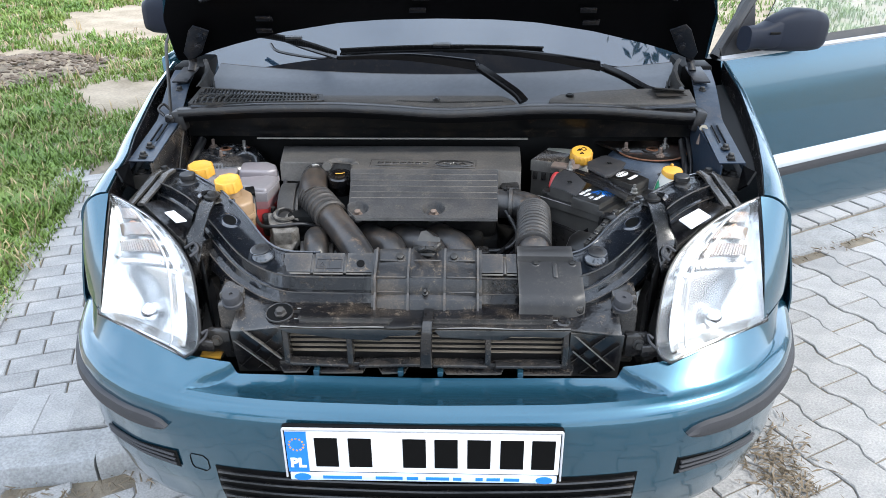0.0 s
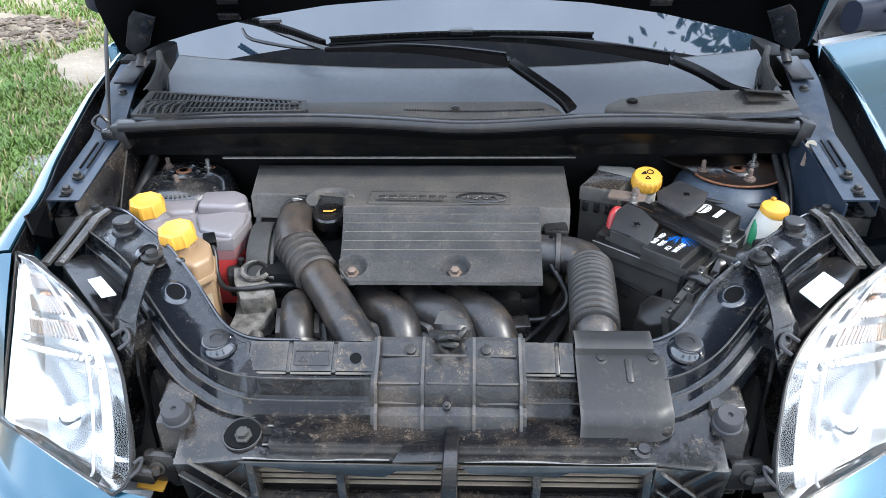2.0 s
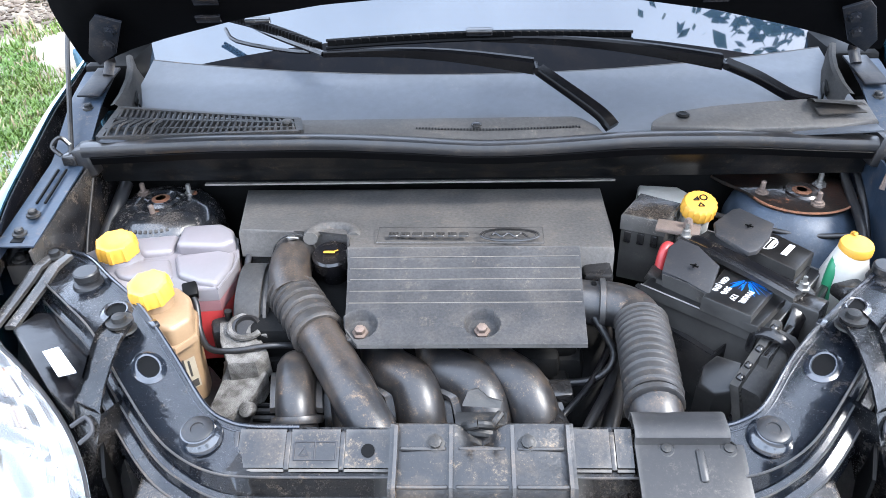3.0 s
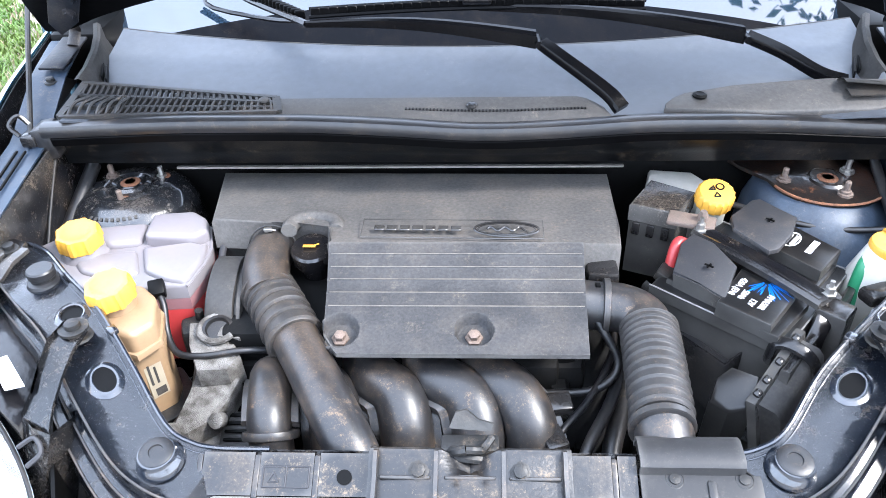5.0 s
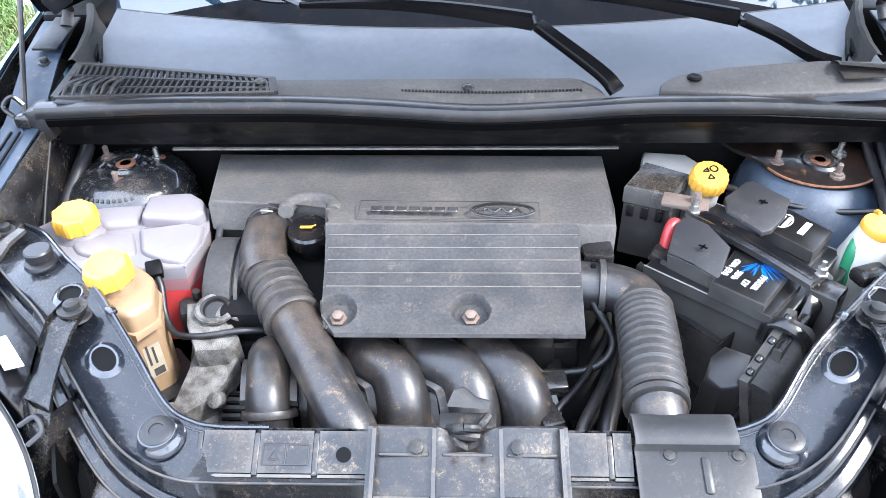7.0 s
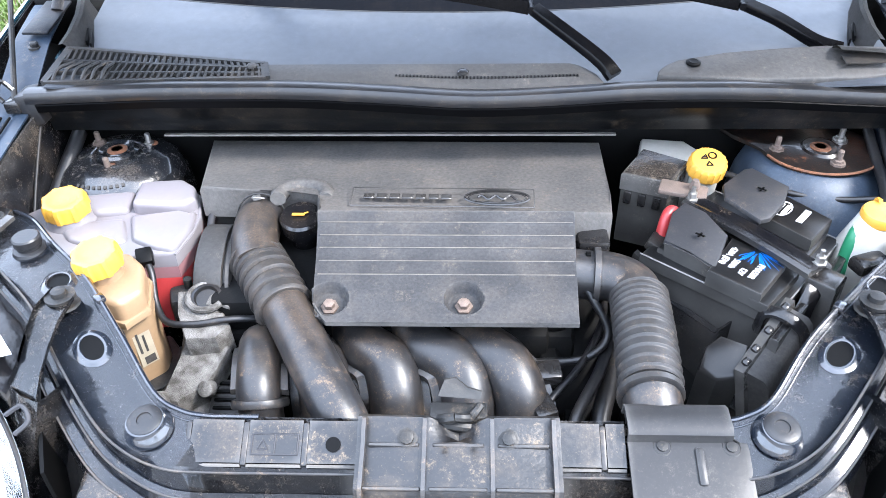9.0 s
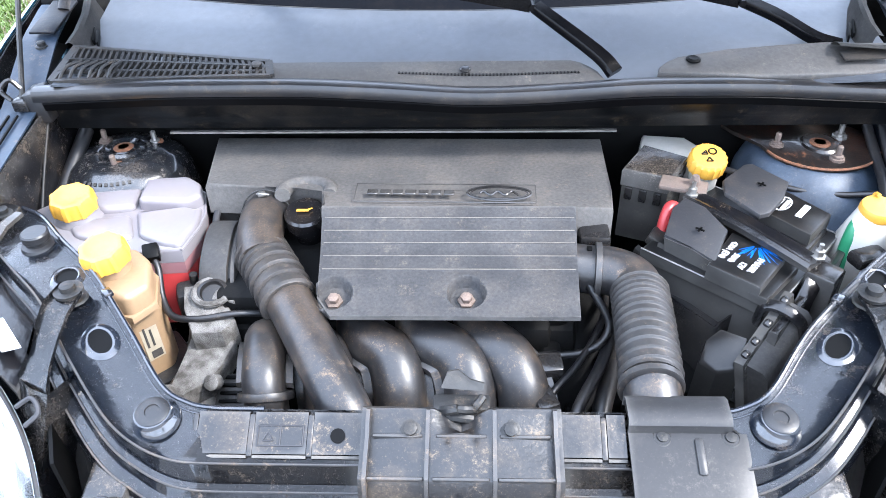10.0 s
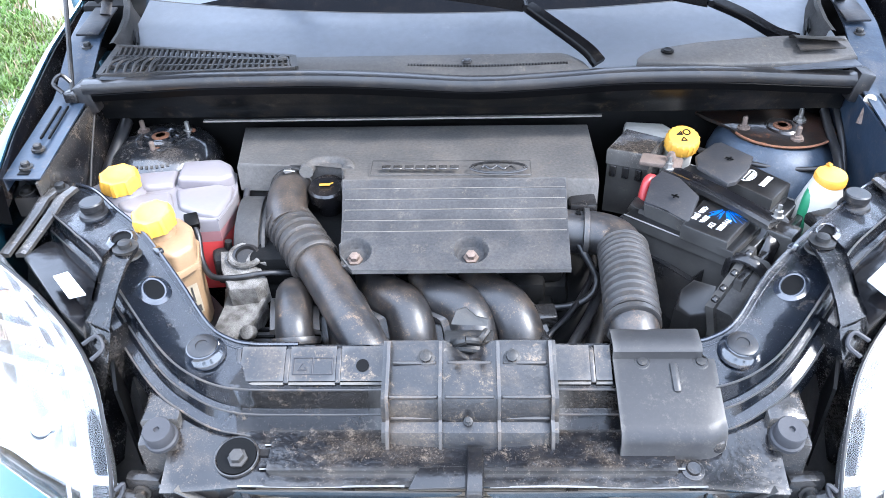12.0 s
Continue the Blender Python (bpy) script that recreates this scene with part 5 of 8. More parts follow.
for s in (-1, 1):
    bm = bmesh.new()
    loft(bm, [[p + V(0.024 * s, 0, 0.003), p + V(0.037 * s, 0, 0.001), p + V(0.038 * s, 0, -0.004), p + V(0.037 * s, 0, -0.009), p + V(0.024 * s, 0, -0.007)] for p in smooth_path([(-0.272, 1.625, 0.650), (-0.270, 1.600, 0.682), (-0.262, 1.560, 0.694), (-0.256, 1.522, 0.686)], 4)])
    part("seam_flange", bm, pipe_plastic, stub)

belt = thing("belt_cover", (-0.36, 1.76, 0.60), "black curved plastic belt cover", "belt cover")
bm = bmesh.new()
ARCH = smooth_path([(-0.357, 1.815, 0.715), (-0.357, 1.795, 0.745), (-0.356, 1.768, 0.757), (-0.353, 1.725, 0.756), (-0.351, 1.688, 0.742), (-0.350, 1.668, 0.715), (-0.350, 1.662, 0.66)], 5)
rings = []
for i, p in enumerate(ARCH):
    t = (ARCH[min(i + 1, len(ARCH) - 1)] - ARCH[max(i - 1, 0)]).normalized()
    o = V(1, 0, 0).cross(t).normalized()
    o = -o if o.z < 0 else o
    rings.append([p + V(-0.026, 0, 0) - o * 0.012, p + V(-0.026, 0, 0), p + V(-0.022, 0, 0) + o * 0.003, p + V(0.014, 0, 0) + o * 0.003, p + V(0.015, 0, 0) - o * 0.004, p + V(0.019, 0, 0) - o * 0.004, p + V(0.020, 0, 0) + o * 0.004, p + V(0.025, 0, 0) + o * 0.003, p + V(0.026, 0, 0) - o * 0.012])
loft(bm, rings)
part("arch", bm, lip_plastic, belt, "dusty grey arch with a raised rim")
bm = bmesh.new()
box(bm, (-0.36, 1.79, 0.62), (0.07, 0.03, 0.16), None, 0.008)
part("back_plate", bm, black_plastic, belt)

brk = thing("engine_mount_bracket", (-0.37, 1.62, 0.56), "rough cast aluminium engine bracket with dusty flanges", "engine bracket")
bm = bmesh.new()
slab(bm, [V(-0.399, 1.67, 0.725), V(-0.361, 1.679, 0.722), V(-0.352, 1.640, 0.722), V(-0.327, 1.640, 0.714), V(-0.314, 1.618, 0.712), V(-0.327, 1.594, 0.708), V(-0.368, 1.591, 0.708), V(-0.387, 1.629, 0.722)], (0, -0.1, 1), 0.05, 0.006)
part("upper_casting", bm, alu, brk)
bm = bmesh.new()
slab(bm, [V(-0.352, 1.672, 0.728), V(-0.322, 1.672, 0.728), V(-0.318, 1.640, 0.722), V(-0.352, 1.645, 0.722)], (0, -0.1, 1), 0.016, 0.003)
part("upper_lug", bm, alu, brk)
bm = bmesh.new()
slab(bm, [V(-0.39, 1.631, 0.682), V(-0.331, 1.635, 0.684), V(-0.316, 1.604, 0.680), V(-0.326, 1.570, 0.672), V(-0.340, 1.547, 0.664), V(-0.371, 1.527, 0.656), V(-0.392, 1.530, 0.652), V(-0.400, 1.547, 0.655), V(-0.375, 1.593, 0.672)], (0.05, -0.25, 1), 0.045, 0.007)
part("arm", bm, alu, brk, "rough cast arm")
bm = bmesh.new()                                   # rubber bush in the casting's cup
lathe(bm, (-0.352, 1.655, 0.722), [(0.022, 0), (0.022, 0.006), (0.017, 0.008), (0.015, 0.002), (0.006, 0.002)], (0.1, -0.35, 1), 22)
part("bush", bm, rubber, brk, "black rubber bush")
bm = bmesh.new()
tube(bm, [V(-0.352 + 0.025 * math.cos(a), 1.655 + 0.023 * math.sin(a), 0.727 + 0.004 * math.sin(a)) for a in span(radians(100), radians(330), 15)], 0.005, 8, 1)
part("cup_rim", bm, alu, brk)
for s0 in ((-0.396, 1.535, 0.645, 0.016), (-0.333, 1.552, 0.655, 0.011)):
    bm = bmesh.new()
    lathe(bm, s0[:3], [(s0[3], 0), (s0[3], 0.014), (s0[3] * 0.6, 0.016)], (-0.2, -0.6, 0.6), 14)
    part("bolt_boss", bm, alu, brk)

alt = thing("alternator", (-0.32, 1.54, 0.50), "dusty alternator with slotted black end cover", "alternator")
bm = bmesh.new()
lathe(bm, (-0.385, 1.560, 0.565), [(0.03, 0), (0.055, 0.004), (0.058, 0.02), (0.058, 0.07), (0.05, 0.09), (0.03, 0.1)], (1, 0, 0), 26)
part("housing", bm, alu, alt)
bm = bmesh.new()
box(bm, (-0.316, 1.563, 0.605), (0.050, 0.065, 0.05), (20, 0, 0), 0.006)
part("end_cover", bm, lip_plastic, alt, "grey slotted end cover")
bm = bmesh.new()
for k in range(4):
    box(bm, (-0.318, 1.544 + 0.011 * k, 0.6255 + 0.004 * k), (0.032, 0.005, 0.006), (20, 0, 0), 0.001, 1)
part("cooling_slot", bm, ink, alt)
bm = bmesh.new()
for k in range(5):
    tube(bm, [(-0.372 + 0.006 * k, 1.61, 0.615), (-0.372 + 0.006 * k, 1.565, 0.625), (-0.372 + 0.006 * k, 1.51, 0.585)], 0.003, 6, 4)
part("ribbed_belt", bm, rubber, alt, "ribbed drive belt")

sens = thing("sensor_plug", (-0.30, 1.655, 0.66), "small white and black sensor connector", "connector")
bm = bmesh.new()
box(bm, (-0.318, 1.690, 0.702), (0.012, 0.014, 0.022), None, 0.002)
box(bm, (-0.318, 1.708, 0.718), (0.010, 0.012, 0.012), None, 0.002)
box(bm, (-0.318, 1.700, 0.710), (0.004, 0.012, 0.012), None, 0.001)
part("plug", bm, white_paint, sens, "white plug")
bm = bmesh.new()
lathe(bm, (-0.316, 1.690, 0.665), [(0.012, 0), (0.012, 0.027)], (0, 0, 1), 12)
part("socket", bm, black_plastic, sens)


def hose(name, pts, r, mat, label, category, seg=10, ribs=0):
    bm = bmesh.new()
    tube(bm, pts, (lambda k: r * (1 + 0.12 * math.cos(k * 2 * math.pi * ribs))) if ribs else r, seg, 6 if not ribs else 30)
    return single(name, bm, mat, label, category)


hose("fluid_hose", [(-0.438, 1.688, 0.765), (-0.428, 1.672, 0.752), (-0.420, 1.645, 0.725), (-0.40, 1.62, 0.712), (-0.36, 1.612, 0.715), (-0.31, 1.62, 0.718), (-0.26, 1.64, 0.70)], 0.0048, rubber, "black rubber hose from the reservoir", "hose")
bm = bmesh.new()
box(bm, (-0.440, 1.690, 0.768), (0.022, 0.024, 0.02), (30, 0, 20), 0.003)
tagged(part("hose_connector", bm, ink), "black quick connector on the rubber hose", "connector")
hose("vacuum_hose", [(-0.388, 1.86, 0.75), (-0.384, 1.81, 0.745), (-0.382, 1.77, 0.72), (-0.382, 1.74, 0.66)], 0.0055, trim_grey, "grey plastic hose beside the tank", "hose")
hose("cable", [(0.205, 1.78, 0.66), (0.212, 1.745, 0.662), (0.198, 1.669, 0.665), (0.158, 1.591, 0.66), (0.107, 1.522, 0.65), (0.10, 1.47, 0.60)], 0.005, rubber, "thin black cable behind the radiator support", "cable")
hose("coolant_hose", [(0.226, 1.75, 0.63), (0.222, 1.698, 0.65), (0.19, 1.597, 0.655), (0.145, 1.508, 0.645), (0.14, 1.46, 0.60)], 0.0085, rubber, "black coolant hose beside the intake hose", "hose")
hose("wiring_loom", [(0.225, 1.70, 0.60), (0.222, 1.665, 0.625), (0.198, 1.579, 0.63), (0.182, 1.525, 0.62), (0.18, 1.46, 0.58)], 0.013, rubber, "black taped wiring loom", "wiring")
hose("wiring_loom", [(0.17, 1.66, 0.74), (0.20, 1.63, 0.69), (0.17, 1.61, 0.66), (0.10, 1.60, 0.66)], 0.006, rubber, "black cable below the intake elbow", "wiring")
hose("corrugated_conduit", [(-0.21, 1.52, 0.62), (-0.13, 1.51, 0.625), (-0.05, 1.50, 0.63), (0.10, 1.51, 0.62)], 0.010, rubber, "ribbed black wiring conduit between the runners", "conduit", 10, 30)
# machinery below the hoses, darkened for the shade there
mach = thing("gearbox", (0.22, 1.75, 0.30), "dusty gearbox darkened for the shade deep in the engine bay", "gearbox")
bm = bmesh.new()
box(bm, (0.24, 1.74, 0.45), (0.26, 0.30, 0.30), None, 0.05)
part("casing", bm, deep_shade, mach)
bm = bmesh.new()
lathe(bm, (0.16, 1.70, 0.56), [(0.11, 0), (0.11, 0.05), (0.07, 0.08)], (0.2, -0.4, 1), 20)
part("bell_housing", bm, deep_shade, mach)
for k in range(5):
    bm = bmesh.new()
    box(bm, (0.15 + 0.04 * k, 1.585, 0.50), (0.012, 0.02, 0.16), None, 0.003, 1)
    part("casing_rib", bm, deep_shade, mach)
bm = bmesh.new()
box(bm, (0.11, 1.575, 0.655), (0.045, 0.03, 0.05), (10, 0, 8), 0.005)
part("throttle_connector", bm, black_plastic, mach)
bm = bmesh.new()
box(bm, (0.105, 1.520, 0.645), (0.03, 0.04, 0.05), (0, 0, 20), 0.005)
part("throttle_connector", bm, black_plastic, mach)

# ---- coolant tank ----
tank = thing("coolant_tank", (-0.51, 1.80, 0.62), "milky white coolant tank with red fluid and a yellow cap", "coolant tank")


def rounded(bm, poly, z0, z1, bev, tilt=0.0):
    slab(bm, [V(x, y, z1 + tilt * (y - poly[0][1])) for x, y in poly], (0, 0, 1), z1 - z0, bev)


OUTLINE = [(-0.668, 1.806), (-0.640, 1.838), (-0.600, 1.848), (-0.515, 1.866), (-0.442, 1.880), (-0.412, 1.857), (-0.396, 1.800), (-0.396, 1.765), (-0.406, 1.710), (-0.47, 1.704), (-0.56, 1.702), (-0.622, 1.735)]
for name, z0, z1, mat, lab in (("shell_core", 0.736, 0.759, milky, "milky plastic shell"), ("tinted_band", 0.716, 0.7355, pink_fluid, "pink band of thin coolant"), ("fluid_level", 0.62, 0.7155, red_fluid, "lower part red with coolant")):
    bm = bmesh.new()
    rounded(bm, OUTLINE, z0, z1, 0.004 if z1 > 0.75 else 0.0)
    part(name, bm, mat, tank, lab)
for poly, z in (([(-0.506, 1.870), (-0.440, 1.877), (-0.414, 1.856), (-0.402, 1.822), (-0.425, 1.803), (-0.500, 1.808)], 0.780),
                ([(-0.594, 1.848), (-0.512, 1.861), (-0.506, 1.806), (-0.552, 1.797), (-0.600, 1.815)], 0.769),
                ([(-0.501, 1.800), (-0.424, 1.795), (-0.402, 1.812), (-0.397, 1.762), (-0.408, 1.712), (-0.440, 1.718), (-0.476, 1.736)], 0.768),
                ([(-0.507, 1.793), (-0.482, 1.734), (-0.520, 1.718), (-0.572, 1.735), (-0.592, 1.760), (-0.556, 1.785)], 0.765)):
    bm = bmesh.new()
    slab(bm, [V(x, y, z) for x, y in poly], (0, 0, 1), z - 0.74, 0.0)
    top = max(bm.faces, key=lambda q: q.calc_center_median().z)
    bmesh.ops.bevel(bm, geom=list({e for v in top.verts for e in v.link_edges}), offset=0.009, segments=4, affect="EDGES", profile=0.5)
    part("shell_pocket", bm, milky, tank)
bm = bmesh.new()
tube(bm, [V(x, y, 0.7575) for x, y in OUTLINE[4:9]], 0.0022, 6, 1)
part("weld_seam", bm, milky, tank)
bm = bmesh.new()
lathe(bm, (-0.588, 1.790, 0.750), [(0.040, 0), (0.036, 0.010), (0.033, 0.013), (0.030, 0.025)], (0, -0.10, 1), 28)
part("neck", bm, milky, tank)
bm = bmesh.new()
lathe(bm, (-0.588, 1.790, 0.775), [(0.029, 0), (0.0318, 0.002), (0.0310, 0.020), (0.0285, 0.026), (0.024, 0.0268), (0.022, 0.0258), (0.004, 0.0258)], (0.02, -0.12, 1), 72, 8, 0.075, (1, 2, 3))
part("cap", bm, yellow, tank, "yellow fluted cap")

# ---- power steering reservoir ----
psr = thing("steering_fluid_reservoir", (-0.43, 1.60, 0.62), "aged tan steering fluid reservoir with a yellow cap", "fluid reservoir")
def block(bm, poly, z0, z1, bev, seg=3):
    """A moulded block with all its upper and upright edges rounded."""
    slab(bm, [V(x, y, z1) for x, y in poly], (0, 0, 1), z1 - z0)
    top = max(bm.faces, key=lambda q: q.calc_center_median().z)
    bmesh.ops.bevel(bm, geom=list({e for v in top.verts for e in v.link_edges}), offset=bev, segments=seg, affect="EDGES", profile=0.5)


bm = bmesh.new()
block(bm, [(-0.474, 1.588), (-0.487, 1.629), (-0.477, 1.685), (-0.452, 1.680), (-0.425, 1.655), (-0.409, 1.603), (-0.430, 1.574)], 0.752, 0.785, 0.008)
part("upper_shell", bm, tan, psr, "tan moulded shell")
bm = bmesh.new()
rounded(bm, [(-0.477, 1.585), (-0.490, 1.629), (-0.480, 1.689), (-0.450, 1.684), (-0.422, 1.657), (-0.406, 1.602), (-0.428, 1.570)], 0.744, 0.754, 0.002)
part("seam_flange", bm, tan, psr)
bm = bmesh.new()
block(bm, [(-0.482, 1.640), (-0.466, 1.594), (-0.443, 1.585), (-0.416, 1.612), (-0.420, 1.645), (-0.448, 1.670)], 0.625, 0.746, 0.006)
part("lower_shell", bm, tan, psr)
bm = bmesh.new()
lathe(bm, (-0.470, 1.634, 0.778), [(0.026, 0), (0.026, 0.026)], (-0.05, -0.1, 1), 24)
part("neck", bm, tan, psr)
bm = bmesh.new()
lathe(bm, (-0.470, 1.632, 0.800), [(0.027, 0), (0.0298, 0.002), (0.0292, 0.021), (0.027, 0.027), (0.022, 0.0278), (0.020, 0.0268), (0.004, 0.0268)], (-0.05, -0.14, 1), 72, 8, 0.075, (1, 2, 3))
part("cap", bm, yellow, psr, "yellow fluted cap")
straw_label = material("yellowed_label", (0.30, 0.26, 0.19), 0.5, 0, 0.2, 40, 0.1, 0.0)
lab = basis((-0.4295, 1.5985, 0.690), (0.707, 0.707, 0), (0.707, -0.707, 0.05))
bm = bmesh.new()
slab(bm, [lab @ V(x, y, 0.001) for x, y in ((-0.012, -0.035), (0.012, -0.035), (0.012, 0.026), (-0.012, 0.026))], lab.to_3x3() @ V(0, 0, 1), 0.002)
lb = part("label", bm, straw_label, psr, "pale printed label")
for x0, x1, y0, y1 in ((-0.006, 0.009, -0.032, -0.020), (-0.008, -0.005, -0.012, 0.022), (0.000, 0.003, -0.012, 0.016)):
    bm = bmesh.new()
    slab(bm, [lab @ V(x, y, 0.0018) for x, y in ((x0, y0), (x1, y0), (x1, y1), (x0, y1))], lab.to_3x3() @ V(0, 0, 1), 0.001)
    part("plain_bar", bm, lip_plastic, lb)
bm = bmesh.new()                                   # black clip fin beside the body
slab(bm, [V(-0.462, 1.588, 0.735), V(-0.446, 1.584, 0.74), V(-0.440, 1.580, 0.66), V(-0.470, 1.588, 0.66)], (-0.2, -1, 0), 0.004)
part("clip_rail", bm, black_plastic, psr)
mount = thing("reservoir_mount", (-0.39, 1.66, 0.60), "dark plastic mount beneath the fluid reservoir", "bracket")
bm = bmesh.new()
box(bm, (-0.445, 1.62, 0.60), (0.10, 0.10, 0.05), (0, 0, 40), 0.008)
part("body", bm, bare_dark, mount)
bm = bmesh.new()
box(bm, (-0.395, 1.680, 0.690), (0.04, 0.04, 0.05), (0, 0, 20), 0.008)
lathe(bm, (-0.392, 1.690, 0.70), [(0.010, 0), (0.010, 0.012), (0.006, 0.013), (0.006, 0.03)], (0.1, 0, 1), 10)
part("mount_post", bm, bare_dark, mount)

# ---- battery ----
BM = basis((0.34, 1.825, 0.0), (0.755, -0.656, 0), (0, 0, 1))


def bp(u, w, z):
    return BM @ V(u, w, z)


batt = thing("car_battery", bp(0.10, -0.02, 0.58), "black car battery with blue printed label and clamp bar", "battery")


def bbox(bm, u0, u1, w0, w1, z0, z1, bev=0.003):
    slab(bm, [bp(u0, w0, z1), bp(u1, w0, z1), bp(u1, w1, z1), bp(u0, w1, z1)], (0, 0, 1), z1 - z0, bev)


bm = bmesh.new()
bbox(bm, 0.0, 0.190, -0.125, 0.082, 0.58, 0.730)
part("case", bm, batt_black, batt, "black battery case")
bm = bmesh.new()
bbox(bm, -0.004, 0.194, -0.129, 0.086, 0.728, 0.748, 0.005)
part("lid", bm, batt_black, batt, "black ribbed lid")
bm = bmesh.new()                                   # raised deck of the lid and its rim groove
bbox(bm, 0.012, 0.178, -0.112, 0.072, 0.745, 0.757, 0.003)
part("lid_deck", bm, batt_black, batt)
# pale line painted along the lid edge as its highlight
bm = bmesh.new()
ring = [bp(-0.004, -0.129, 0.7475), bp(0.194, -0.129, 0.7475), bp(0.194, 0.086, 0.7475), bp(-0.004, 0.086, 0.7475)]
for a, b in zip(ring, ring[1:]):
    tube(bm, [a, b], 0.0012, 5, 1)
part("rim_highlight", bm, worn_lit_edge, batt, "pale lid edge painted as a highlight")
bm = bmesh.new()
slab(bm, [V(0.326, 1.664, 0.772), V(0.378, 1.737, 0.772), V(0.434, 1.678, 0.772), V(0.382, 1.614, 0.772)], (0, 0, 1), 0.026, 0.004)
part("front_label_pad", bm, batt_black, batt, "raised pad with blue and white print")
bm = bmesh.new()
slab(bm, [V(0.372, 1.622, 0.760), V(0.434, 1.692, 0.760), V(0.452, 1.672, 0.760), V(0.390, 1.605, 0.760)], (0, 0, 1), 0.014, 0.003)
part("pad_step", bm, batt_black, batt)
bm = bmesh.new()
slab(bm, [V(0.430, 1.785, 0.776), V(0.482, 1.838, 0.776), V(0.528, 1.775, 0.776), V(0.481, 1.723, 0.776)], (0, 0, 1), 0.03, 0.004)
part("rear_label_pad", bm, batt_black, batt, "raised pad with white print")
bm = bmesh.new()                                   # star burst of blue streaks
brnd = random.Random(8)
for i in range(46):
    a = radians(brnd.uniform(-165, 20))
    r0, r1 = brnd.uniform(0.004, 0.016), brnd.uniform(0.020, 0.046)
    d, c = V(math.cos(a), math.sin(a), 0), V(0.404, 1.704, 0.7725)
    e, w = V(-d.y, d.x, 0), brnd.uniform(0.0004, 0.0011)
    p0, p1 = c + d * r0, c + d * r1
    lim = lambda p: (p.x - 0.404) * 0.69 + (p.y - 1.706) * 0.72
    if lim(p1) > 0.001:
        continue
    bm.faces.new([bm.verts.new(q) for q in (p0 - e * w, p1 - e * w * 0.3, p1 + e * w * 0.3, p0 + e * w)])
part("blue_burst", bm, blue_print, batt, "blue burst print", smooth=False)
TX = V(-0.656, -0.755, 0)
for text, x, y, size in (("420A (EN)", 0.361, 1.694, 0.0122), ("50Ah", 0.3635, 1.6765, 0.0122), ("12V", 0.370, 1.660, 0.0122), ("PMA50R", 0.388, 1.660, 0.0122)):
    letters("print", text, size, basis((x, y, 0.7726), TX, (0, 0, 1)), white_paint, batt, depth=0.0002, bold=0.0, sx=0.85)
bm = bmesh.new()
rings = [[V(0.466 + TX.x * s * 0.021 * math.cos(a) + 0.755 * s * 0.012 * math.sin(a), 1.800 + TX.y * s * 0.021 * math.cos(a) - 0.656 * s * 0.012 * math.sin(a), 0.7766) for a in span(0, 2 * math.pi, 29)[:-1]] for s in (1.0, 0.86)]
loft(bm, rings, caps=False)
part("oval_badge", bm, white_paint, batt, "white oval badge", smooth=False)
for s in (-0.0048, 0.0048):
    bm = bmesh.new()
    c = V(0.466 + 0.755 * s, 1.800 - 0.656 * s, 0.7766)
    slab(bm, [c + TX * a + V(0.755, -0.656, 0) * b for a, b in ((-0.014, -0.003), (-0.014, 0.003), (0.014, 0.003), (0.014, -0.003))], (0, 0, 1), 0.0006)
    part("plain_bar", bm, white_paint, batt)
bm = bmesh.new()
c = V(0.489, 1.780, 0.7766)
slab(bm, [c + TX * a + V(0.755, -0.656, 0) * b for a, b in ((-0.018, -0.0045), (-0.018, 0.0045), (0.018, 0.0045), (0.018, -0.0045))], (0, 0, 1), 0.0006)
part("plain_bar", bm, white_paint, batt)
for pts, cross in (([(0.280, 1.724, 0.776), (0.300, 1.775, 0.788), (0.322, 1.797, 0.790), (0.345, 1.770, 0.792), (0.366, 1.724, 0.785), (0.338, 1.668, 0.772), (0.310, 1.696, 0.778)], (0.327, 1.722, 0.7865)),
                   ([(0.379, 1.800, 0.797), (0.383, 1.830, 0.799), (0.425, 1.872, 0.800), (0.438, 1.875, 0.800), (0.477, 1.823, 0.800), (0.459, 1.786, 0.797), (0.430, 1.753, 0.793), (0.415, 1.748, 0.793)], (0.435, 1.815, 0.8005))):
    bm = bmesh.new()                               # soft terminal flaps
    slab(bm, [V(*p) for p in pts], (0, 0, 1), 0.007, 0.003)
    fl = part("terminal_flap", bm, flap_plastic, batt, "matt grey plastic terminal flap")
    for sz in ((0.013, 0.0028, 0.0012), (0.0028, 0.011, 0.0012)):
        bm = bmesh.new()
        box(bm, cross, sz, (0, 0, -41))
        part("slot_mark", bm, ink, fl)
bm = bmesh.new()                                   # front wall of the lower flap
slab(bm, [V(0.280, 1.722, 0.772), V(0.310, 1.694, 0.774), V(0.338, 1.666, 0.768), V(0.338, 1.672, 0.742), V(0.284, 1.724, 0.742)], (-0.7, -0.7, 0), 0.004)
part("flap_front", bm, black_plastic, batt)
clamp = thing("battery_clamp", bp(0.10, 0.0, 0.78), "black steel battery clamp bar with two nuts", "clamp")
bm = bmesh.new()
CB0, CB1 = V(0.335, 1.820, 0.0), V(0.462, 1.655, 0.0)
cside = V(CB1.y - CB0.y, CB0.x - CB1.x, 0).normalized()
loft(bm, [[CB0.lerp(CB1, k) - cside * dw + V(0, 0, z + 0.004 * math.sin(math.pi * k)) for dw, z in ((-0.017, 0.772), (-0.017, 0.780), (-0.012, 0.784), (0.0, 0.780), (0.012, 0.784), (0.017, 0.780), (0.017, 0.772))] for k in span(0, 1, 9)])
part("bar", bm, black_plastic, clamp)
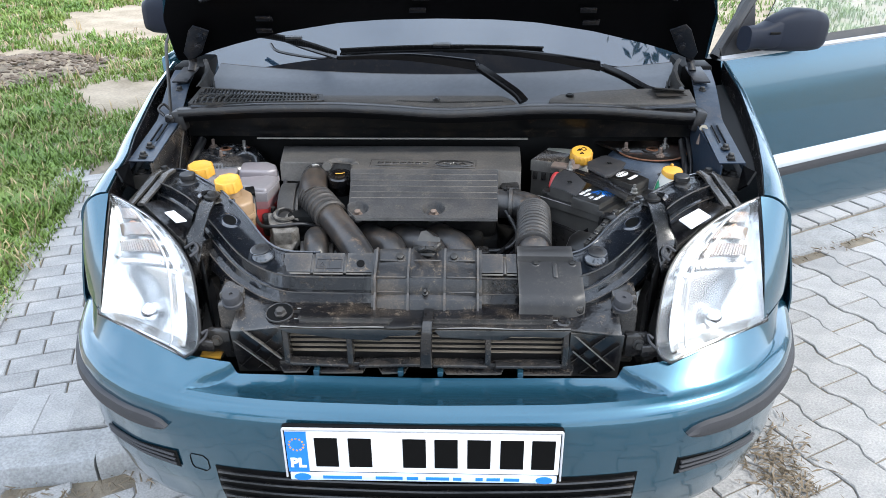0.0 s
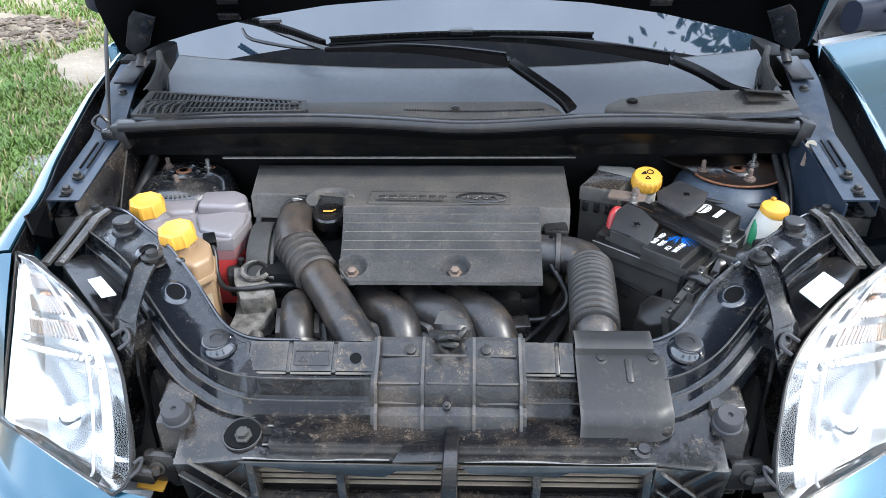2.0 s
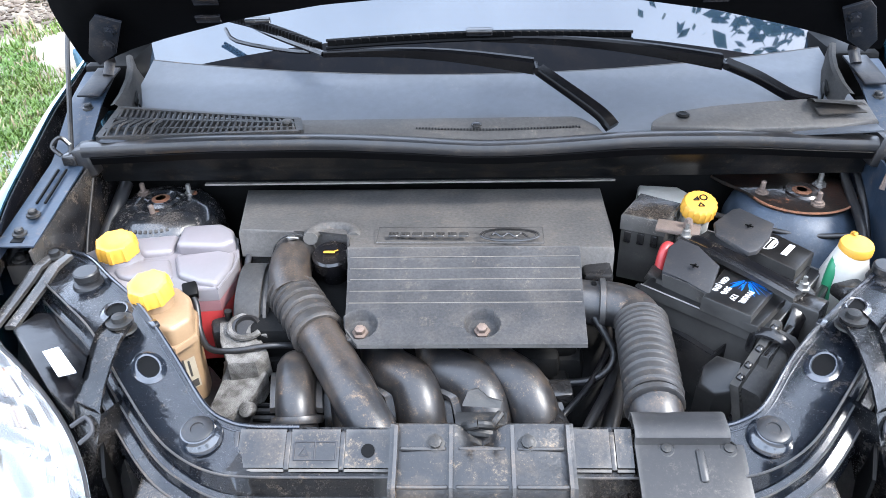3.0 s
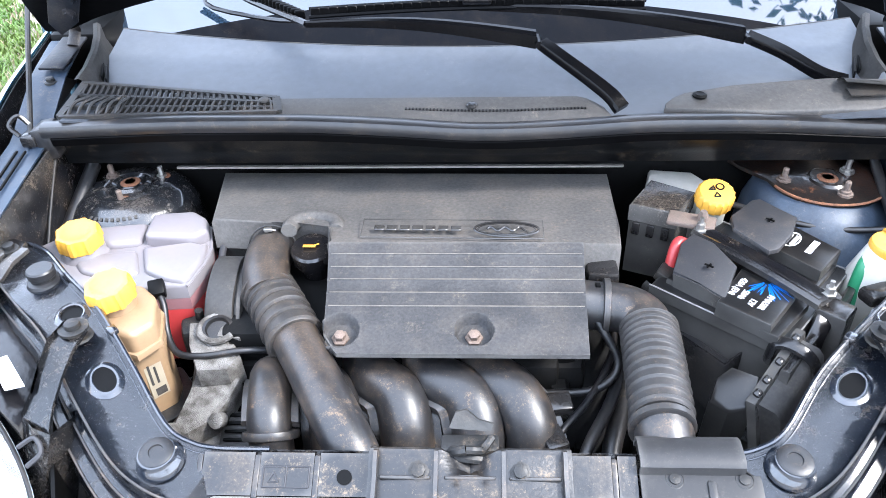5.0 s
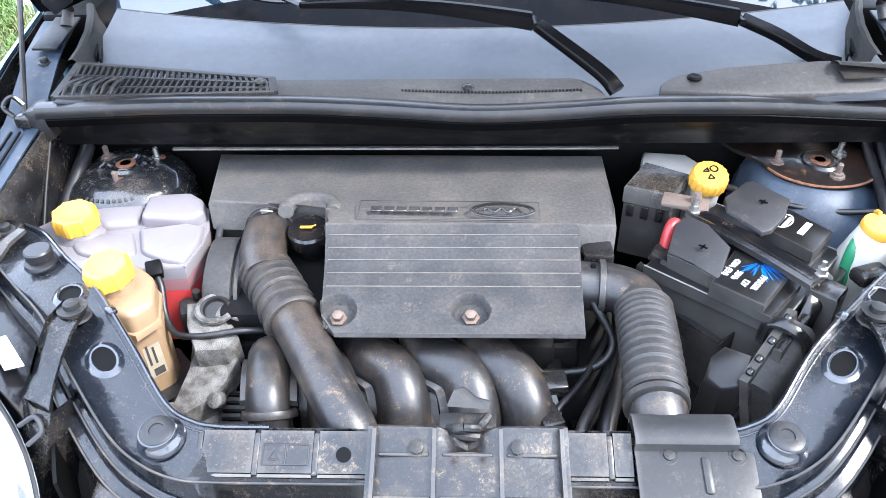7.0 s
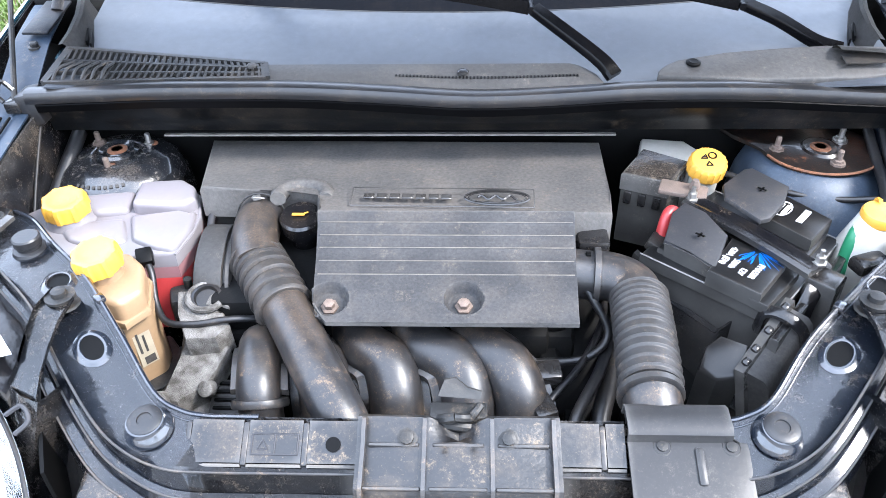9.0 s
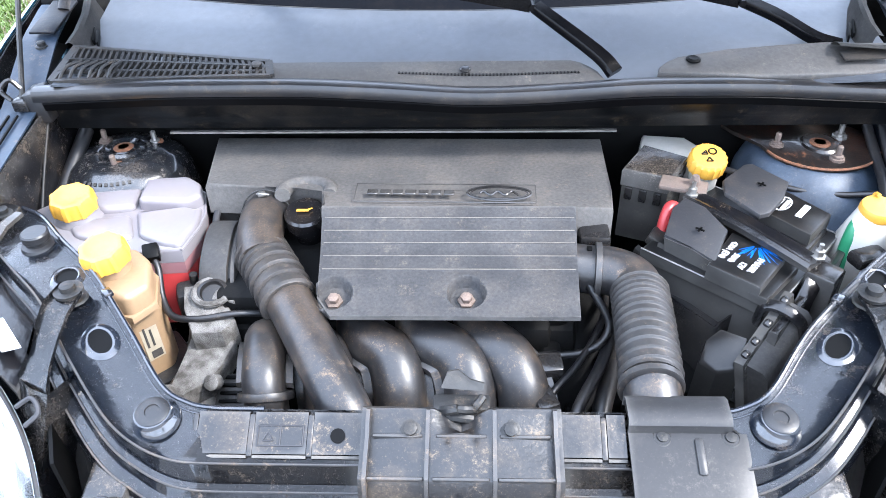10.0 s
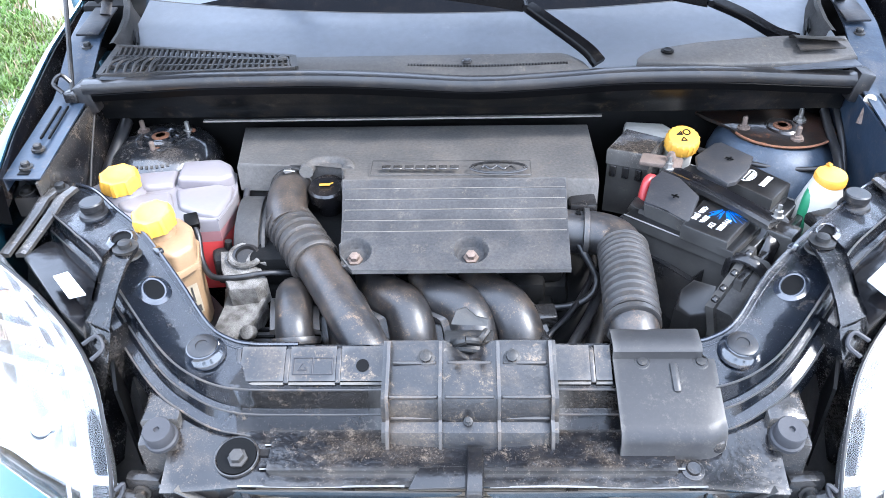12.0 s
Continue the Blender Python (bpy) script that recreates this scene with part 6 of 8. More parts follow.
for c in (V(0.338, 1.818, 0), V(0.470, 1.668, 0)):
    bm = bmesh.new()
    lathe(bm, c + V(0, 0, 0.780), [(0.010, 0), (0.010, 0.003), (0.0068, 0.004), (0.0068, 0.012), (0.0035, 0.013), (0.0035, 0.022)], (0, 0, 1), 6)
    part("nut", bm, steel, clamp)
    bm = bmesh.new()
    tube(bm, [c + V(0, 0, 0.78), c + V(0, 0, 0.60)], 0.003, 6, 1)
    part("clamp_rod", bm, steel, clamp)
term = thing("positive_terminal", bp(-0.02, -0.06, 0.70), "red insulated battery terminal and cable", "battery terminal")
bm = bmesh.new()
tube(bm, [(0.285, 1.765, 0.690), (0.288, 1.770, 0.73), (0.294, 1.782, 0.765), (0.303, 1.795, 0.775), (0.314, 1.80, 0.768)], 0.0085, 10, 5)
part("boot", bm, red_plastic, term, "red boot")
bm = bmesh.new()
tube(bm, [(0.275, 1.745, 0.62), (0.276, 1.745, 0.70), (0.275, 1.748, 0.725)], 0.012, 10, 3)
part("cable_end", bm, red_plastic, term)
bm = bmesh.new()
box(bm, (0.283, 1.758, 0.742), (0.03, 0.03, 0.016), (0, 20, -30), 0.003)
part("fuse_link", bm, bare_dark, term)
bm = bmesh.new()
box(bm, (0.330, 1.840, 0.782), (0.07, 0.035, 0.008), (0, 0, -20), 0.003)
lathe(bm, (0.345, 1.838, 0.785), [(0.008, 0), (0.008, 0.008), (0.005, 0.016)], (0, 0, 1), 6)
part("terminal_clamp", bm, rust, term, "rusty metal clamp")
tray = thing("battery_tray", bp(0.09, -0.03, 0.50), "black plastic battery tray walls round the battery", "battery tray")
bm = bmesh.new()
bbox(bm, -0.015, 0.215, -0.15, 0.11, 0.50, 0.58, 0.006)
part("tray_floor", bm, black_plastic, tray)
for dims in ((0.203, 0.215, -0.165, 0.06, 0.50, 0.742, 0.003), (0.196, 0.235, -0.05, -0.01, 0.60, 0.765, 0.006)):
    bm = bmesh.new()
    bbox(bm, *dims)
    part("tray_wall", bm, black_plastic, tray)
bm = bmesh.new()                                   # stepped front wall of the tray
rows = [V(0.262, 1.790, 0.705), V(0.290, 1.735, 0.702), V(0.296, 1.700, 0.690), V(0.346, 1.634, 0.690), V(0.352, 1.632, 0.698), V(0.372, 1.644, 0.706), V(0.378, 1.643, 0.700), V(0.410, 1.614, 0.702), V(0.416, 1.614, 0.712), V(0.446, 1.634, 0.745)]
loft(bm, [[p + V(0.003, 0.004, 0), p + V(-0.004, -0.004, 0), p + V(-0.006, -0.006, -0.004), p + V(-0.004, -0.004, -0.16), p + V(0.003, 0.004, -0.16)] for p in rows])
part("tray_wall", bm, black_plastic, tray, "stepped black tray wall")
bm = bmesh.new()                                   # upright post with a hooked top
loft(bm, [[p + V(-0.012, -0.004, 0), p + V(0.008, 0.008, 0), p + V(0.014, -0.002, -0.004), p + V(-0.004, -0.014, -0.004)] for p in (V(0.448, 1.632, 0.62), V(0.450, 1.634, 0.735), V(0.462, 1.648, 0.752), V(0.474, 1.668, 0.762), V(0.486, 1.690, 0.764))])
part("tray_post", bm, black_plastic, tray)
ecu = thing("control_box", (0.37, 1.57, 0.58), "black plastic control box with a dusty clipped lid", "control box")
bm = bmesh.new()
slab(bm, [V(0.304, 1.560, 0.694), V(0.316, 1.584, 0.712), V(0.336, 1.594, 0.722), V(0.366, 1.574, 0.724), V(0.352, 1.540, 0.702), V(0.322, 1.540, 0.694)], (0, -0.1, 1), 0.10, 0.006)
part("body", bm, batt_black, ecu, "black box body")
bm = bmesh.new()                                   # flange standing proud of the body
ra, rb = V(0.346, 1.538, 0.712), V(0.424, 1.622, 0.758)
up, deep = V(-0.3, 0.15, 1).normalized(), V(0.02, -0.012, -0.10)
loft(bm, [[p + V(-0.005, 0.004, 0), p + V(0.004, -0.004, 0.001), p + V(0.004, -0.004, 0) + deep, p + V(-0.005, 0.004, 0) + deep] for p in (ra, rb)])
part("lid_flange", bm, black_plastic, ecu, "dusty flange of the lid")
bm = bmesh.new()
loft(bm, [[p + V(0.006, -0.004, -0.006), p + V(0.024, -0.016, -0.010), p + V(0.030, -0.020, -0.018), p + V(0.030, -0.020, -0.018) + deep * 0.85, p + V(0.006, -0.004, -0.006) + deep * 0.9] for p in (ra.lerp(rb, 0.06), ra.lerp(rb, 0.94))])
lid_ob = part("lid", bm, lip_plastic, ecu, "dusty grey lid")
bm = bmesh.new()
loft(bm, [[p + V(0.0305, -0.0205, -0.022) + deep * k0 for p in (ra.lerp(rb, 0.18), ra.lerp(rb, 0.52))] + [p + V(0.0315, -0.0215, -0.022) + deep * k0 for p in (ra.lerp(rb, 0.52), ra.lerp(rb, 0.18))] for k0 in (0.25, 0.42)])
part("plain_bar", bm, worn_lit_edge, lid_ob)
for k in (0.12, 0.30, 0.55, 0.88):                 # clips along the flange
    bm = bmesh.new()
    p = ra.lerp(rb, k)
    box(bm, p + V(0.001, 0, 0.001), (0.012, 0.010, 0.007), (20, -15, 45), 0.003)
    part("clip", bm, black_plastic, ecu)
bm = bmesh.new()                                   # strap over the lid
tube(bm, [ra.lerp(rb, 0.72) + o for o in (V(-0.016, 0.012, -0.03), V(-0.012, 0.010, 0.002), V(0.006, -0.002, 0.008), V(0.028, -0.016, -0.004), V(0.036, -0.022, -0.03))], 0.009, 8, 4, squash=0.5)
part("strap", bm, black_plastic, ecu)

# ---- fuse box, brake fluid, washer neck ----
fuse = thing("fuse_box", (0.295, 1.925, 0.62), "dusty black plastic fuse box with a lid", "fuse box")
fb = [V(0.246, 1.890, 0.782), V(0.315, 1.858, 0.784), V(0.352, 1.912, 0.790), V(0.290, 1.955, 0.788)]
bm = bmesh.new()
slab(bm, fb, (0, 0, 1), 0.03, 0.004)
part("lid", bm, dusty_plastic, fuse, "dusty lid")
c = sum(fb, V(0, 0, 0)) / 4
bm = bmesh.new()
slab(bm, [c + (p - c) * 0.95 - V(0, 0, 0.03) for p in fb], (0, 0, 1), 0.10, 0.003)
for k in (0.2, 0.5, 0.8):
    box(bm, fb[0].lerp(fb[1], k) - V(0.002, 0.004, 0.04), (0.012, 0.006, 0.022), (0, 0, -25), 0.002)
part("body", bm, black_plastic, fuse)
brake = thing("brake_fluid_reservoir", (0.36, 1.95, 0.66), "white brake fluid reservoir with a yellow printed cap", "fluid reservoir")
bm = bmesh.new()
rounded(bm, [(0.285, 1.965), (0.36, 1.925), (0.40, 1.915), (0.405, 1.95), (0.37, 2.01), (0.30, 2.02)], 0.68, 0.772, 0.01)
part("shell", bm, white_tank, brake, "white shell")
bm = bmesh.new()
lathe(bm, (0.376, 1.904, 0.72), [(0.022, 0), (0.022, 0.058), (0.026, 0.06)], (0, -0.15, 1), 24)
part("neck", bm, white_tank, brake)
bm = bmesh.new()
lathe(bm, (0.376, 1.897, 0.780), [(0.027, 0), (0.0285, 0.002), (0.028, 0.022), (0.025, 0.026), (0.012, 0.027)], (0.0, -0.32, 1), 72, 18, 0.05, (1, 2))
capb = part("cap", bm, yellow, brake, "yellow ribbed cap")
cm = basis(V(0.376, 1.897, 0.780) + V(0, -0.32, 1).normalized() * 0.0272, (1, 0, 0), (0, -0.32, 1))
bm = bmesh.new()
tube(bm, [cm @ V(0.006 + 0.006 * math.cos(a), 0.008 + 0.006 * math.sin(a), 0) for a in span(0, 6.283, 13)], 0.0014, 4, 1)
for a, b in (((-0.012, 0.002), (-0.004, 0.010)), ((-0.004, 0.010), (-0.002, 0.002)), ((-0.002, 0.002), (-0.012, 0.002)), ((-0.006, -0.012), (0.004, -0.012)), ((0.004, -0.012), (-0.001, -0.004)), ((-0.001, -0.004), (-0.006, -0.012)), ((-0.010, 0.005), (-0.004, 0.005))):
    tube(bm, [cm @ V(*a, 0), cm @ V(*b, 0)], 0.0013, 4, 1)
part("warning_print", bm, ink, capb, "black warning marks")
wash = thing("washer_filler_neck", (0.575, 1.75, 0.55), "cream white washer filler neck with yellow cap and green sticker", "filler neck")
bm = bmesh.new()
tube(bm, [(0.572, 1.748, 0.800), (0.570, 1.748, 0.765), (0.574, 1.752, 0.72), (0.592, 1.762, 0.64), (0.605, 1.765, 0.52)], lambda k: 0.0225 + 0.050 * k ** 1.2, 24, 5)
part("neck", bm, white_tank, wash, "cream white plastic neck")
bm = bmesh.new()
lathe(bm, (0.574, 1.748, 0.793), [(0.023, 0), (0.0250, 0.002), (0.0250, 0.012), (0.023, 0.016), (0.012, 0.018)], (0.0, -0.1, 1), 36)
part("cap", bm, yellow, wash, "yellow cap")
bm = bmesh.new()
tube(bm, [(0.575, 1.770, 0.80), (0.577, 1.772, 0.812), (0.577, 1.762, 0.816)], 0.003, 6, 3)
part("cap_tab", bm, yellow, wash)
bm = bmesh.new()
tube(bm, [(0.552, 1.744, 0.784), (0.544, 1.738, 0.768), (0.538, 1.732, 0.735), (0.535, 1.722, 0.69)], lambda k: 0.011 - 0.003 * k, 10, 4, squash=0.5)
part("green_sticker", bm, green_fluid, wash, "green sticker")
bm = bmesh.new()
box(bm, (0.556, 1.700, 0.755), (0.05, 0.03, 0.02), (0, 0, 20), 0.006)
part("mount_clip", bm, black_plastic, wash)
hose("wiring_loom", [(0.42, 1.93, 0.755), (0.50, 1.875, 0.755), (0.57, 1.86, 0.752), (0.64, 1.85, 0.76)], 0.005, rubber, "black wire across the strut tower", "wiring")
hose("wiring_loom", [(0.655, 1.99, 0.80), (0.645, 1.92, 0.785), (0.635, 1.85, 0.77), (0.62, 1.79, 0.74)], 0.008, rubber, "black wiring along the inner wing", "wiring")
hose("wiring_loom", [(0.665, 1.97, 0.815), (0.66, 1.90, 0.775), (0.65, 1.84, 0.73)], 0.006, rubber, "black wiring along the inner wing", "wiring")
hose("wiring_loom", [(-0.645, 1.99, 0.80), (-0.655, 1.90, 0.755), (-0.66, 1.82, 0.72), (-0.655, 1.78, 0.66)], 0.012, rubber, "thick black pipe along the inner wing", "wiring")
hose("release_cable", [(-0.672, 1.945, 0.855), (-0.664, 1.86, 0.79), (-0.655, 1.79, 0.735)], 0.0025, bare_dark, "thin cable down the inner wing", "cable")
tagn = thing("hanging_tag", (0.675, 1.895, 0.83), "small pale tag hanging on the wing rail", "tag")
bm = bmesh.new()
lathe(bm, (0.682, 1.900, 0.862), [(0.010, 0), (0.010, 0.003)], (-0.5, -0.6, 0.5), 16)
part("disc", bm, straw_label, tagn)
bm = bmesh.new()
tube(bm, [(0.680, 1.897, 0.858), (0.668, 1.885, 0.825)], 0.006, 8, 2)
tube(bm, [(0.684, 1.893, 0.855), (0.680, 1.875, 0.82)], 0.005, 8, 2)
part("tail", bm, rust, tagn)

# ---- radiator support ----
support = thing("radiator_support", (0, 1.40, 0.54), "dusty black plastic radiator support beam with ribs", "radiator support")
ST = [((0.668, 1.768, 0.797), (0.672, 1.700, 0.792)), ((0.600, 1.722, 0.810), (0.635, 1.655, 0.803)), ((0.540, 1.660, 0.814), (0.585, 1.605, 0.808)),
      ((0.475, 1.600, 0.806), (0.528, 1.553, 0.800)), ((0.405, 1.518, 0.785), (0.462, 1.472, 0.782)), ((0.350, 1.452, 0.759), (0.402, 1.407, 0.757)),
      ((0.318, 1.439, 0.743), (0.362, 1.382, 0.738)), ((0.290, 1.437, 0.737), (0.322, 1.374, 0.722)), ((0.262, 1.437, 0.736), (0.282, 1.380, 0.709)),
      ((0.200, 1.437, 0.736), (0.205, 1.382, 0.706)), ((0.106, 1.437, 0.736), (0.106, 1.382, 0.706))]
ST_RIGHT = [((0.673, 1.757, 0.797), ST[0][1]), ((0.611, 1.708, 0.810), ST[1][1]), ((0.550, 1.649, 0.814), ST[2][1]), ((0.484, 1.591, 0.806), ST[3][1])] + ST[4:]


def beam_rows(stations):
    """Cross-sections of one arm from its far end to the middle panel."""
    inner = smooth_path([a for a, b in stations], 5)
    fold = smooth_path([b for a, b in stations], 5)
    rows = []
    for i, (a, f) in enumerate(zip(inner, fold)):
        t = fold[min(i + 1, len(fold) - 1)] - fold[max(i - 1, 0)]
        o = V(-t.y, t.x, 0).normalized()
        o = -o if o.y > 0 else o
        k = min(1.0, max(0.0, (0.36 - f.x) / 0.06))      # 0 on the arms, 1 on the straight
        rows.append([a - o * 0.003 - V(0, 0, 0.030), a - o * 0.003 - V(0, 0, 0.004), a, a.lerp(f, 0.10) - V(0, 0, 0.0035), a.lerp(f, 0.9) - V(0, 0, 0.0035 * (1 - k)), f,
                     f + o * (0.003 + 0.006 * k) - V(0, 0, 0.024), f + o * (0.010 + 0.008 * k) - V(0, 0, 0.027), f + o * (0.014 + 0.012 * k) - V(0, 0, 0.040), f + o * (0.026 + 0.012 * k) - V(0, 0, 0.046), f + o * (0.030 + 0.012 * k) - V(0, 0, 0.075)])
    return rows


BEAMS = {1: beam_rows(ST_RIGHT), -1: beam_rows(ST)}
bm = bmesh.new()
loft(bm, BEAMS[1], closed=False)
bmesh.ops.solidify(bm, geom=bm.faces[:], thickness=0.003)
right_beam = part("beam_arm", bm, beam_black, support, "glossy dusty beam arm")
bm = bmesh.new()
loft(bm, BEAMS[-1], closed=False)
bmesh.ops.solidify(bm, geom=bm.faces[:], thickness=0.003)
mirror(bm)
left_beam = part("beam_arm", bm, beam_black, support, "glossy dusty beam arm")
for beam in (right_beam, left_beam):               # the straight part is dull with dust
    beam.data.materials.append(dusty_plastic)
    for q in beam.data.polygons:
        if abs(q.center.x) < 0.30:
            q.material_index = 1
for beam, sx in ((right_beam, 1), (left_beam, -1)):  # turned-up rims, a seam line and its notch
    for k, off, rr in ((2, 0.0012, 0.0030), (3, 0.0006, 0.0013)):
        bm = bmesh.new()
        tube(bm, [V(row[k].x * sx, row[k].y, row[k].z + off) for row in BEAMS[sx][2:44]], rr, 8, 1)
        part("rim_bead", bm, beam_black, beam)
    p = BEAMS[sx][17][2]
    bm = bmesh.new()
    box(bm, (p.x * sx, p.y, p.z + 0.001), (0.016, 0.012, 0.008), (0, 0, 45 * sx), 0.003)
    part("rim_notch", bm, beam_black, beam)
for beam, sx in ((right_beam, 1), (left_beam, -1)):  # lighter beads that stand in for highlight lines along the folds
    for k, rr in ((5, 0.0016), (7, 0.0014), (9, 0.0014)):
        bm = bmesh.new()
        tube(bm, [V(row[k].x * sx, row[k].y, row[k].z + 0.0008) for row in BEAMS[sx][4:]], rr, 6, 1)
        part("ridge_highlight", bm, pipe_plastic, beam)
bm = bmesh.new()                                   # middle, standing further forward
MID = [(1.432, 0.722), (1.430, 0.746), (1.424, 0.751), (1.412, 0.747), (1.400, 0.738), (1.374, 0.730), (1.352, 0.722), (1.347, 0.712), (1.343, 0.690), (1.330, 0.684), (1.322, 0.668), (1.318, 0.650), (1.318, 0.62)]


def mid_pt(x, k):
    y, z = MID[k]
    notch = 0.022 * max(0.0, 1 - abs(x) / 0.033) if k in (1, 2, 3) else 0.0
    return V(x, y + 0.004 * (abs(x) / 0.1) ** 2, z - 0.004 * (abs(x) / 0.1) ** 2 - notch)


sheet(bm, mid_pt, span(-0.112, 0.112, 29), list(range(len(MID))), thick=0.003)
middle = part("middle_panel", bm, heavy_dust, support, "dusty stepped middle panel")
for x in (-0.104, -0.037, 0.037, 0.104):
    bm = bmesh.new()
    loft(bm, [[V(x - 0.0022, y - 0.004, z + 0.007), V(x + 0.0022, y - 0.004, z + 0.007), V(x + 0.0022, y + 0.004, z - 0.002), V(x - 0.0022, y + 0.004, z - 0.002)] for y, z in MID[1:]])
    part("rib", bm, pipe_plastic, middle)
for x in (-0.071, 0.0, 0.071):                     # cross ribs and clean dark pockets in the bays
    for y, z, w, h in ((1.352, 0.7245, 0.062, 0.006), (1.398, 0.7395, 0.056, 0.004), (1.344, 0.6955, 0.060, 0.004)):
        bm = bmesh.new()
        box(bm, (x, y, z), (w, 0.004, h), (15, 0, 0), 0.001, 1)
        part("cross_rib", bm, pipe_plastic, middle)
for x in (-0.056, 0.055):
    bm = bmesh.new()
    lathe(bm, (x, 1.405, 0.742), [(0.012, 0), (0.012, 0.002), (0.0075, 0.003), (0.0075, 0.009), (0.005, 0.010)], (0, -0.5, 0.85), 8)
    part("bolt", bm, bare_dark, middle)
bm = bmesh.new()
lathe(bm, (-0.002, 1.343, 0.690), [(0.009, 0), (0.009, 0.002), (0.006, 0.003), (0.006, 0.010), (0.003, 0.011), (0.003, 0.022)], (0, -0.6, 0.8), 8)
part("stop_bolt", bm, bare_dark, middle, "steel bonnet stop bolt")
for sgn, beam in ((1, right_beam), (-1, left_beam)):
    for x in ((0.160,) if sgn > 0 else (0.306, 0.240, 0.172)):   # upright ridges of the straight part
        bm = bmesh.new()
        box(bm, (sgn * x, 1.409, 0.7240), (0.007, 0.048, 0.006), (28, 0, 0), 0.002)
        part("ridge", bm, heavy_dust, beam)
    bm = bmesh.new()                               # rubber mount
    lathe(bm, (sgn * 0.350, 1.418, 0.738), [(0.029, 0), (0.027, 0.007), (0.023, 0.010), (0.021, 0.016), (0.013, 0.017), (0.012, 0.012), (0.004, 0.012)], (0, -0.15, 1), 28)
    mount_ob = part("rubber_mount", bm, beam_black, beam, "glossy round rubber mount")
    bm = bmesh.new()
    lathe(bm, (sgn * 0.350, 1.4165, 0.7535), [(0.0195, -0.004), (0.0195, 0.0015), (0.017, 0.003), (0.0085, 0.003), (0.008, 0.0015), (0.002, 0.0015)], (0, -0.15, 1), 24)
    part("rubber_pad", bm, rubber, mount_ob)
    for x, y, ru, rv, lift in ((0.434, 1.500, 0.0125, 0.0195, 0.0026), (0.508, 1.594, 0.0135, 0.0140, 0.0040)):
        BEAM = BEAMS[sgn]
        ru = ru * 0.8 if sgn > 0 and x > 0.5 else ru
        row = min(range(1, len(BEAM) - 1), key=lambda q: (BEAM[q][3].lerp(BEAM[q][4], 0.5).xy - V(x, y).xy).length)
        e1 = (BEAM[row][4] - BEAM[row][3]).normalized()
        e2 = (BEAM[row + 1][4] - BEAM[row - 1][4]).normalized()
        n0 = e1.cross(e2).normalized()
        n0 = -n0 if n0.z < 0 else n0
        p0 = BEAM[row][3]
        c0 = V(x, y, p0.z - (n0.x * (x - p0.x) + n0.y * (y - p0.y)) / n0.z)
        flip = lambda p: V(p.x * sgn, p.y, p.z)
        bm = bmesh.new()
        loft(bm, [[flip(c0 + e1 * (ru + w) * math.cos(q) + e2 * (rv + w) * math.sin(q) + n0 * h) for q in span(0, 2 * math.pi, 33)[:-1]] for w, h in ((0.009, 0.0), (0.005, lift * 0.7), (0.002, lift), (0.0, lift * 0.8), (0.0, 0.0006))], caps=False)
        rim_ob = part("hole_rim", bm, beam_black, beam)
        # flush black face stands in for the shade inside the hole
        bm = bmesh.new()
        bm.faces.new([bm.verts.new(flip(c0 + e1 * ru * math.cos(q) + e2 * rv * math.sin(q) + n0 * 0.0008)) for q in span(0, 2 * math.pi, 33)[:-1]])
        part("hole_shade", bm, ink, rim_ob)
    bm = bmesh.new()                               # rubber plug
    lathe(bm, (sgn * 0.572, 1.656, 0.806), [(0.023, 0), (0.021, 0.005), (0.016, 0.007), (0.016, 0.011), (0.018, 0.013), (0.018, 0.022), (0.016, 0.024)], (0, 0, 1), 24)
    part("rubber_plug", bm, rubber, beam, "black rubber plug")
    bm = bmesh.new()
    lathe(bm, (sgn * 0.482, 1.553, 0.803), [(0.018, 0), (0.017, 0.003), (0.010, 0.004), (0.010, 0.010), (0.005, 0.011)], (0, 0, 1), 12)
    part("bolt", bm, bare_dark, beam)
for sgn, beam, bays in ((-1, left_beam, ((0.110, 0.1685), (0.1755, 0.2365), (0.2435, 0.302))), (1, right_beam, ((0.110, 0.1565), (0.1635, 0.184)))):
    for x0, x1 in bays:                            # dusty pocket floors between the ridges
        bm = bmesh.new()
        sheet(bm, lambda x, v: V(sgn * x, 1.431 - 0.042 * v, 0.7385 - 0.0222 * v), span(x0, x1, 7), span(0, 1, 7), thick=0.001)
        part("bay_floor", bm, heavy_dust, beam)
        bm = bmesh.new()                           # raised rim in front of the pocket
        tube(bm, [V(sgn * x0, 1.388, 0.7125), V(sgn * x1, 1.388, 0.7125)], 0.0020, 6, 1)
        part("bay_rim", bm, cover_plastic, beam)
bm = bmesh.new()                                   # moulded field with a triangle
for a, b in (((-0.232, 1.417), (-0.180, 1.417)), ((-0.180, 1.417), (-0.180, 1.397)), ((-0.180, 1.397), (-0.232, 1.397)), ((-0.232, 1.397), (-0.232, 1.417)), ((-0.206, 1.417), (-0.206, 1.397)), ((-0.226, 1.402), (-0.214, 1.402)), ((-0.214, 1.402), (-0.220, 1.411)), ((-0.220, 1.411), (-0.226, 1.402))):
    tube(bm, [V(a[0], a[1], 0.7273 + (a[1] - 1.409) * 0.53), V(b[0], b[1], 0.7273 + (b[1] - 1.409) * 0.53)], 0.0010, 5, 1)
part("moulded_sign", bm, trim_grey, left_beam, "moulded warning field")
# black disc on the uncut beam, painted as a hole's shade
bm = bmesh.new()
lathe(bm, (-0.140, 1.408, 0.7250), [(0.0085, 0), (0.0085, 0.003)], (0, -0.5, 0.87), 16)
part("hole_shade", bm, ink, left_beam)

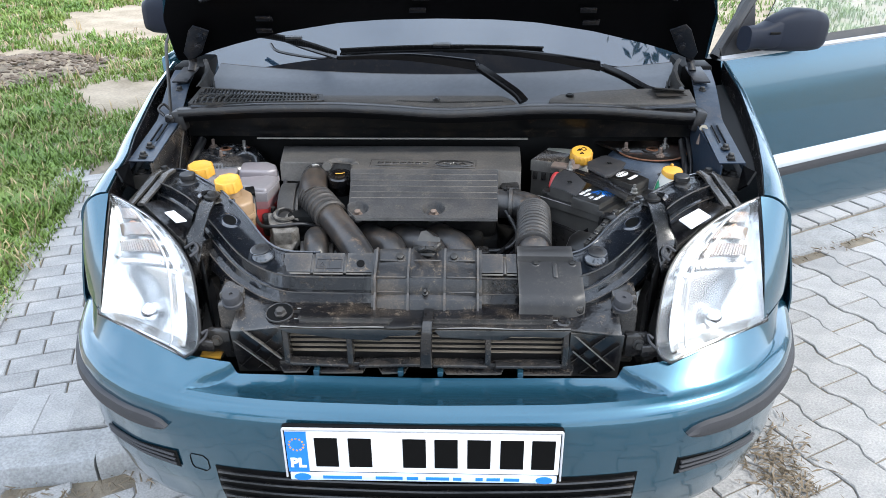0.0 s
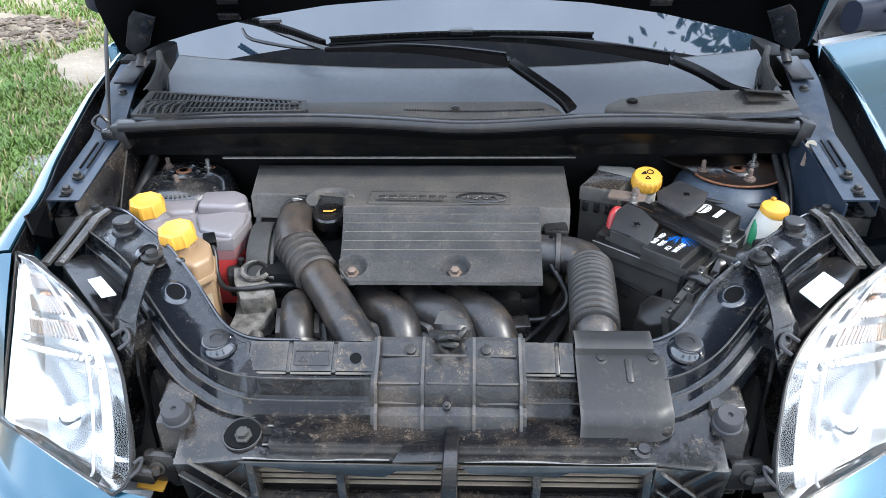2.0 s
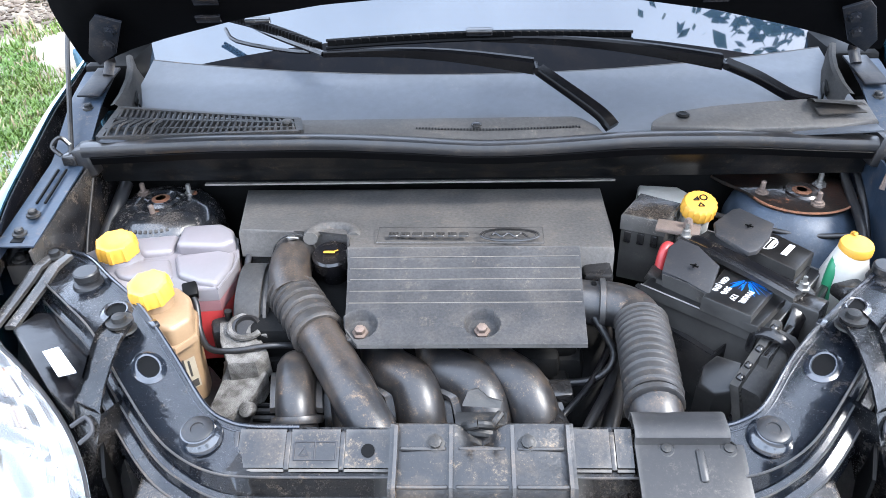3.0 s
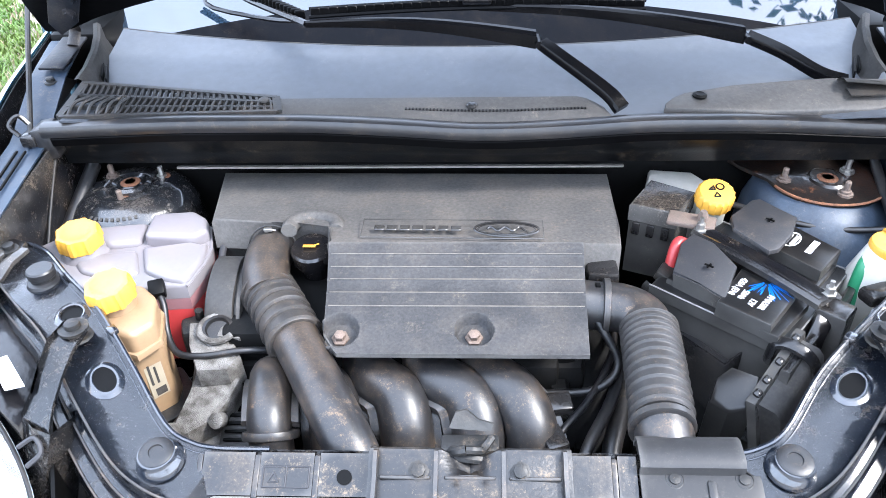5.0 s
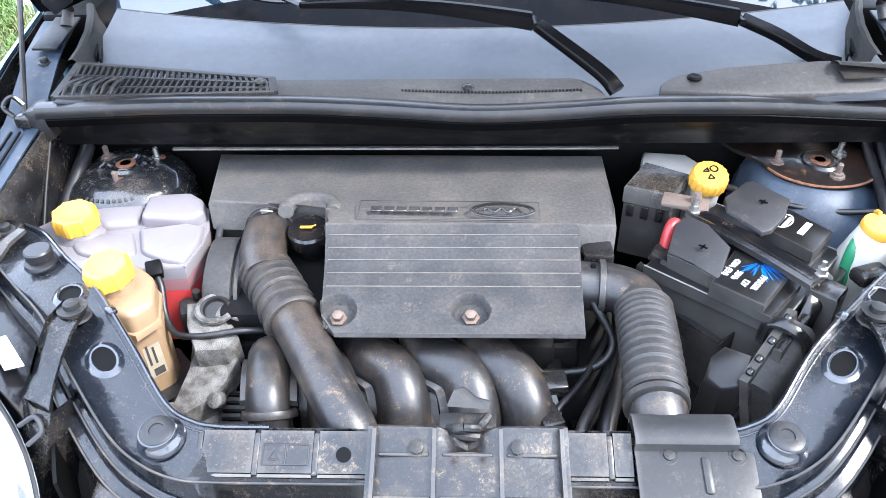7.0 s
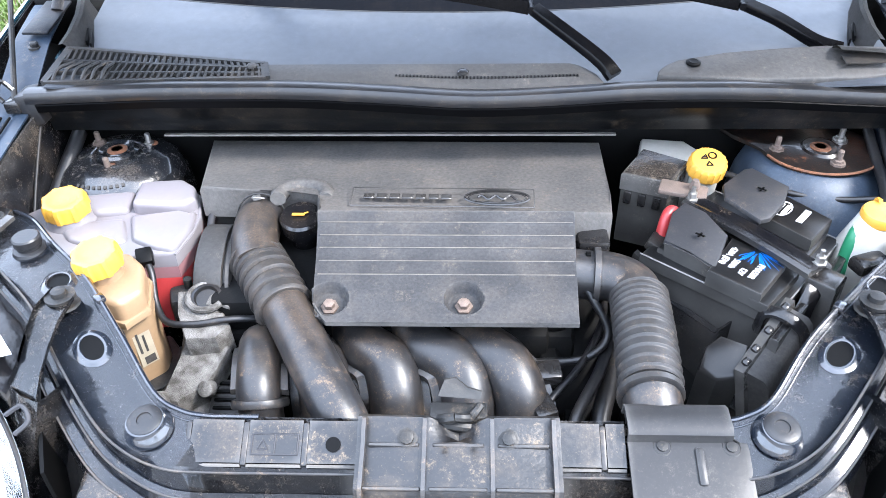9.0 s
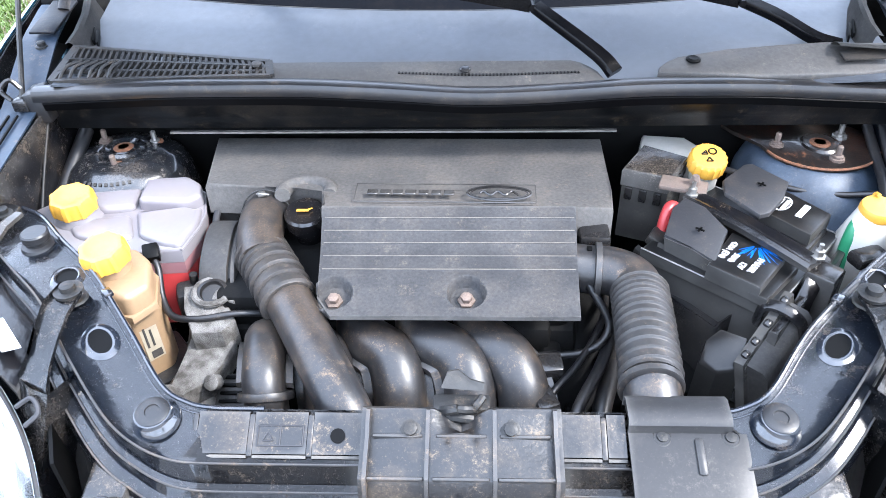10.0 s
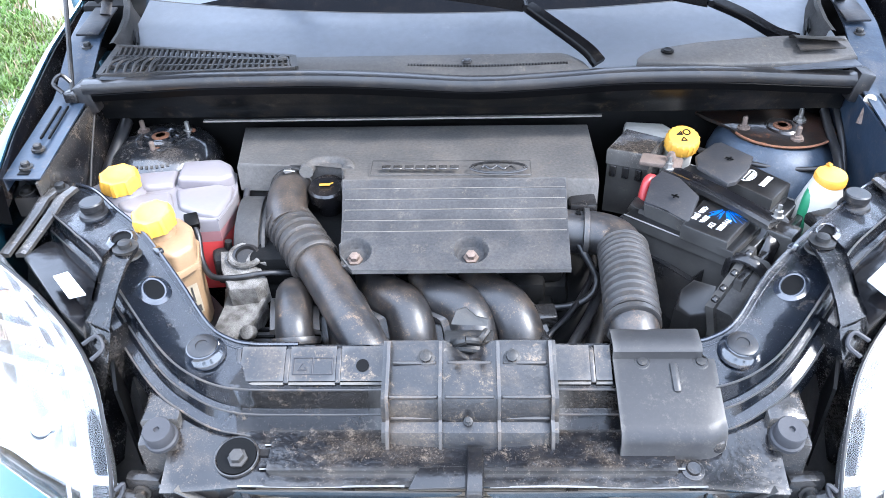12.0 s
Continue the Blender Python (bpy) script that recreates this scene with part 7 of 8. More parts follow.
# bonnet latch
latch = thing("bonnet_latch", (0, 1.44, 0.70), "greasy dark steel bonnet latch", "latch")
bm = bmesh.new()
box(bm, (0.0, 1.442, 0.722), (0.066, 0.024, 0.05), None, 0.003)
part("housing", bm, bare_dark, latch)
bm = bmesh.new()
for a, b, r in (((-0.022, 1.432, 0.742), (-0.004, 1.424, 0.755), 0.006), ((-0.004, 1.424, 0.755), (0.014, 1.430, 0.748), 0.005), ((0.014, 1.43, 0.748), (0.024, 1.44, 0.757), 0.005), ((-0.02, 1.428, 0.74), (0.018, 1.426, 0.735), 0.006)):
    tube(bm, [a, V(*a).lerp(V(*b), 0.5) + V(0, -0.003, 0.003), b], r, 8, 3)
part("hook", bm, bare_dark, latch)
bm = bmesh.new()
slab(bm, [V(-0.024, 1.452, 0.758), V(-0.016, 1.460, 0.776), V(-0.004, 1.462, 0.778), V(0.010, 1.456, 0.768), V(0.026, 1.452, 0.766), V(0.024, 1.448, 0.758)], (0, -0.95, 0.3), 0.003)
part("lever", bm, bare_dark, latch, "bent black lever")

# intake duct plate
duct = thing("intake_duct", (0.245, 1.38, 0.64), "smooth black plastic air intake duct screwed to the support", "air duct")
bm = bmesh.new()
prof = [(1.452, 0.732), (1.450, 0.744), (1.444, 0.7475), (1.420, 0.7455), (1.416, 0.742), (1.415, 0.732), (1.414, 0.7295), (1.404, 0.7275), (1.330, 0.700), (1.318, 0.694), (1.313, 0.684), (1.310, 0.655)]


def duct_pt(u, k):
    y, z = prof[k]
    xl, xr = (0.186, 0.300) if k < 6 else (0.186, 0.316)
    if k >= 8:
        q = (k - 8) / 3
        y += 0.012 * max(0.0, (u - 0.78) / 0.22) ** 2
    return V(xl + (xr - xl) * u, y, z)


sheet(bm, duct_pt, span(0, 1, 23), list(range(len(prof))), thick=0.004)
part("duct_plate", bm, duct_plastic, duct)
bm = bmesh.new()
box(bm, (0.262, 1.386, 0.7235), (0.011, 0.042, 0.010), (20, 0, 0), 0.004)
part("raised_rib", bm, duct_plastic, duct)
for x in (0.223, 0.298):
    bm = bmesh.new()
    lathe(bm, (x, 1.407, 0.7295), [(0.012, 0), (0.012, 0.0015), (0.0095, 0.003), (0.0085, 0.0012), (0.006, 0.0012), (0.006, 0.0045), (0.003, 0.005)], (0, -0.25, 1), 16)
    part("screw", bm, bare_dark, duct)
bm = bmesh.new()
box(bm, (0.250, 1.385, 0.69), (0.11, 0.11, 0.05), (18, 0, 0), 0.01)
part("duct_body", bm, black_plastic, duct)

# ---- lower shroud and grille ----
shroud = thing("radiator_shroud", (0, 1.31, 0.52), "dusty black plastic radiator shroud with a slotted grille", "radiator shroud")
bm = bmesh.new()


def shroud_top(x, v):
    k = min(1.0, max(0.0, (abs(x) - 0.27) / 0.10))
    y = 1.352 + (1.268 - 1.352) * v + 0.02 * k * (1 - v)
    z = 0.662 - 0.006 * v + (0.020 * k) * (1 - v) - 0.012 * k * v
    if abs(x) < 0.25 and 0.30 < v < 0.75:
        z += 0.006
    return V(x, y, z)


sheet(bm, shroud_top, sorted(span(-0.385, 0.385, 51) + [-0.2501, -0.2499, 0.2499, 0.2501]), sorted(span(0, 1, 9) + [0.299, 0.301, 0.749, 0.751]), thick=0.003)
part("top_plate", bm, dusty_plastic, shroud, "dusty top plate")
for sgn in (-1, 1):
    bm = bmesh.new()
    sheet(bm, lambda x, v: V(sgn * x, 1.268 + 0.022 * v + (x - 0.285) * 0.12, 0.652 - (x - 0.285) * 0.12 - 0.115 * v), span(0.285, 0.392, 6), span(0, 1, 6), thick=0.004)
    side = part("side_panel", bm, black_plastic, shroud)
    for a, b in (((0.292, 0.64), (0.382, 0.54)), ((0.292, 0.57), (0.365, 0.645)), ((0.31, 0.535), (0.385, 0.61)), ((0.29, 0.60), (0.345, 0.54))):
        bm = bmesh.new()
        p = [V(sgn * x, 1.268 + 0.022 * (0.652 - z) / 0.115 + (x - 0.285) * 0.12, z) for x, z in (a, b)]
        loft(bm, [[q + V(0, 0.004, 0), q + V(0, -0.016, 0.010), q + V(0.002, -0.016, 0.012), q + V(0.003, 0.004, 0.003)] for q in p])
        part("stiffening_rib", bm, dusty_plastic, side)
    bm = bmesh.new()
    box(bm, (sgn * 0.400, 1.345, 0.615), (0.05, 0.06, 0.13), (0, 0, sgn * -6), 0.006)
    slab(bm, [V(sgn * 0.375, 1.345, 0.690), V(sgn * 0.425, 1.345, 0.690), V(sgn * 0.425, 1.40, 0.70), V(sgn * 0.40, 1.425, 0.715), V(sgn * 0.375, 1.40, 0.71)], (0, 0, 1), 0.03, 0.004)
    part("corner_post", bm, dusty_plastic, shroud)
    bm = bmesh.new()
    lathe(bm, (sgn * 0.393, 1.328, 0.676), [(0.021, 0), (0.021, 0.006), (0.0185, 0.008), (0.0185, 0.024), (0.017, 0.026), (0.004, 0.0255), (0.003, 0.022)], (0, -0.25, 1), 28)
    part("rubber_buffer", bm, trim_grey, shroud, "round rubber buffer")
    bm = bmesh.new()
    box(bm, (sgn * 0.425, 1.312, 0.598), (0.05, 0.02, 0.055), (0, 0, sgn * 4), 0.008)
    box(bm, (sgn * 0.468, 1.300, 0.594), (0.075, 0.016, 0.024), (0, 0, sgn * 8), 0.003)
    lug = part("fixing_lug", bm, black_plastic, shroud)
    bm = bmesh.new()
    lathe(bm, (sgn * 0.428, 1.302, 0.603), [(0.012, 0), (0.012, 0.003), (0.0075, 0.004), (0.0075, 0.011)], (0, -1, 0.15), 10)
    part("bolt", bm, bare_dark, lug)
bm = bmesh.new()
lathe(bm, (-0.294, 1.308, 0.664), [(0.0285, 0.001), (0.0280, 0.0045), (0.0265, 0.0050), (0.0250, 0.0035), (0.0248, 0.0)], (0, -0.22, 1), 32)
well = part("bolt_well", bm, dusty_plastic, shroud)
# black disc gives the well its shaded depth
bm = bmesh.new()
lathe(bm, (-0.294, 1.308, 0.666), [(0.0248, 0), (0.0248, 0.0022)], (0, -0.22, 1), 28)
part("hole_shade", bm, ink, well)
bm = bmesh.new()
lathe(bm, (-0.291, 1.303, 0.667), [(0.013, 0), (0.013, 0.003), (0.009, 0.004), (0.009, 0.012), (0.003, 0.0125)], (0, -0.22, 1), 6)
part("bolt", bm, lip_plastic, well)
bm = bmesh.new()
lathe(bm, (0.272, 1.292, 0.655), [(0.016, 0), (0.014, 0.008), (0.009, 0.009), (0.008, 0.013), (0.004, 0.013)], (0, -0.2, 1), 16)
part("screw", bm, dusty_plastic, shroud)
bm = bmesh.new()
box(bm, (0.30, 1.325, 0.675), (0.032, 0.03, 0.022), (0, 0, 0), 0.008)
part("boss", bm, dusty_plastic, shroud)
for y, z, xs in ((1.3265, 0.6640, ((-0.262, -0.050), (0.028, 0.262))), (1.2905, 0.6640, ((-0.262, -0.064), (0.026, 0.262))), (1.2685, 0.6580, ((-0.285, -0.080), (0.024, 0.285)))):
    for x0, x1 in xs:                              # pale worn edges of the plate's steps
        bm = bmesh.new()
        tube(bm, [V(x, y, z + 0.0012 * math.sin(31 * x + 400 * y)) for x in span(x0, x1, 15)], 0.0013, 6, 1)
        part("worn_step", bm, worn_lit_edge, shroud)
# grille with condenser behind
bm = bmesh.new()
box(bm, (0, 1.315, 0.60), (0.60, 0.01, 0.13))
part("condenser", bm, material("condenser_fins", (0.009, 0.007, 0.006), 0.7, 0.3, 0.6, 60, 0.5, 0.6), shroud, "dark finned condenser")
for k in range(5):
    bm = bmesh.new()
    z = 0.586 + 0.0135 * k
    box(bm, (0, 1.296 - 0.002 * k, z), (0.55, 0.006, 0.0026), (20, 0, 0), 0.0008, 1)
    part("grille_slat", bm, dusty_slat, shroud, "pale dusty slat")
for x in (-0.278, -0.151, 0.125, 0.278):
    bm = bmesh.new()
    box(bm, (x, 1.282, 0.612), (0.012, 0.028, 0.085), None, 0.003)
    part("grille_upright", bm, dusty_plastic, shroud)
bm = bmesh.new()
box(bm, (0, 1.292, 0.560), (0.60, 0.02, 0.012), None, 0.003)
part("lower_rail", bm, dusty_plastic, shroud)
for x0, x1 in ((-0.30, -0.235), (-0.225, -0.12), (-0.10, -0.035), (0.03, 0.16), (0.185, 0.30)):
    bm = bmesh.new()
    slab(bm, [V(x0, 1.284, 0.558), V(x1, 1.286, 0.557), V(x1 - 0.008, 1.266, 0.553), V(x0 + 0.012, 1.264, 0.553)], (0, -0.2, 1), 0.004, 0.001)
    part("rail_shard", bm, dusty_plastic, shroud)
for x, w, t in ((-0.215, 0.12, 2), (-0.07, 0.13, -2), (0.07, 0.11, 1), (0.205, 0.13, -1)):
    bm = bmesh.new()
    box(bm, (x, 1.278, 0.569), (w, 0.022, 0.008), (12, t, 0), 0.003)
    part("broken_rail", bm, dusty_plastic, shroud, "broken lower rail")
bm = bmesh.new()
slab(bm, [V(-0.29, 1.262, 0.657), V(-0.01, 1.258, 0.659), V(-0.02, 1.266, 0.642), V(-0.07, 1.266, 0.640), V(-0.09, 1.264, 0.630), V(-0.16, 1.264, 0.634), V(-0.27, 1.266, 0.646)], (0, -1, 0.2), 0.003)
slab(bm, [V(0.02, 1.258, 0.659), V(0.285, 1.262, 0.657), V(0.27, 1.266, 0.640), V(0.17, 1.266, 0.642), V(0.15, 1.264, 0.634), V(0.03, 1.264, 0.640)], (0, -1, 0.2), 0.003)
part("torn_edge", bm, black_plastic, shroud, "torn lower edge of the plate")
bm = bmesh.new()                                   # central bracket
loft(bm, [[p + V(-w, 0, -0.001), p + V(-w + 0.002, -0.003, 0.002), p + V(w - 0.002, -0.003, 0.002), p + V(w, 0, -0.001), p + V(w, 0.004, -0.003), p + V(-w, 0.004, -0.003)] for p, w in zip(smooth_path([(0.006, 1.318, 0.672), (0.006, 1.285, 0.675), (0.005, 1.258, 0.667), (0.003, 1.250, 0.63), (0.002, 1.252, 0.575)], 4), span(0.010, 0.012, 17))])
part("centre_bracket", bm, black_plastic, shroud, "bent central bracket")
bm = bmesh.new()
slab(bm, [V(-0.062, 1.290, 0.668), V(-0.005, 1.290, 0.670), V(-0.005, 1.262, 0.666), V(-0.075, 1.262, 0.662)], (0, -0.2, 1), 0.004, 0.001)
part("tab_plate", bm, black_plastic, shroud, "smooth grey tab")
for x, w in ((-0.22, 0.012), (-0.05, 0.012), (0.03, 0.012), (0.19, 0.012)):
    bm = bmesh.new()
    box(bm, (x, 1.266, 0.556), (w, 0.02, 0.014), None, 0.002)
    part("bumper_tab", bm, paint, bumper)


# ---- headlights ----
IE = [(0.486, 1.262, 0.588), (0.463, 1.268, 0.606), (0.459, 1.287, 0.634), (0.471, 1.331, 0.678), (0.494, 1.385, 0.726), (0.536, 1.436, 0.759), (0.600, 1.491, 0.786), (0.672, 1.542, 0.803), (0.716, 1.568, 0.811)]
OE = [V(0.716, 1.392, 0.608).lerp(V(0.724, 1.574, 0.811), k) for k in (0.0, 0.03, 0.08, 0.25, 0.45, 0.62, 0.80, 0.95, 1.0)]
LN = V(0.346, -0.70, 0.626)
IP = smooth_path(IE, 4)
OP = smooth_path(OE, 4)


def lens_pt(u, k, deep=0.0, shrink=0.0):
    a, b = IP[int(k)], OP[int(k)]
    u = shrink + (1 - 2 * shrink) * u
    return a.lerp(b, u) + LN * (0.024 * math.sin(math.pi * min(1, u * 1.15) ** 0.8) * min(1, (b - a).length / 0.15) * min(1.0, 0.15 + k / 7) - deep)


clear_bezel = material("silvered_bezel", (0.55, 0.56, 0.57), 0.26, 0.9, 0.05, 40, 0.0, 0.0)
amber = material("amber_bulb", (0.46, 0.24, 0.14), 0.25, 0, 0.1, 20, 0.05, 0.0)
NK = len(IP)
for sgn in (1, -1):
    lamp = thing("headlight", (sgn * 0.60, 1.40, 0.58), "large clear-lens headlight with a silvered reflector", "headlight", "headlights")
    fl = (lambda b: mirror(b)) if sgn < 0 else (lambda b: None)
    bm = bmesh.new()
    sheet(bm, lambda u, k: lens_pt(u, k), span(0, 1, 17), list(range(NK)), thick=0.0025)
    fl(bm)
    ln = part("lens", bm, lens_glass, lamp, "clear plastic lens")
    ln.visible_shadow = False
    bm = bmesh.new()                               # silvered tub behind

    def tub(u, k):
        e = min(u, 1 - u) * 2
        f = k / (NK - 1)
        low = math.sin(math.pi * min(1, max(0, (f - 0.02) / 0.46)))
        d = 0.010 + 0.075 * min(1, e * 2.2) ** 0.7 * (0.35 + 0.65 * abs(low))
        return lens_pt(u, k, d, 0.004)
    sheet(bm, tub, span(0, 1, 33), list(range(NK)))
    fl(bm)
    part("reflector", bm, clear_bezel, lamp, "silvered reflector")
    bm = bmesh.new()                               # slanted divider with teeth
    km = int(NK * 0.50)
    for i in range(17):
        u = 0.16 + 0.045 * i
        kk = km - int(3 * (0.5 - u))
        kk = max(1, min(NK - 2, kk))
        c = lens_pt(min(u, 0.93), kk, 0.016)
        box(bm, c, (0.009, 0.012, 0.016), (35, 0, 20), 0.002, 1)
    fl(bm)
    part("divider", bm, clear_bezel, lamp, "toothed silver divider")
    for row, (u0, u1, k0) in enumerate(((0.26, 0.84, km + 2), (0.24, 0.80, km + 5), (0.30, 0.70, km + 8))):   # slanted rows of prisms
        bm = bmesh.new()
        for i in range(15 - 2 * row):
            u = u0 + (u1 - u0) * (i + 0.5) / (15 - 2 * row)
            ka = max(1, min(NK - 4, k0 - int(2.5 * (0.5 - u))))
            tube(bm, [lens_pt(u, ka, 0.020), lens_pt(u, ka + 2, 0.018)], 0.0036, 5, 1)
        fl(bm)
        part("prism_row", bm, prism_grey, lamp, "row of clear grey prisms")
    bm = bmesh.new()
    c = lens_pt(0.52, km + 7, 0.026)
    lathe(bm, c, [(0.003, -0.010), (0.007, -0.006), (0.008, 0.000), (0.006, 0.006), (0.002, 0.009)], LN, 14)
    fl(bm)
    part("indicator_bulb", bm, amber, lamp, "amber indicator bulb")
    bm = bmesh.new()
    c = lens_pt(0.62, int(NK * 0.3), 0.060)
    lathe(bm, c, [(0.018, -0.02), (0.020, 0.0), (0.013, 0.010), (0.004, 0.013)], (0.1, -0.95, 0.25), 22)
    fl(bm)
    part("bulb_shield", bm, chrome, lamp, "round chrome bulb shield")
    bm = bmesh.new()                               # inner bright band beside the lens edge
    sheet(bm, lambda u, k: lens_pt(u, k, 0.012), span(0.10, 0.16, 4), list(range(3, NK - 8)), thick=0.003)
    fl(bm)
    part("bezel_band", bm, clear_bezel, lamp, "white bezel band")
    bm = bmesh.new()                               # moulded line beside the bezel
    tube(bm, [lens_pt(0.19, k, 0.004) for k in range(2, NK - 6)], 0.0022, 6, 1)
    fl(bm)
    part("bezel_line", bm, grey_plastic, lamp)
    bm = bmesh.new()                               # black rim
    edge = [lens_pt(0, k) for k in range(NK)] + [lens_pt(1, k) for k in range(NK - 1, -1, -1)]
    edge.append(edge[0])
    tube(bm, [p - LN * 0.004 for p in edge], 0.0030, 6, 1)
    fl(bm)
    part("rim", bm, rubber, lamp, "black sealing rim")
    bm = bmesh.new()                               # housing behind
    slab(bm, [p - LN * 0.095 for p in ([lens_pt(0.05, k) for k in range(2, NK, 4)] + [lens_pt(0.95, k) for k in range(NK - 2, 1, -4)])], LN, 0.03)
    fl(bm)
    part("housing", bm, black_plastic, lamp)
    bm = bmesh.new()                               # rear cap box
    slab(bm, [V(0.515, 1.435, 0.757), V(0.555, 1.465, 0.778), V(0.655, 1.575, 0.788), V(0.650, 1.630, 0.776), V(0.595, 1.640, 0.770), V(0.540, 1.590, 0.770), V(0.518, 1.52, 0.766)], (0, -0.2, 1), 0.12, 0.008)
    fl(bm)
    cap_box = part("rear_cap", bm, black_plastic, lamp, "black rear cap")
    bm = bmesh.new()
    q = [V(-0.584, 1.522, 0.790), V(-0.567, 1.532, 0.790), V(-0.523, 1.485, 0.788), V(-0.544, 1.478, 0.787)] if sgn < 0 else [V(0.533, 1.502, 0.789), V(0.586, 1.549, 0.794), V(0.603, 1.513, 0.792), V(0.549, 1.462, 0.787)]
    slab(bm, q if sgn > 0 else q[::-1], (0, -0.1, 1), 0.003)
    st = part("sticker", bm, white_paint, cap_box, "white printed sticker" if sgn > 0 else "worn white sticker")
    if sgn > 0:
        for k in range(3):
            bm = bmesh.new()
            a, b = q[0].lerp(q[3], 0.25 + 0.25 * k), q[1].lerp(q[2], 0.25 + 0.25 * k)
            tube(bm, [a.lerp(b, 0.12) + V(0, 0, 0.0012), a.lerp(b, 0.75 - 0.1 * k) + V(0, 0, 0.0012)], 0.0015, 4, 1)
            part("plain_bar", bm, grey_plastic, st)
    for k, s in ((17, 1.0), (4, 0.8)):             # clear plastic clip loops
        bm = bmesh.new()
        c = IP[k] + V(-0.006, 0.006, 0.006)
        dv = (IP[k + 2] - IP[k]).normalized()
        tube(bm, [c, c + V(-0.014, 0.012, 0.010) * s, c + dv * 0.018 * s + V(-0.014, 0.012, 0.012) * s, c + dv * 0.026 * s], 0.003, 6, 4)
        fl(bm)
        part("clip_loop", bm, trim_grey, lamp)


# ---- stays between lamps and support ----
for sgn in (1, -1):
    fl = (lambda b: mirror(b)) if sgn < 0 else (lambda b: None)
    stay = thing("lamp_stay", (sgn * 0.66, 1.69, 0.78), "dusty black steel stay bolted beside the headlight", "stay bracket", "lamp stays")
    bm = bmesh.new()
    for dx in (-0.013, 0.013):
        loft(bm, [[V(x + dx + a, y, z + b) for a, b in ((-0.008, -0.003), (-0.008, 0.003), (0.0, 0.005), (0.008, 0.003), (0.008, -0.003))] for x, y, z in ((0.645, 1.722, 0.812), (0.652, 1.690, 0.812), (0.660, 1.665, 0.800), (0.668, 1.630, 0.790), (0.676, 1.585, 0.780))])
    fl(bm)
    part("forked_arm", bm, dusty_plastic, stay)
    bm = bmesh.new()
    slab(bm, [V(0.635, 1.705, 0.812), V(0.665, 1.700, 0.812), V(0.730, 1.715, 0.800), V(0.735, 1.755, 0.800), V(0.67, 1.762, 0.806), V(0.64, 1.745, 0.812)], (0, 0, 1), 0.035, 0.003)
    fl(bm)
    part("block", bm, black_plastic, stay)
    for x, y, z in ((0.652, 1.722, 0.812), (0.685, 1.742, 0.808), (0.712, 1.728, 0.803)):
        bm = bmesh.new()
        lathe(bm, (sgn * x, y, z), [(0.013, 0), (0.013, 0.003), (0.008, 0.004), (0.008, 0.010), (0.004, 0.011)], (0, 0, 1), 10)
        part("bolt", bm, bare_dark, stay)
    bm = bmesh.new()
    slab(bm, [V(0.70, 1.60, 0.83), V(0.725, 1.63, 0.85), V(0.715, 1.68, 0.845), V(0.695, 1.64, 0.80)], (-0.8, -0.3, 0.4), 0.006)
    fl(bm)
    part("fin", bm, liner_black, stay)
    arm = thing("deflector_bracket", (sgn * 0.50, 1.47, 0.60), "bent black sheet bracket running down beside the headlight", "bracket", "deflector brackets")
    bm = bmesh.new()
    L = [((0.496, 1.562, 0.818), (0.463, 1.545, 0.818)), ((0.507, 1.532, 0.812), (0.468, 1.510, 0.812)), ((0.508, 1.500, 0.800), (0.470, 1.478, 0.800)), ((0.508, 1.471, 0.785), (0.472, 1.451, 0.785)), ((0.518, 1.455, 0.765), (0.474, 1.430, 0.765))]
    loft(bm, [[V(*a) + V(0, 0, 0.006), V(*a), V(*a).lerp(V(*b), 0.15) - V(0, 0, 0.001), V(*a).lerp(V(*b), 0.85) - V(0, 0, 0.001), V(*b), V(*b) + V(0, 0, 0.006)] for a, b in L], closed=False)
    bmesh.ops.solidify(bm, geom=bm.faces[:], thickness=0.003)
    fl(bm)
    part("strap", bm, heavy_gloss, arm)
    bm = bmesh.new()
    lathe(bm, V(0.484, 1.552, 0.818), [(0.018, -0.003), (0.018, 0.001), (0.010, 0.002), (0.009, 0.008), (0.004, 0.009)], (0, 0, 1), 20)
    fl(bm)
    part("strap_bolt", bm, bare_dark, arm)
    bm = bmesh.new()
    D = [((0.518, 1.455, 0.765), (0.474, 1.430, 0.765)), ((0.527, 1.446, 0.742), (0.476, 1.412, 0.742)), ((0.531, 1.432, 0.708), (0.484, 1.398, 0.708)), ((0.530, 1.420, 0.672), (0.494, 1.386, 0.672)), ((0.522, 1.372, 0.625), (0.498, 1.366, 0.620)), ((0.515, 1.345, 0.585), (0.500, 1.345, 0.580))]
    loft(bm, [[V(*a), V(*a).lerp(V(*b), 0.5) + V(0, -0.006, 0.004), V(*b), V(*b) + V(-0.012, 0.030, -0.004), V(*b) + V(-0.020, 0.085, -0.020)] for a, b in D], closed=False)
    bmesh.ops.solidify(bm, geom=bm.faces[:], thickness=0.003)
    fl(bm)
    part("deflector", bm, heavy_gloss, arm)
    bm = bmesh.new()                               # inner panel behind, its shadow painted black
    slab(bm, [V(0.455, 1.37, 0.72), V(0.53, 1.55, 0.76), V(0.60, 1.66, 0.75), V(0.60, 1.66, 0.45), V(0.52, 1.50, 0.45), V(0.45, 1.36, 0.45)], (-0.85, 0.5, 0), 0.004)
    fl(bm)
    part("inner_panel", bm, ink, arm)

# ---- open front door with its mirror ----
DD = V(0.8775, 0.4796, 0)
DN = V(0.4796, -0.8775, 0)
D0 = V(0.812, 2.281, 0)


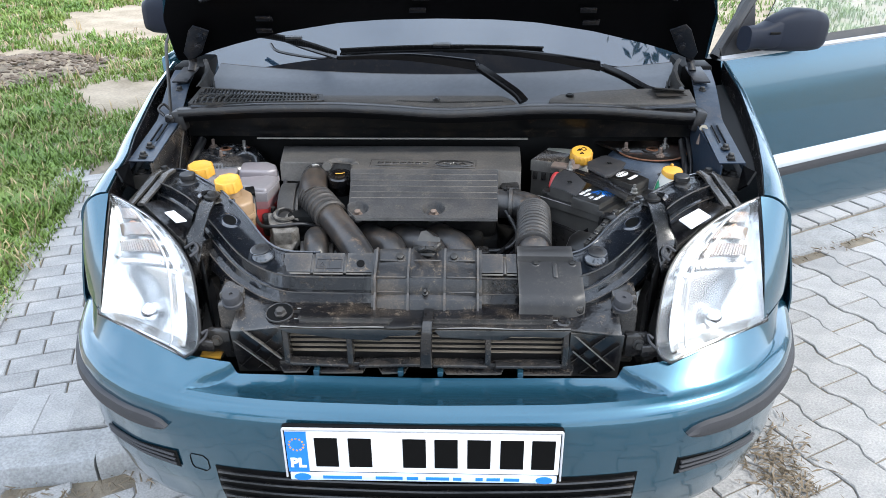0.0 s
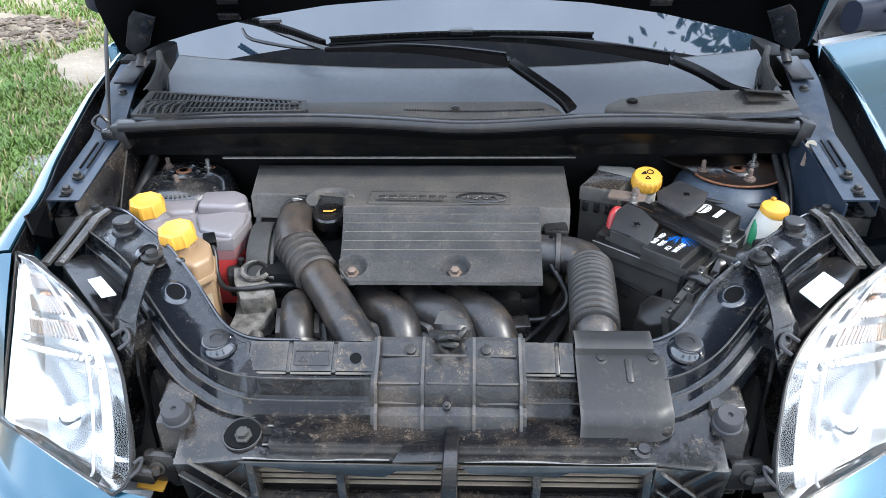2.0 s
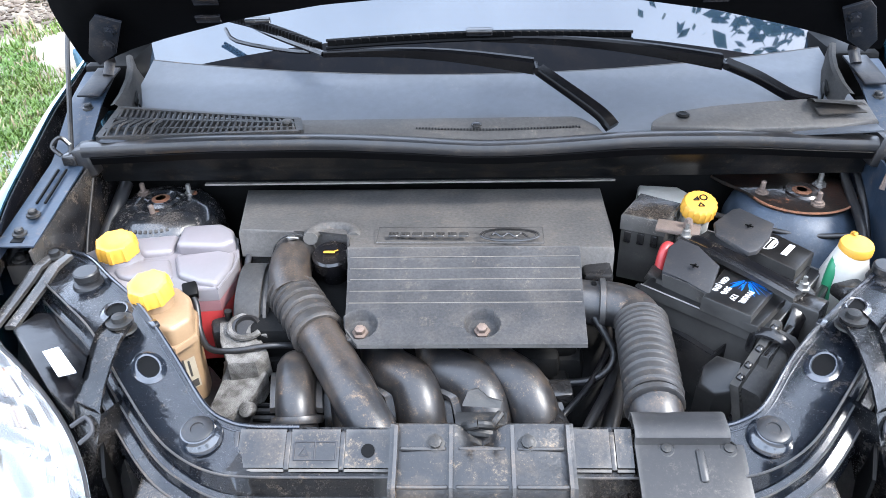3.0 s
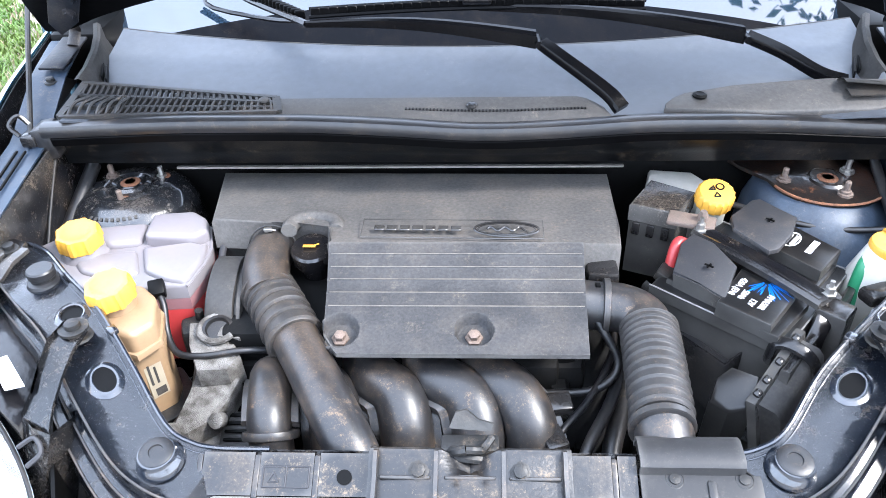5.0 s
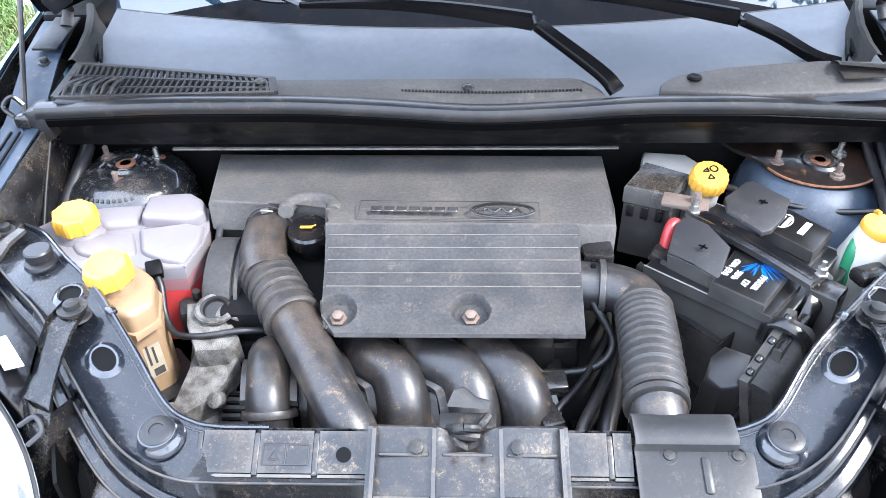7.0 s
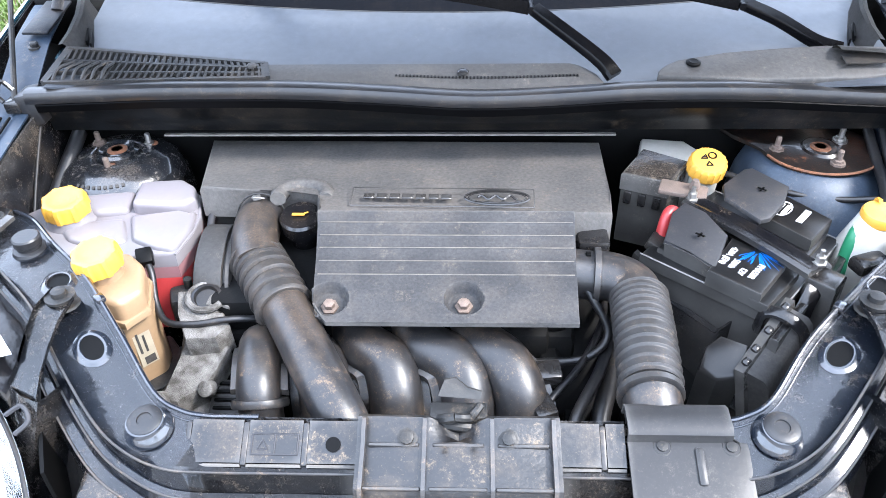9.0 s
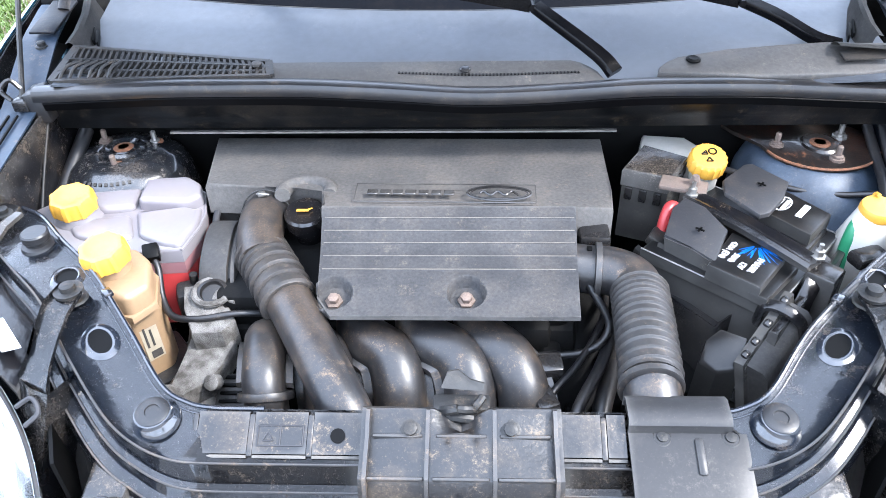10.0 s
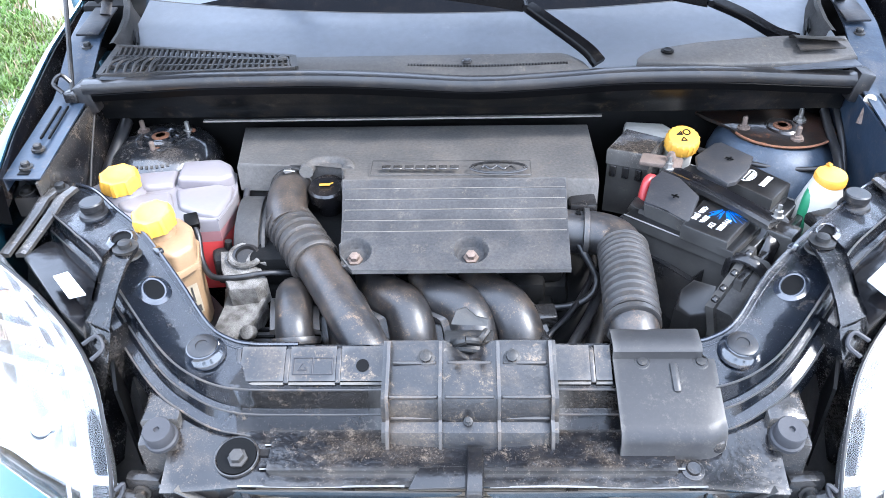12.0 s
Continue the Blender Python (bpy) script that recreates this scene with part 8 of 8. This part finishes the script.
def door_pt(u, z):
    o = float(np.interp(z, [0.34, 0.37, 0.42, 0.52, 0.60, 0.68, 0.76, 0.82, 0.87, 0.91, 0.945], [0.0, 0.030, 0.040, 0.046, 0.048, 0.047, 0.0425, 0.036, 0.027, 0.018, 0.006]))
    u2 = u + 0.10 * max(0.0, (0.60 - z) / 0.3) * (1 - u / 1.06) * 0 + 0.02
    return D0 + DD * u2 + DN * (o - 0.012) + V(0, 0, z)


bm = bmesh.new()
sheet(bm, door_pt, span(0, 1.06, 14), sorted(span(0.34, 0.945, 41)), thick=0.004)
door = part("front_door", bm, paint, car, "open teal front door")
bm = bmesh.new()
slab(bm, [door_pt(u, 0.94) - DN * 0.05 for u in (0.0, 1.06)] + [door_pt(u, 0.35) - DN * 0.05 for u in (1.06, 0.0)], DN, 0.05)
part("door_core", bm, ink, door)
bm = bmesh.new()                                   # moulding: sky reflection painted silver on top, dark lower band
loft(bm, [[door_pt(u, z) + DN * o for z, o in ((0.622, -0.002), (0.618, 0.006), (0.596, 0.018), (0.580, 0.019), (0.578, -0.002))] for u in span(0.0, 1.04, 8)])
part("moulding", bm, material("sky_silvered_moulding", (0.50, 0.54, 0.56), 0.25, 0.6, 0.08, 30, 0.05, 0.0, coat=0.5), door, "side moulding coloured silver for its sky reflection")
bm = bmesh.new()
loft(bm, [[door_pt(u, z) + DN * o for z, o in ((0.578, -0.002), (0.578, 0.015), (0.568, 0.020), (0.548, 0.018), (0.540, -0.002))] for u in span(0.0, 1.04, 8)])
part("rubber_band", bm, trim_grey, door, "dark rubber band")
bm = bmesh.new()
loft(bm, [[door_pt(u, 0.945) + DN * o + V(0, 0, z) for z, o in ((-0.002, 0.004), (0.004, 0.006), (0.012, 0.0), (0.012, -0.012), (-0.002, -0.014))] for u in span(0.0, 1.04, 8)])
part("belt_trim", bm, grey_plastic, door, "pale belt trim")
bm = bmesh.new()
loft(bm, [[door_pt(u, 0.945) + DN * o + V(0, 0, z) for z, o in ((0.012, 0.0), (0.030, -0.008), (0.034, -0.014), (0.012, -0.02))] for u in span(0.0, 1.04, 8)])
part("window_seal", bm, rubber, door)
bm = bmesh.new()
slab(bm, [door_pt(0.14, 0.945) + V(0, 0, 0.02) - DN * 0.016, door_pt(1.02, 0.945) + V(0, 0, 0.02) - DN * 0.016, door_pt(1.0, 0.945) - DN * 0.13 + V(0, 0, 0.45), door_pt(0.50, 0.945) - DN * 0.13 + V(0, 0, 0.45)], DN, 0.004)
wp = part("window_pane", bm, pane_glass, door, "clear door window")
wp.visible_shadow = False
bm = bmesh.new()                                   # sail panel and frame
slab(bm, [door_pt(0.005, 0.955), door_pt(0.135, 0.955), door_pt(0.150, 0.955) + V(0, 0, 0.19) - DN * 0.05, door_pt(0.10, 0.955) + V(0, 0, 0.13) - DN * 0.04], DN, 0.02, 0.003)
part("sail_panel", bm, trim_grey, door, "grey triangular sail panel")
bm = bmesh.new()
tube(bm, [door_pt(-0.005, 0.95) - DN * 0.02, door_pt(0.20, 0.95) + V(0, 0, 0.22) - DN * 0.06, door_pt(0.50, 0.95) + V(0, 0, 0.46) - DN * 0.13], 0.018, 8, 4)
tube(bm, [door_pt(0.50, 0.95) + V(0, 0, 0.46) - DN * 0.13, door_pt(1.03, 0.95) + V(0, 0, 0.47) - DN * 0.13, door_pt(1.05, 0.95) - DN * 0.02], 0.018, 8, 1)
part("window_frame", bm, rubber, door)


def mirror_body(m):
    """A rounded mirror housing in the pose m: x outward, y to the rear, z up."""
    bm = bmesh.new()
    rings = []
    for k, (x, w, h, dz) in enumerate(((-0.02, 0.020, 0.030, -0.018), (0.0, 0.035, 0.052, -0.010), (0.04, 0.050, 0.062, -0.002), (0.09, 0.060, 0.073, 0.004), (0.17, 0.062, 0.072, 0.002), (0.215, 0.052, 0.064, -0.002), (0.238, 0.036, 0.050, -0.006), (0.246, 0.015, 0.025, -0.008))):
        ring = []
        for i in range(24):
            a = 2 * math.pi * i / 24
            c, s = math.cos(a), math.sin(a)
            e = 0.62
            ring.append(m @ V(x, math.copysign(abs(c) ** e, c) * w * 0.72, dz + math.copysign(abs(s) ** e, s) * h * 0.86))
        rings.append(ring)
    loft(bm, rings)
    return bm


mirror_mat = material("blue_grey_mirror_plastic", (0.009, 0.012, 0.021), 0.5, 0, 0.15, 20, 0.12, 0.1, spec=0.15)
mm = basis((0.957, 2.330, 1.022), (0.8775, 0.4796, 0.0), (0, 0, 1)) @ pose(0, 0, 0, 0, 4, 0)
mb = part("wing_mirror", mirror_body(mm), mirror_mat, door, "dark blue-grey mirror housing")
bm = bmesh.new()
loft(bm, [[mm @ V(x, w * math.cos(a), dz + h * math.copysign(abs(math.sin(a)) ** 0.6, math.sin(a))) for a in span(0, 2 * math.pi, 17)[:-1]] for x, w, h, dz in ((-0.085, 0.026, 0.036, -0.018), (-0.06, 0.028, 0.034, -0.016), (-0.03, 0.030, 0.034, -0.014), (0.0, 0.034, 0.042, -0.010), (0.03, 0.036, 0.050, -0.004))])
part("mirror_foot", bm, mirror_mat, mb)
bm = bmesh.new()
loft(bm, [[mm @ V(x, y, z) for y, z in ((-0.034, -0.004), (-0.036, -0.002), (-0.036, 0.002), (-0.034, 0.004))] for x in (-0.02, 0.0, 0.02)])
part("mirror_seam", bm, ink, mb)
bm = mirror_body(basis((-0.69, 2.42, 1.06), (-0.98, 0.1, 0), (0, 0, 1)))
part("wing_mirror", bm, mirror_mat, car, "dark blue-grey mirror housing")
bm = bmesh.new()
box(bm, (-0.845, 2.85, 0.66), (0.03, 1.05, 0.58), None, 0.012)
part("front_door", bm, paint, car, "closed teal front door")


# ---- grass ----
def grassy(x, y):
    """How thick the grass stands at a place, 0..1."""
    if y < kerb_y(x) + 0.25:
        return 0.0
    n = noise.noise(V(x * 0.9, y * 0.7, 5)) + 0.5 * noise.noise(V(x * 3.1, y * 2.6, 9))
    g = 0.85 + 0.8 * n
    g -= 1.7 * math.exp(-(((x + 2.15) / 0.62) ** 2 + ((y - 5.45) / 0.42) ** 2))          # bare patches
    g -= 2.0 * math.exp(-(((x + 3.3) / 1.1) ** 2 + ((y - 8.4) / 0.9) ** 2))
    g -= 1.5 * math.exp(-(((x + 3.7) / 0.75) ** 2 + ((y - 6.15) / 0.6) ** 2))
    g -= 1.2 * math.exp(-(((x + 1.75) / 0.25) ** 2 + ((y - 3.9) / 0.2) ** 2))
    return g


def blades(name, label, count, area, height, mat, seed, thresh=0.25):
    rnd = random.Random(seed)
    vs, fs, made = [], [], 0
    while made < count:
        x, y = area(rnd)
        if grassy(x, y) < thresh + rnd.uniform(-0.25, 0.25):
            made += 0.4
            continue
        made += 1
        z = soil_z(x, y) - 0.004
        tuft = max(0.0, noise.noise(V(x * 2.3, y * 2.3, 1)))
        for _ in range(4):
            h = height * rnd.uniform(0.5, 1.2) * (0.6 + 1.3 * tuft)
            a, lean, w = rnd.uniform(0, 6.283), rnd.uniform(0.2, 0.9), rnd.uniform(0.002, 0.0045) * (1 + 0.12 * (y - 2))
            dx, dy = math.cos(a), math.sin(a)
            px, py = x + rnd.gauss(0, 0.02), y + rnd.gauss(0, 0.02)
            k = len(vs)
            vs += [(px - dy * w, py + dx * w, z), (px + dy * w, py - dx * w, z),
                   (px + dx * lean * h * 0.4 - dy * w * 0.8, py + dy * lean * h * 0.4 + dx * w * 0.8, z + h * 0.65), (px + dx * lean * h * 0.4 + dy * w * 0.8, py + dy * lean * h * 0.4 - dx * w * 0.8, z + h * 0.65),
                   (px + dx * lean * h, py + dy * lean * h, z + h * 0.9)]
            fs += [(k, k + 1, k + 3, k + 2), (k + 2, k + 3, k + 4)]
    me = bpy.data.meshes.new(name)
    me.from_pydata(vs, [], fs)
    tagged(mesh_part(name, me, mat, None, label, smooth=False), label, "grass", kind="stuff")


def verge(r):
    k = r.random() ** 1.6
    y = 2.3 + 9.5 * k
    right = -1.64 - 0.20 * (y - 2.3) if y < 3.9 else -0.95
    return right - r.random() * (0.7 + 0.55 * (y - 2.0) + (0.9 if y > 3.9 else 0.0)), y


blades("grass", "fresh green grass in uneven tufts", 42000, verge, 0.085, grass_mat, 11)
blades("dry_grass", "dry straw-coloured stalks among the grass", 1700, verge, 0.13, straw, 12, 0.1)
blades("grass", "green grass beyond the car door", 5000, lambda r: (2.6 + 5.5 * r.random(), 7.0 + 8 * r.random()), 0.09, grass_mat, 13)

# ---- kerb and paving ----
bm = bmesh.new()                                   # dirty bedding that fills the joints
sheet(bm, lambda u, v: V(u, kerb_y(u) + 0.03 - v, road_z(u) - 0.0065), span(-4, 6, 61), [0, 0.5, 1, 2, 4, 7])
sheet(bm, lambda u, v: V(u, kerb_y(u) + 0.10 + v, -0.013), span(-1.35, 5, 61), [0, 0.4, 0.9])
sheet(bm, lambda u, v: V(-1.50 - 0.27 * (v - 1.93) + u, v, -0.012), [0, 0.4, 0.9], span(1.75, 4.2, 8))
single("paving_bed", bm, asphalt_sand, "dark sandy bedding in the joints of the paving", "paving bed", kind="structure", smooth=False)
kp = [V(x, kerb_y(x), 0) for x in span(-3.2, 5.0, 165)]
stations, acc = [kp[0]], 0.0
for a, b in zip(kp, kp[1:]):
    acc += (b - a).length
    if acc >= 0.75:
        stations.append(b)
        acc = 0.0
kerb = tagged(new("kerb"), "weathered grey concrete kerb stones along the pavement", "kerb", kind="structure")
for i, (a, b) in enumerate(zip(stations, stations[1:])):
    d = (b - a).normalized()
    n = V(-d.y, d.x, 0)
    drop = float(np.interp((a.x + b.x) / 2, [-3, -0.5, 1.2, 6], [-0.004, -0.006, -0.010, -0.010]))
    bm = bmesh.new()
    loft(bm, [[p + V(0, 0, -0.16), p + V(0, 0, drop - 0.022), p + n * 0.008 + V(0, 0, drop - 0.006), p + n * 0.03 + V(0, 0, drop), p + n * 0.140 + V(0, 0, drop), p + n * 0.145 + V(0, 0, -0.16)] for p in (a + d * 0.004, a.lerp(b, 0.5), b - d * 0.004)])
    part("kerb_stone", bm, kerb_mat, kerb)


def paver_mesh(name, poly, h=0.05, bev=0.0035):
    bm = bmesh.new()
    n = len(poly)
    cx, cy = sum(p[0] for p in poly) / n, sum(p[1] for p in poly) / n
    top = [bm.verts.new((x - math.copysign(bev, x - cx), y - math.copysign(bev, y - cy) if abs(y - cy) > 0.04 else y, 0.0)) for x, y in poly]
    out = [bm.verts.new((x, y, -bev)) for x, y in poly]
    low = [bm.verts.new((v.co.x, v.co.y, -h)) for v in out]
    bm.faces.new(top)
    for r0, r1 in ((top, out), (out, low)):
        for i in range(n):
            bm.faces.new((r0[i], r1[i], r1[(i + 1) % n], r0[(i + 1) % n]))
    me = bpy.data.meshes.new(name)
    bmesh.ops.recalc_face_normals(bm, faces=bm.faces)
    bm.to_mesh(me)
    bm.free()
    me.materials.append(paver_mat)
    return me


def lay(me, x, y, z, ang, parent, rnd):
    ob = new("paver", me)
    ob.parent = parent
    ob.matrix_basis = pose(x, y, z + rnd.uniform(-0.0025, 0.002), rnd.uniform(-0.5, 0.5), rnd.uniform(-0.5, 0.5), ang + rnd.uniform(-0.7, 0.7))


rnd = random.Random(21)
PW, PL = 0.155, 0.205
g = 0.0025
f = [(0, 1), (0.16, 1), (0.34, -1), (0.66, -1), (0.84, 1), (1, 1)]
edge = [(PW / 2 - g + 0.011 * s, -PL / 2 + g + (PL - 2 * g) * k) for k, s in f]
dog = [(x, y) for x, y in edge] + [(-x, y) for x, y in edge[::-1]]
wavy = paver_mesh("wavy_paver", dog)
E1, E2 = V(0.876, 0.482, 0), V(-0.482, 0.876, 0)
O1 = V(1.279, 2.051, 0) + E2 * (PL / 2)
road = tagged(new("road"), "road of wavy interlocking grey concrete pavers", "road", kind="structure")
near, far = [], []
for i in range(-34, 36):
    for j in range(-32, 16):
        p = O1 + E1 * (PW * i) + E2 * (PL * (j + (0.5 if i % 2 else 0.0)))
        if p.y > kerb_y(p.x) - 0.01 or p.x < -4 or p.x > 6 or p.y < -3.5:
            continue
        (near if 0.80 < p.x < 2.25 and p.y > 1.35 else far).append(p)
near += [p for p in far if -1.7 < p.x < -0.2 and p.y > 1.05][:90]
for p in near:
    lay(wavy, p.x, p.y, road_z(p.x), 28.8, road, rnd)
vs, fs = [], []
src_v, src_f = [v.co.copy() for v in wavy.vertices], [tuple(q.vertices) for q in wavy.polygons]
seen = {(round(p.x, 3), round(p.y, 3)) for p in near}
for p in far:
    if (round(p.x, 3), round(p.y, 3)) in seen:
        continue
    m, k = pose(p.x, p.y, road_z(p.x) + rnd.uniform(-0.002, 0.002), 0, 0, 28.8 + rnd.uniform(-0.6, 0.6)), len(vs)
    vs += [m @ v for v in src_v]
    fs += [tuple(a + k for a in q) for q in src_f]
me = bpy.data.meshes.new("paver_field")
me.from_pydata(vs, [], fs)
ob = mesh_part("paver_field", me, paver_mat, road, smooth=False)
ob["kind"] = "stuff"

pavement = tagged(new("pavement"), "pavement of rectangular grey concrete pavers", "pavement", kind="structure")
RW, RL = 0.200, 0.098
rect = paver_mesh("rect_paver", [(-RW / 2 + g, -RL / 2 + g), (RW / 2 - g, -RL / 2 + g), (RW / 2 - g, RL / 2 - g), (-RW / 2 + g, RL / 2 - g)])
half = paver_mesh("half_paver", [(-RW / 4 + g, -RL / 2 + g), (RW / 4 - g, -RL / 2 + g), (RW / 4 - g, RL / 2 - g), (-RW / 4 + g, RL / 2 - g)])
sold = paver_mesh("soldier_paver", [(-0.055 + g, -0.095 + g), (0.055 - g, -0.095 + g), (0.055 - g, 0.095 - g), (-0.055 + g, 0.095 - g)])
acc = 0.0
for a, b in zip(kp, kp[1:]):                       # soldier course behind the kerb
    acc += (b - a).length
    if acc >= 0.113:
        acc -= 0.113
        d = (b - a).normalized()
        n = V(-d.y, d.x, 0)
        p = a + n * 0.245
        if p.x < -0.55 or p.x > 1.0:
            lay(sold, p.x, p.y, 0.0015, math.degrees(math.atan2(d.y, d.x)), pavement, rnd)
A1, A2 = V(0.943, 0.333, 0), V(-0.333, 0.943, 0)
OL = V(-1.225, 1.905, 0)
for j in range(-3, 24):
    for i in range(-3, 6):
        p = OL + A2 * (RL * j) + A1 * (RW * (i + (0.5 if j % 2 else 0.0)) - 0.05)
        if p.y < kerb_y(p.x) + 0.29 or p.x > -0.35 or p.x < -1.60 - 0.27 * (p.y - 1.93) or p.y > 3.85:
            continue
        if p.x < -1.49 - 0.27 * (p.y - 1.93):
            h2 = p + A1 * (RW / 4)
            lay(half, h2.x, h2.y, -0.003, 19.5, pavement, rnd)
            continue
        lay(rect, p.x, p.y, -0.003 + 0.002 * math.sin(j), 19.5, pavement, rnd)
for i in range(0, 22):                             # rows behind the soldier course on the other side
    for j in range(0, 9):
        p = V(1.15, 3.07, 0) + E1 * (RW * (i + (0.5 if j % 2 else 0.0))) + E2 * (RL * j + 0.06)
        if p.x < 1.0 or p.y < kerb_y(p.x) + 0.40:
            continue
        lay(rect, p.x, p.y, -0.004, 28.8, pavement, rnd)
edging = tagged(new("edging"), "long concrete edging stones beside the grass", "edging", kind="structure")
slab_me = paver_mesh("edging_stone", [(-0.06, -0.245), (0.06, -0.245), (0.06, 0.245), (-0.06, 0.245)], 0.08, 0.004)
for k in range(4):
    p = V(-1.565, 1.95, 0) + V(-0.26, 0.966, 0) * (0.25 + 0.5 * k)
    ob = new("edging_stone", slab_me)
    ob.parent = edging
    ob.matrix_basis = pose(p.x, p.y, 0.004, 0, rnd.uniform(-2, 2), 15 + rnd.uniform(-2, 2))
# sand and dry litter lying on the paving
vs, fs = [], []
for i in range(750):
    if i % 3:
        c = V(0.94, 1.63, 0) + V(rnd.gauss(0, 0.05), rnd.gauss(0, 0.10), 0)
    elif i % 2:
        q = rnd.uniform(1.2, 2.2)
        c = V(q, kerb_y(q) - 0.03 + rnd.gauss(0, 0.02), 0)
    else:
        q = rnd.uniform(-1.3, -0.7)
        c = V(q, kerb_y(q) - 0.04 + rnd.gauss(0, 0.03), 0)
    a, ln, w = rnd.uniform(0, 6.28), rnd.uniform(0.01, 0.05), rnd.uniform(0.0008, 0.003)
    d, z, k = V(math.cos(a), math.sin(a), 0), road_z(c.x) + rnd.uniform(0.001, 0.012), len(vs)
    e = V(-d.y, d.x, 0)
    vs += [c - d * ln / 2 - e * w + V(0, 0, z), c - d * ln / 2 + e * w + V(0, 0, z), c + d * ln / 2 + V(0, 0, z + rnd.uniform(-0.004, 0.008)), c + V(0, 0, z + 0.004) + e * w]
    fs += [(k, k + 1, k + 3), (k, k + 3, k + 2)]
me = bpy.data.meshes.new("dry_litter")
me.from_pydata(vs, [], fs)
tagged(mesh_part("dry_litter", me, litter_mat, None, "dry grass and leaf litter on the paving", smooth=False), "dry grass and leaf litter on the paving", "litter", kind="stuff")
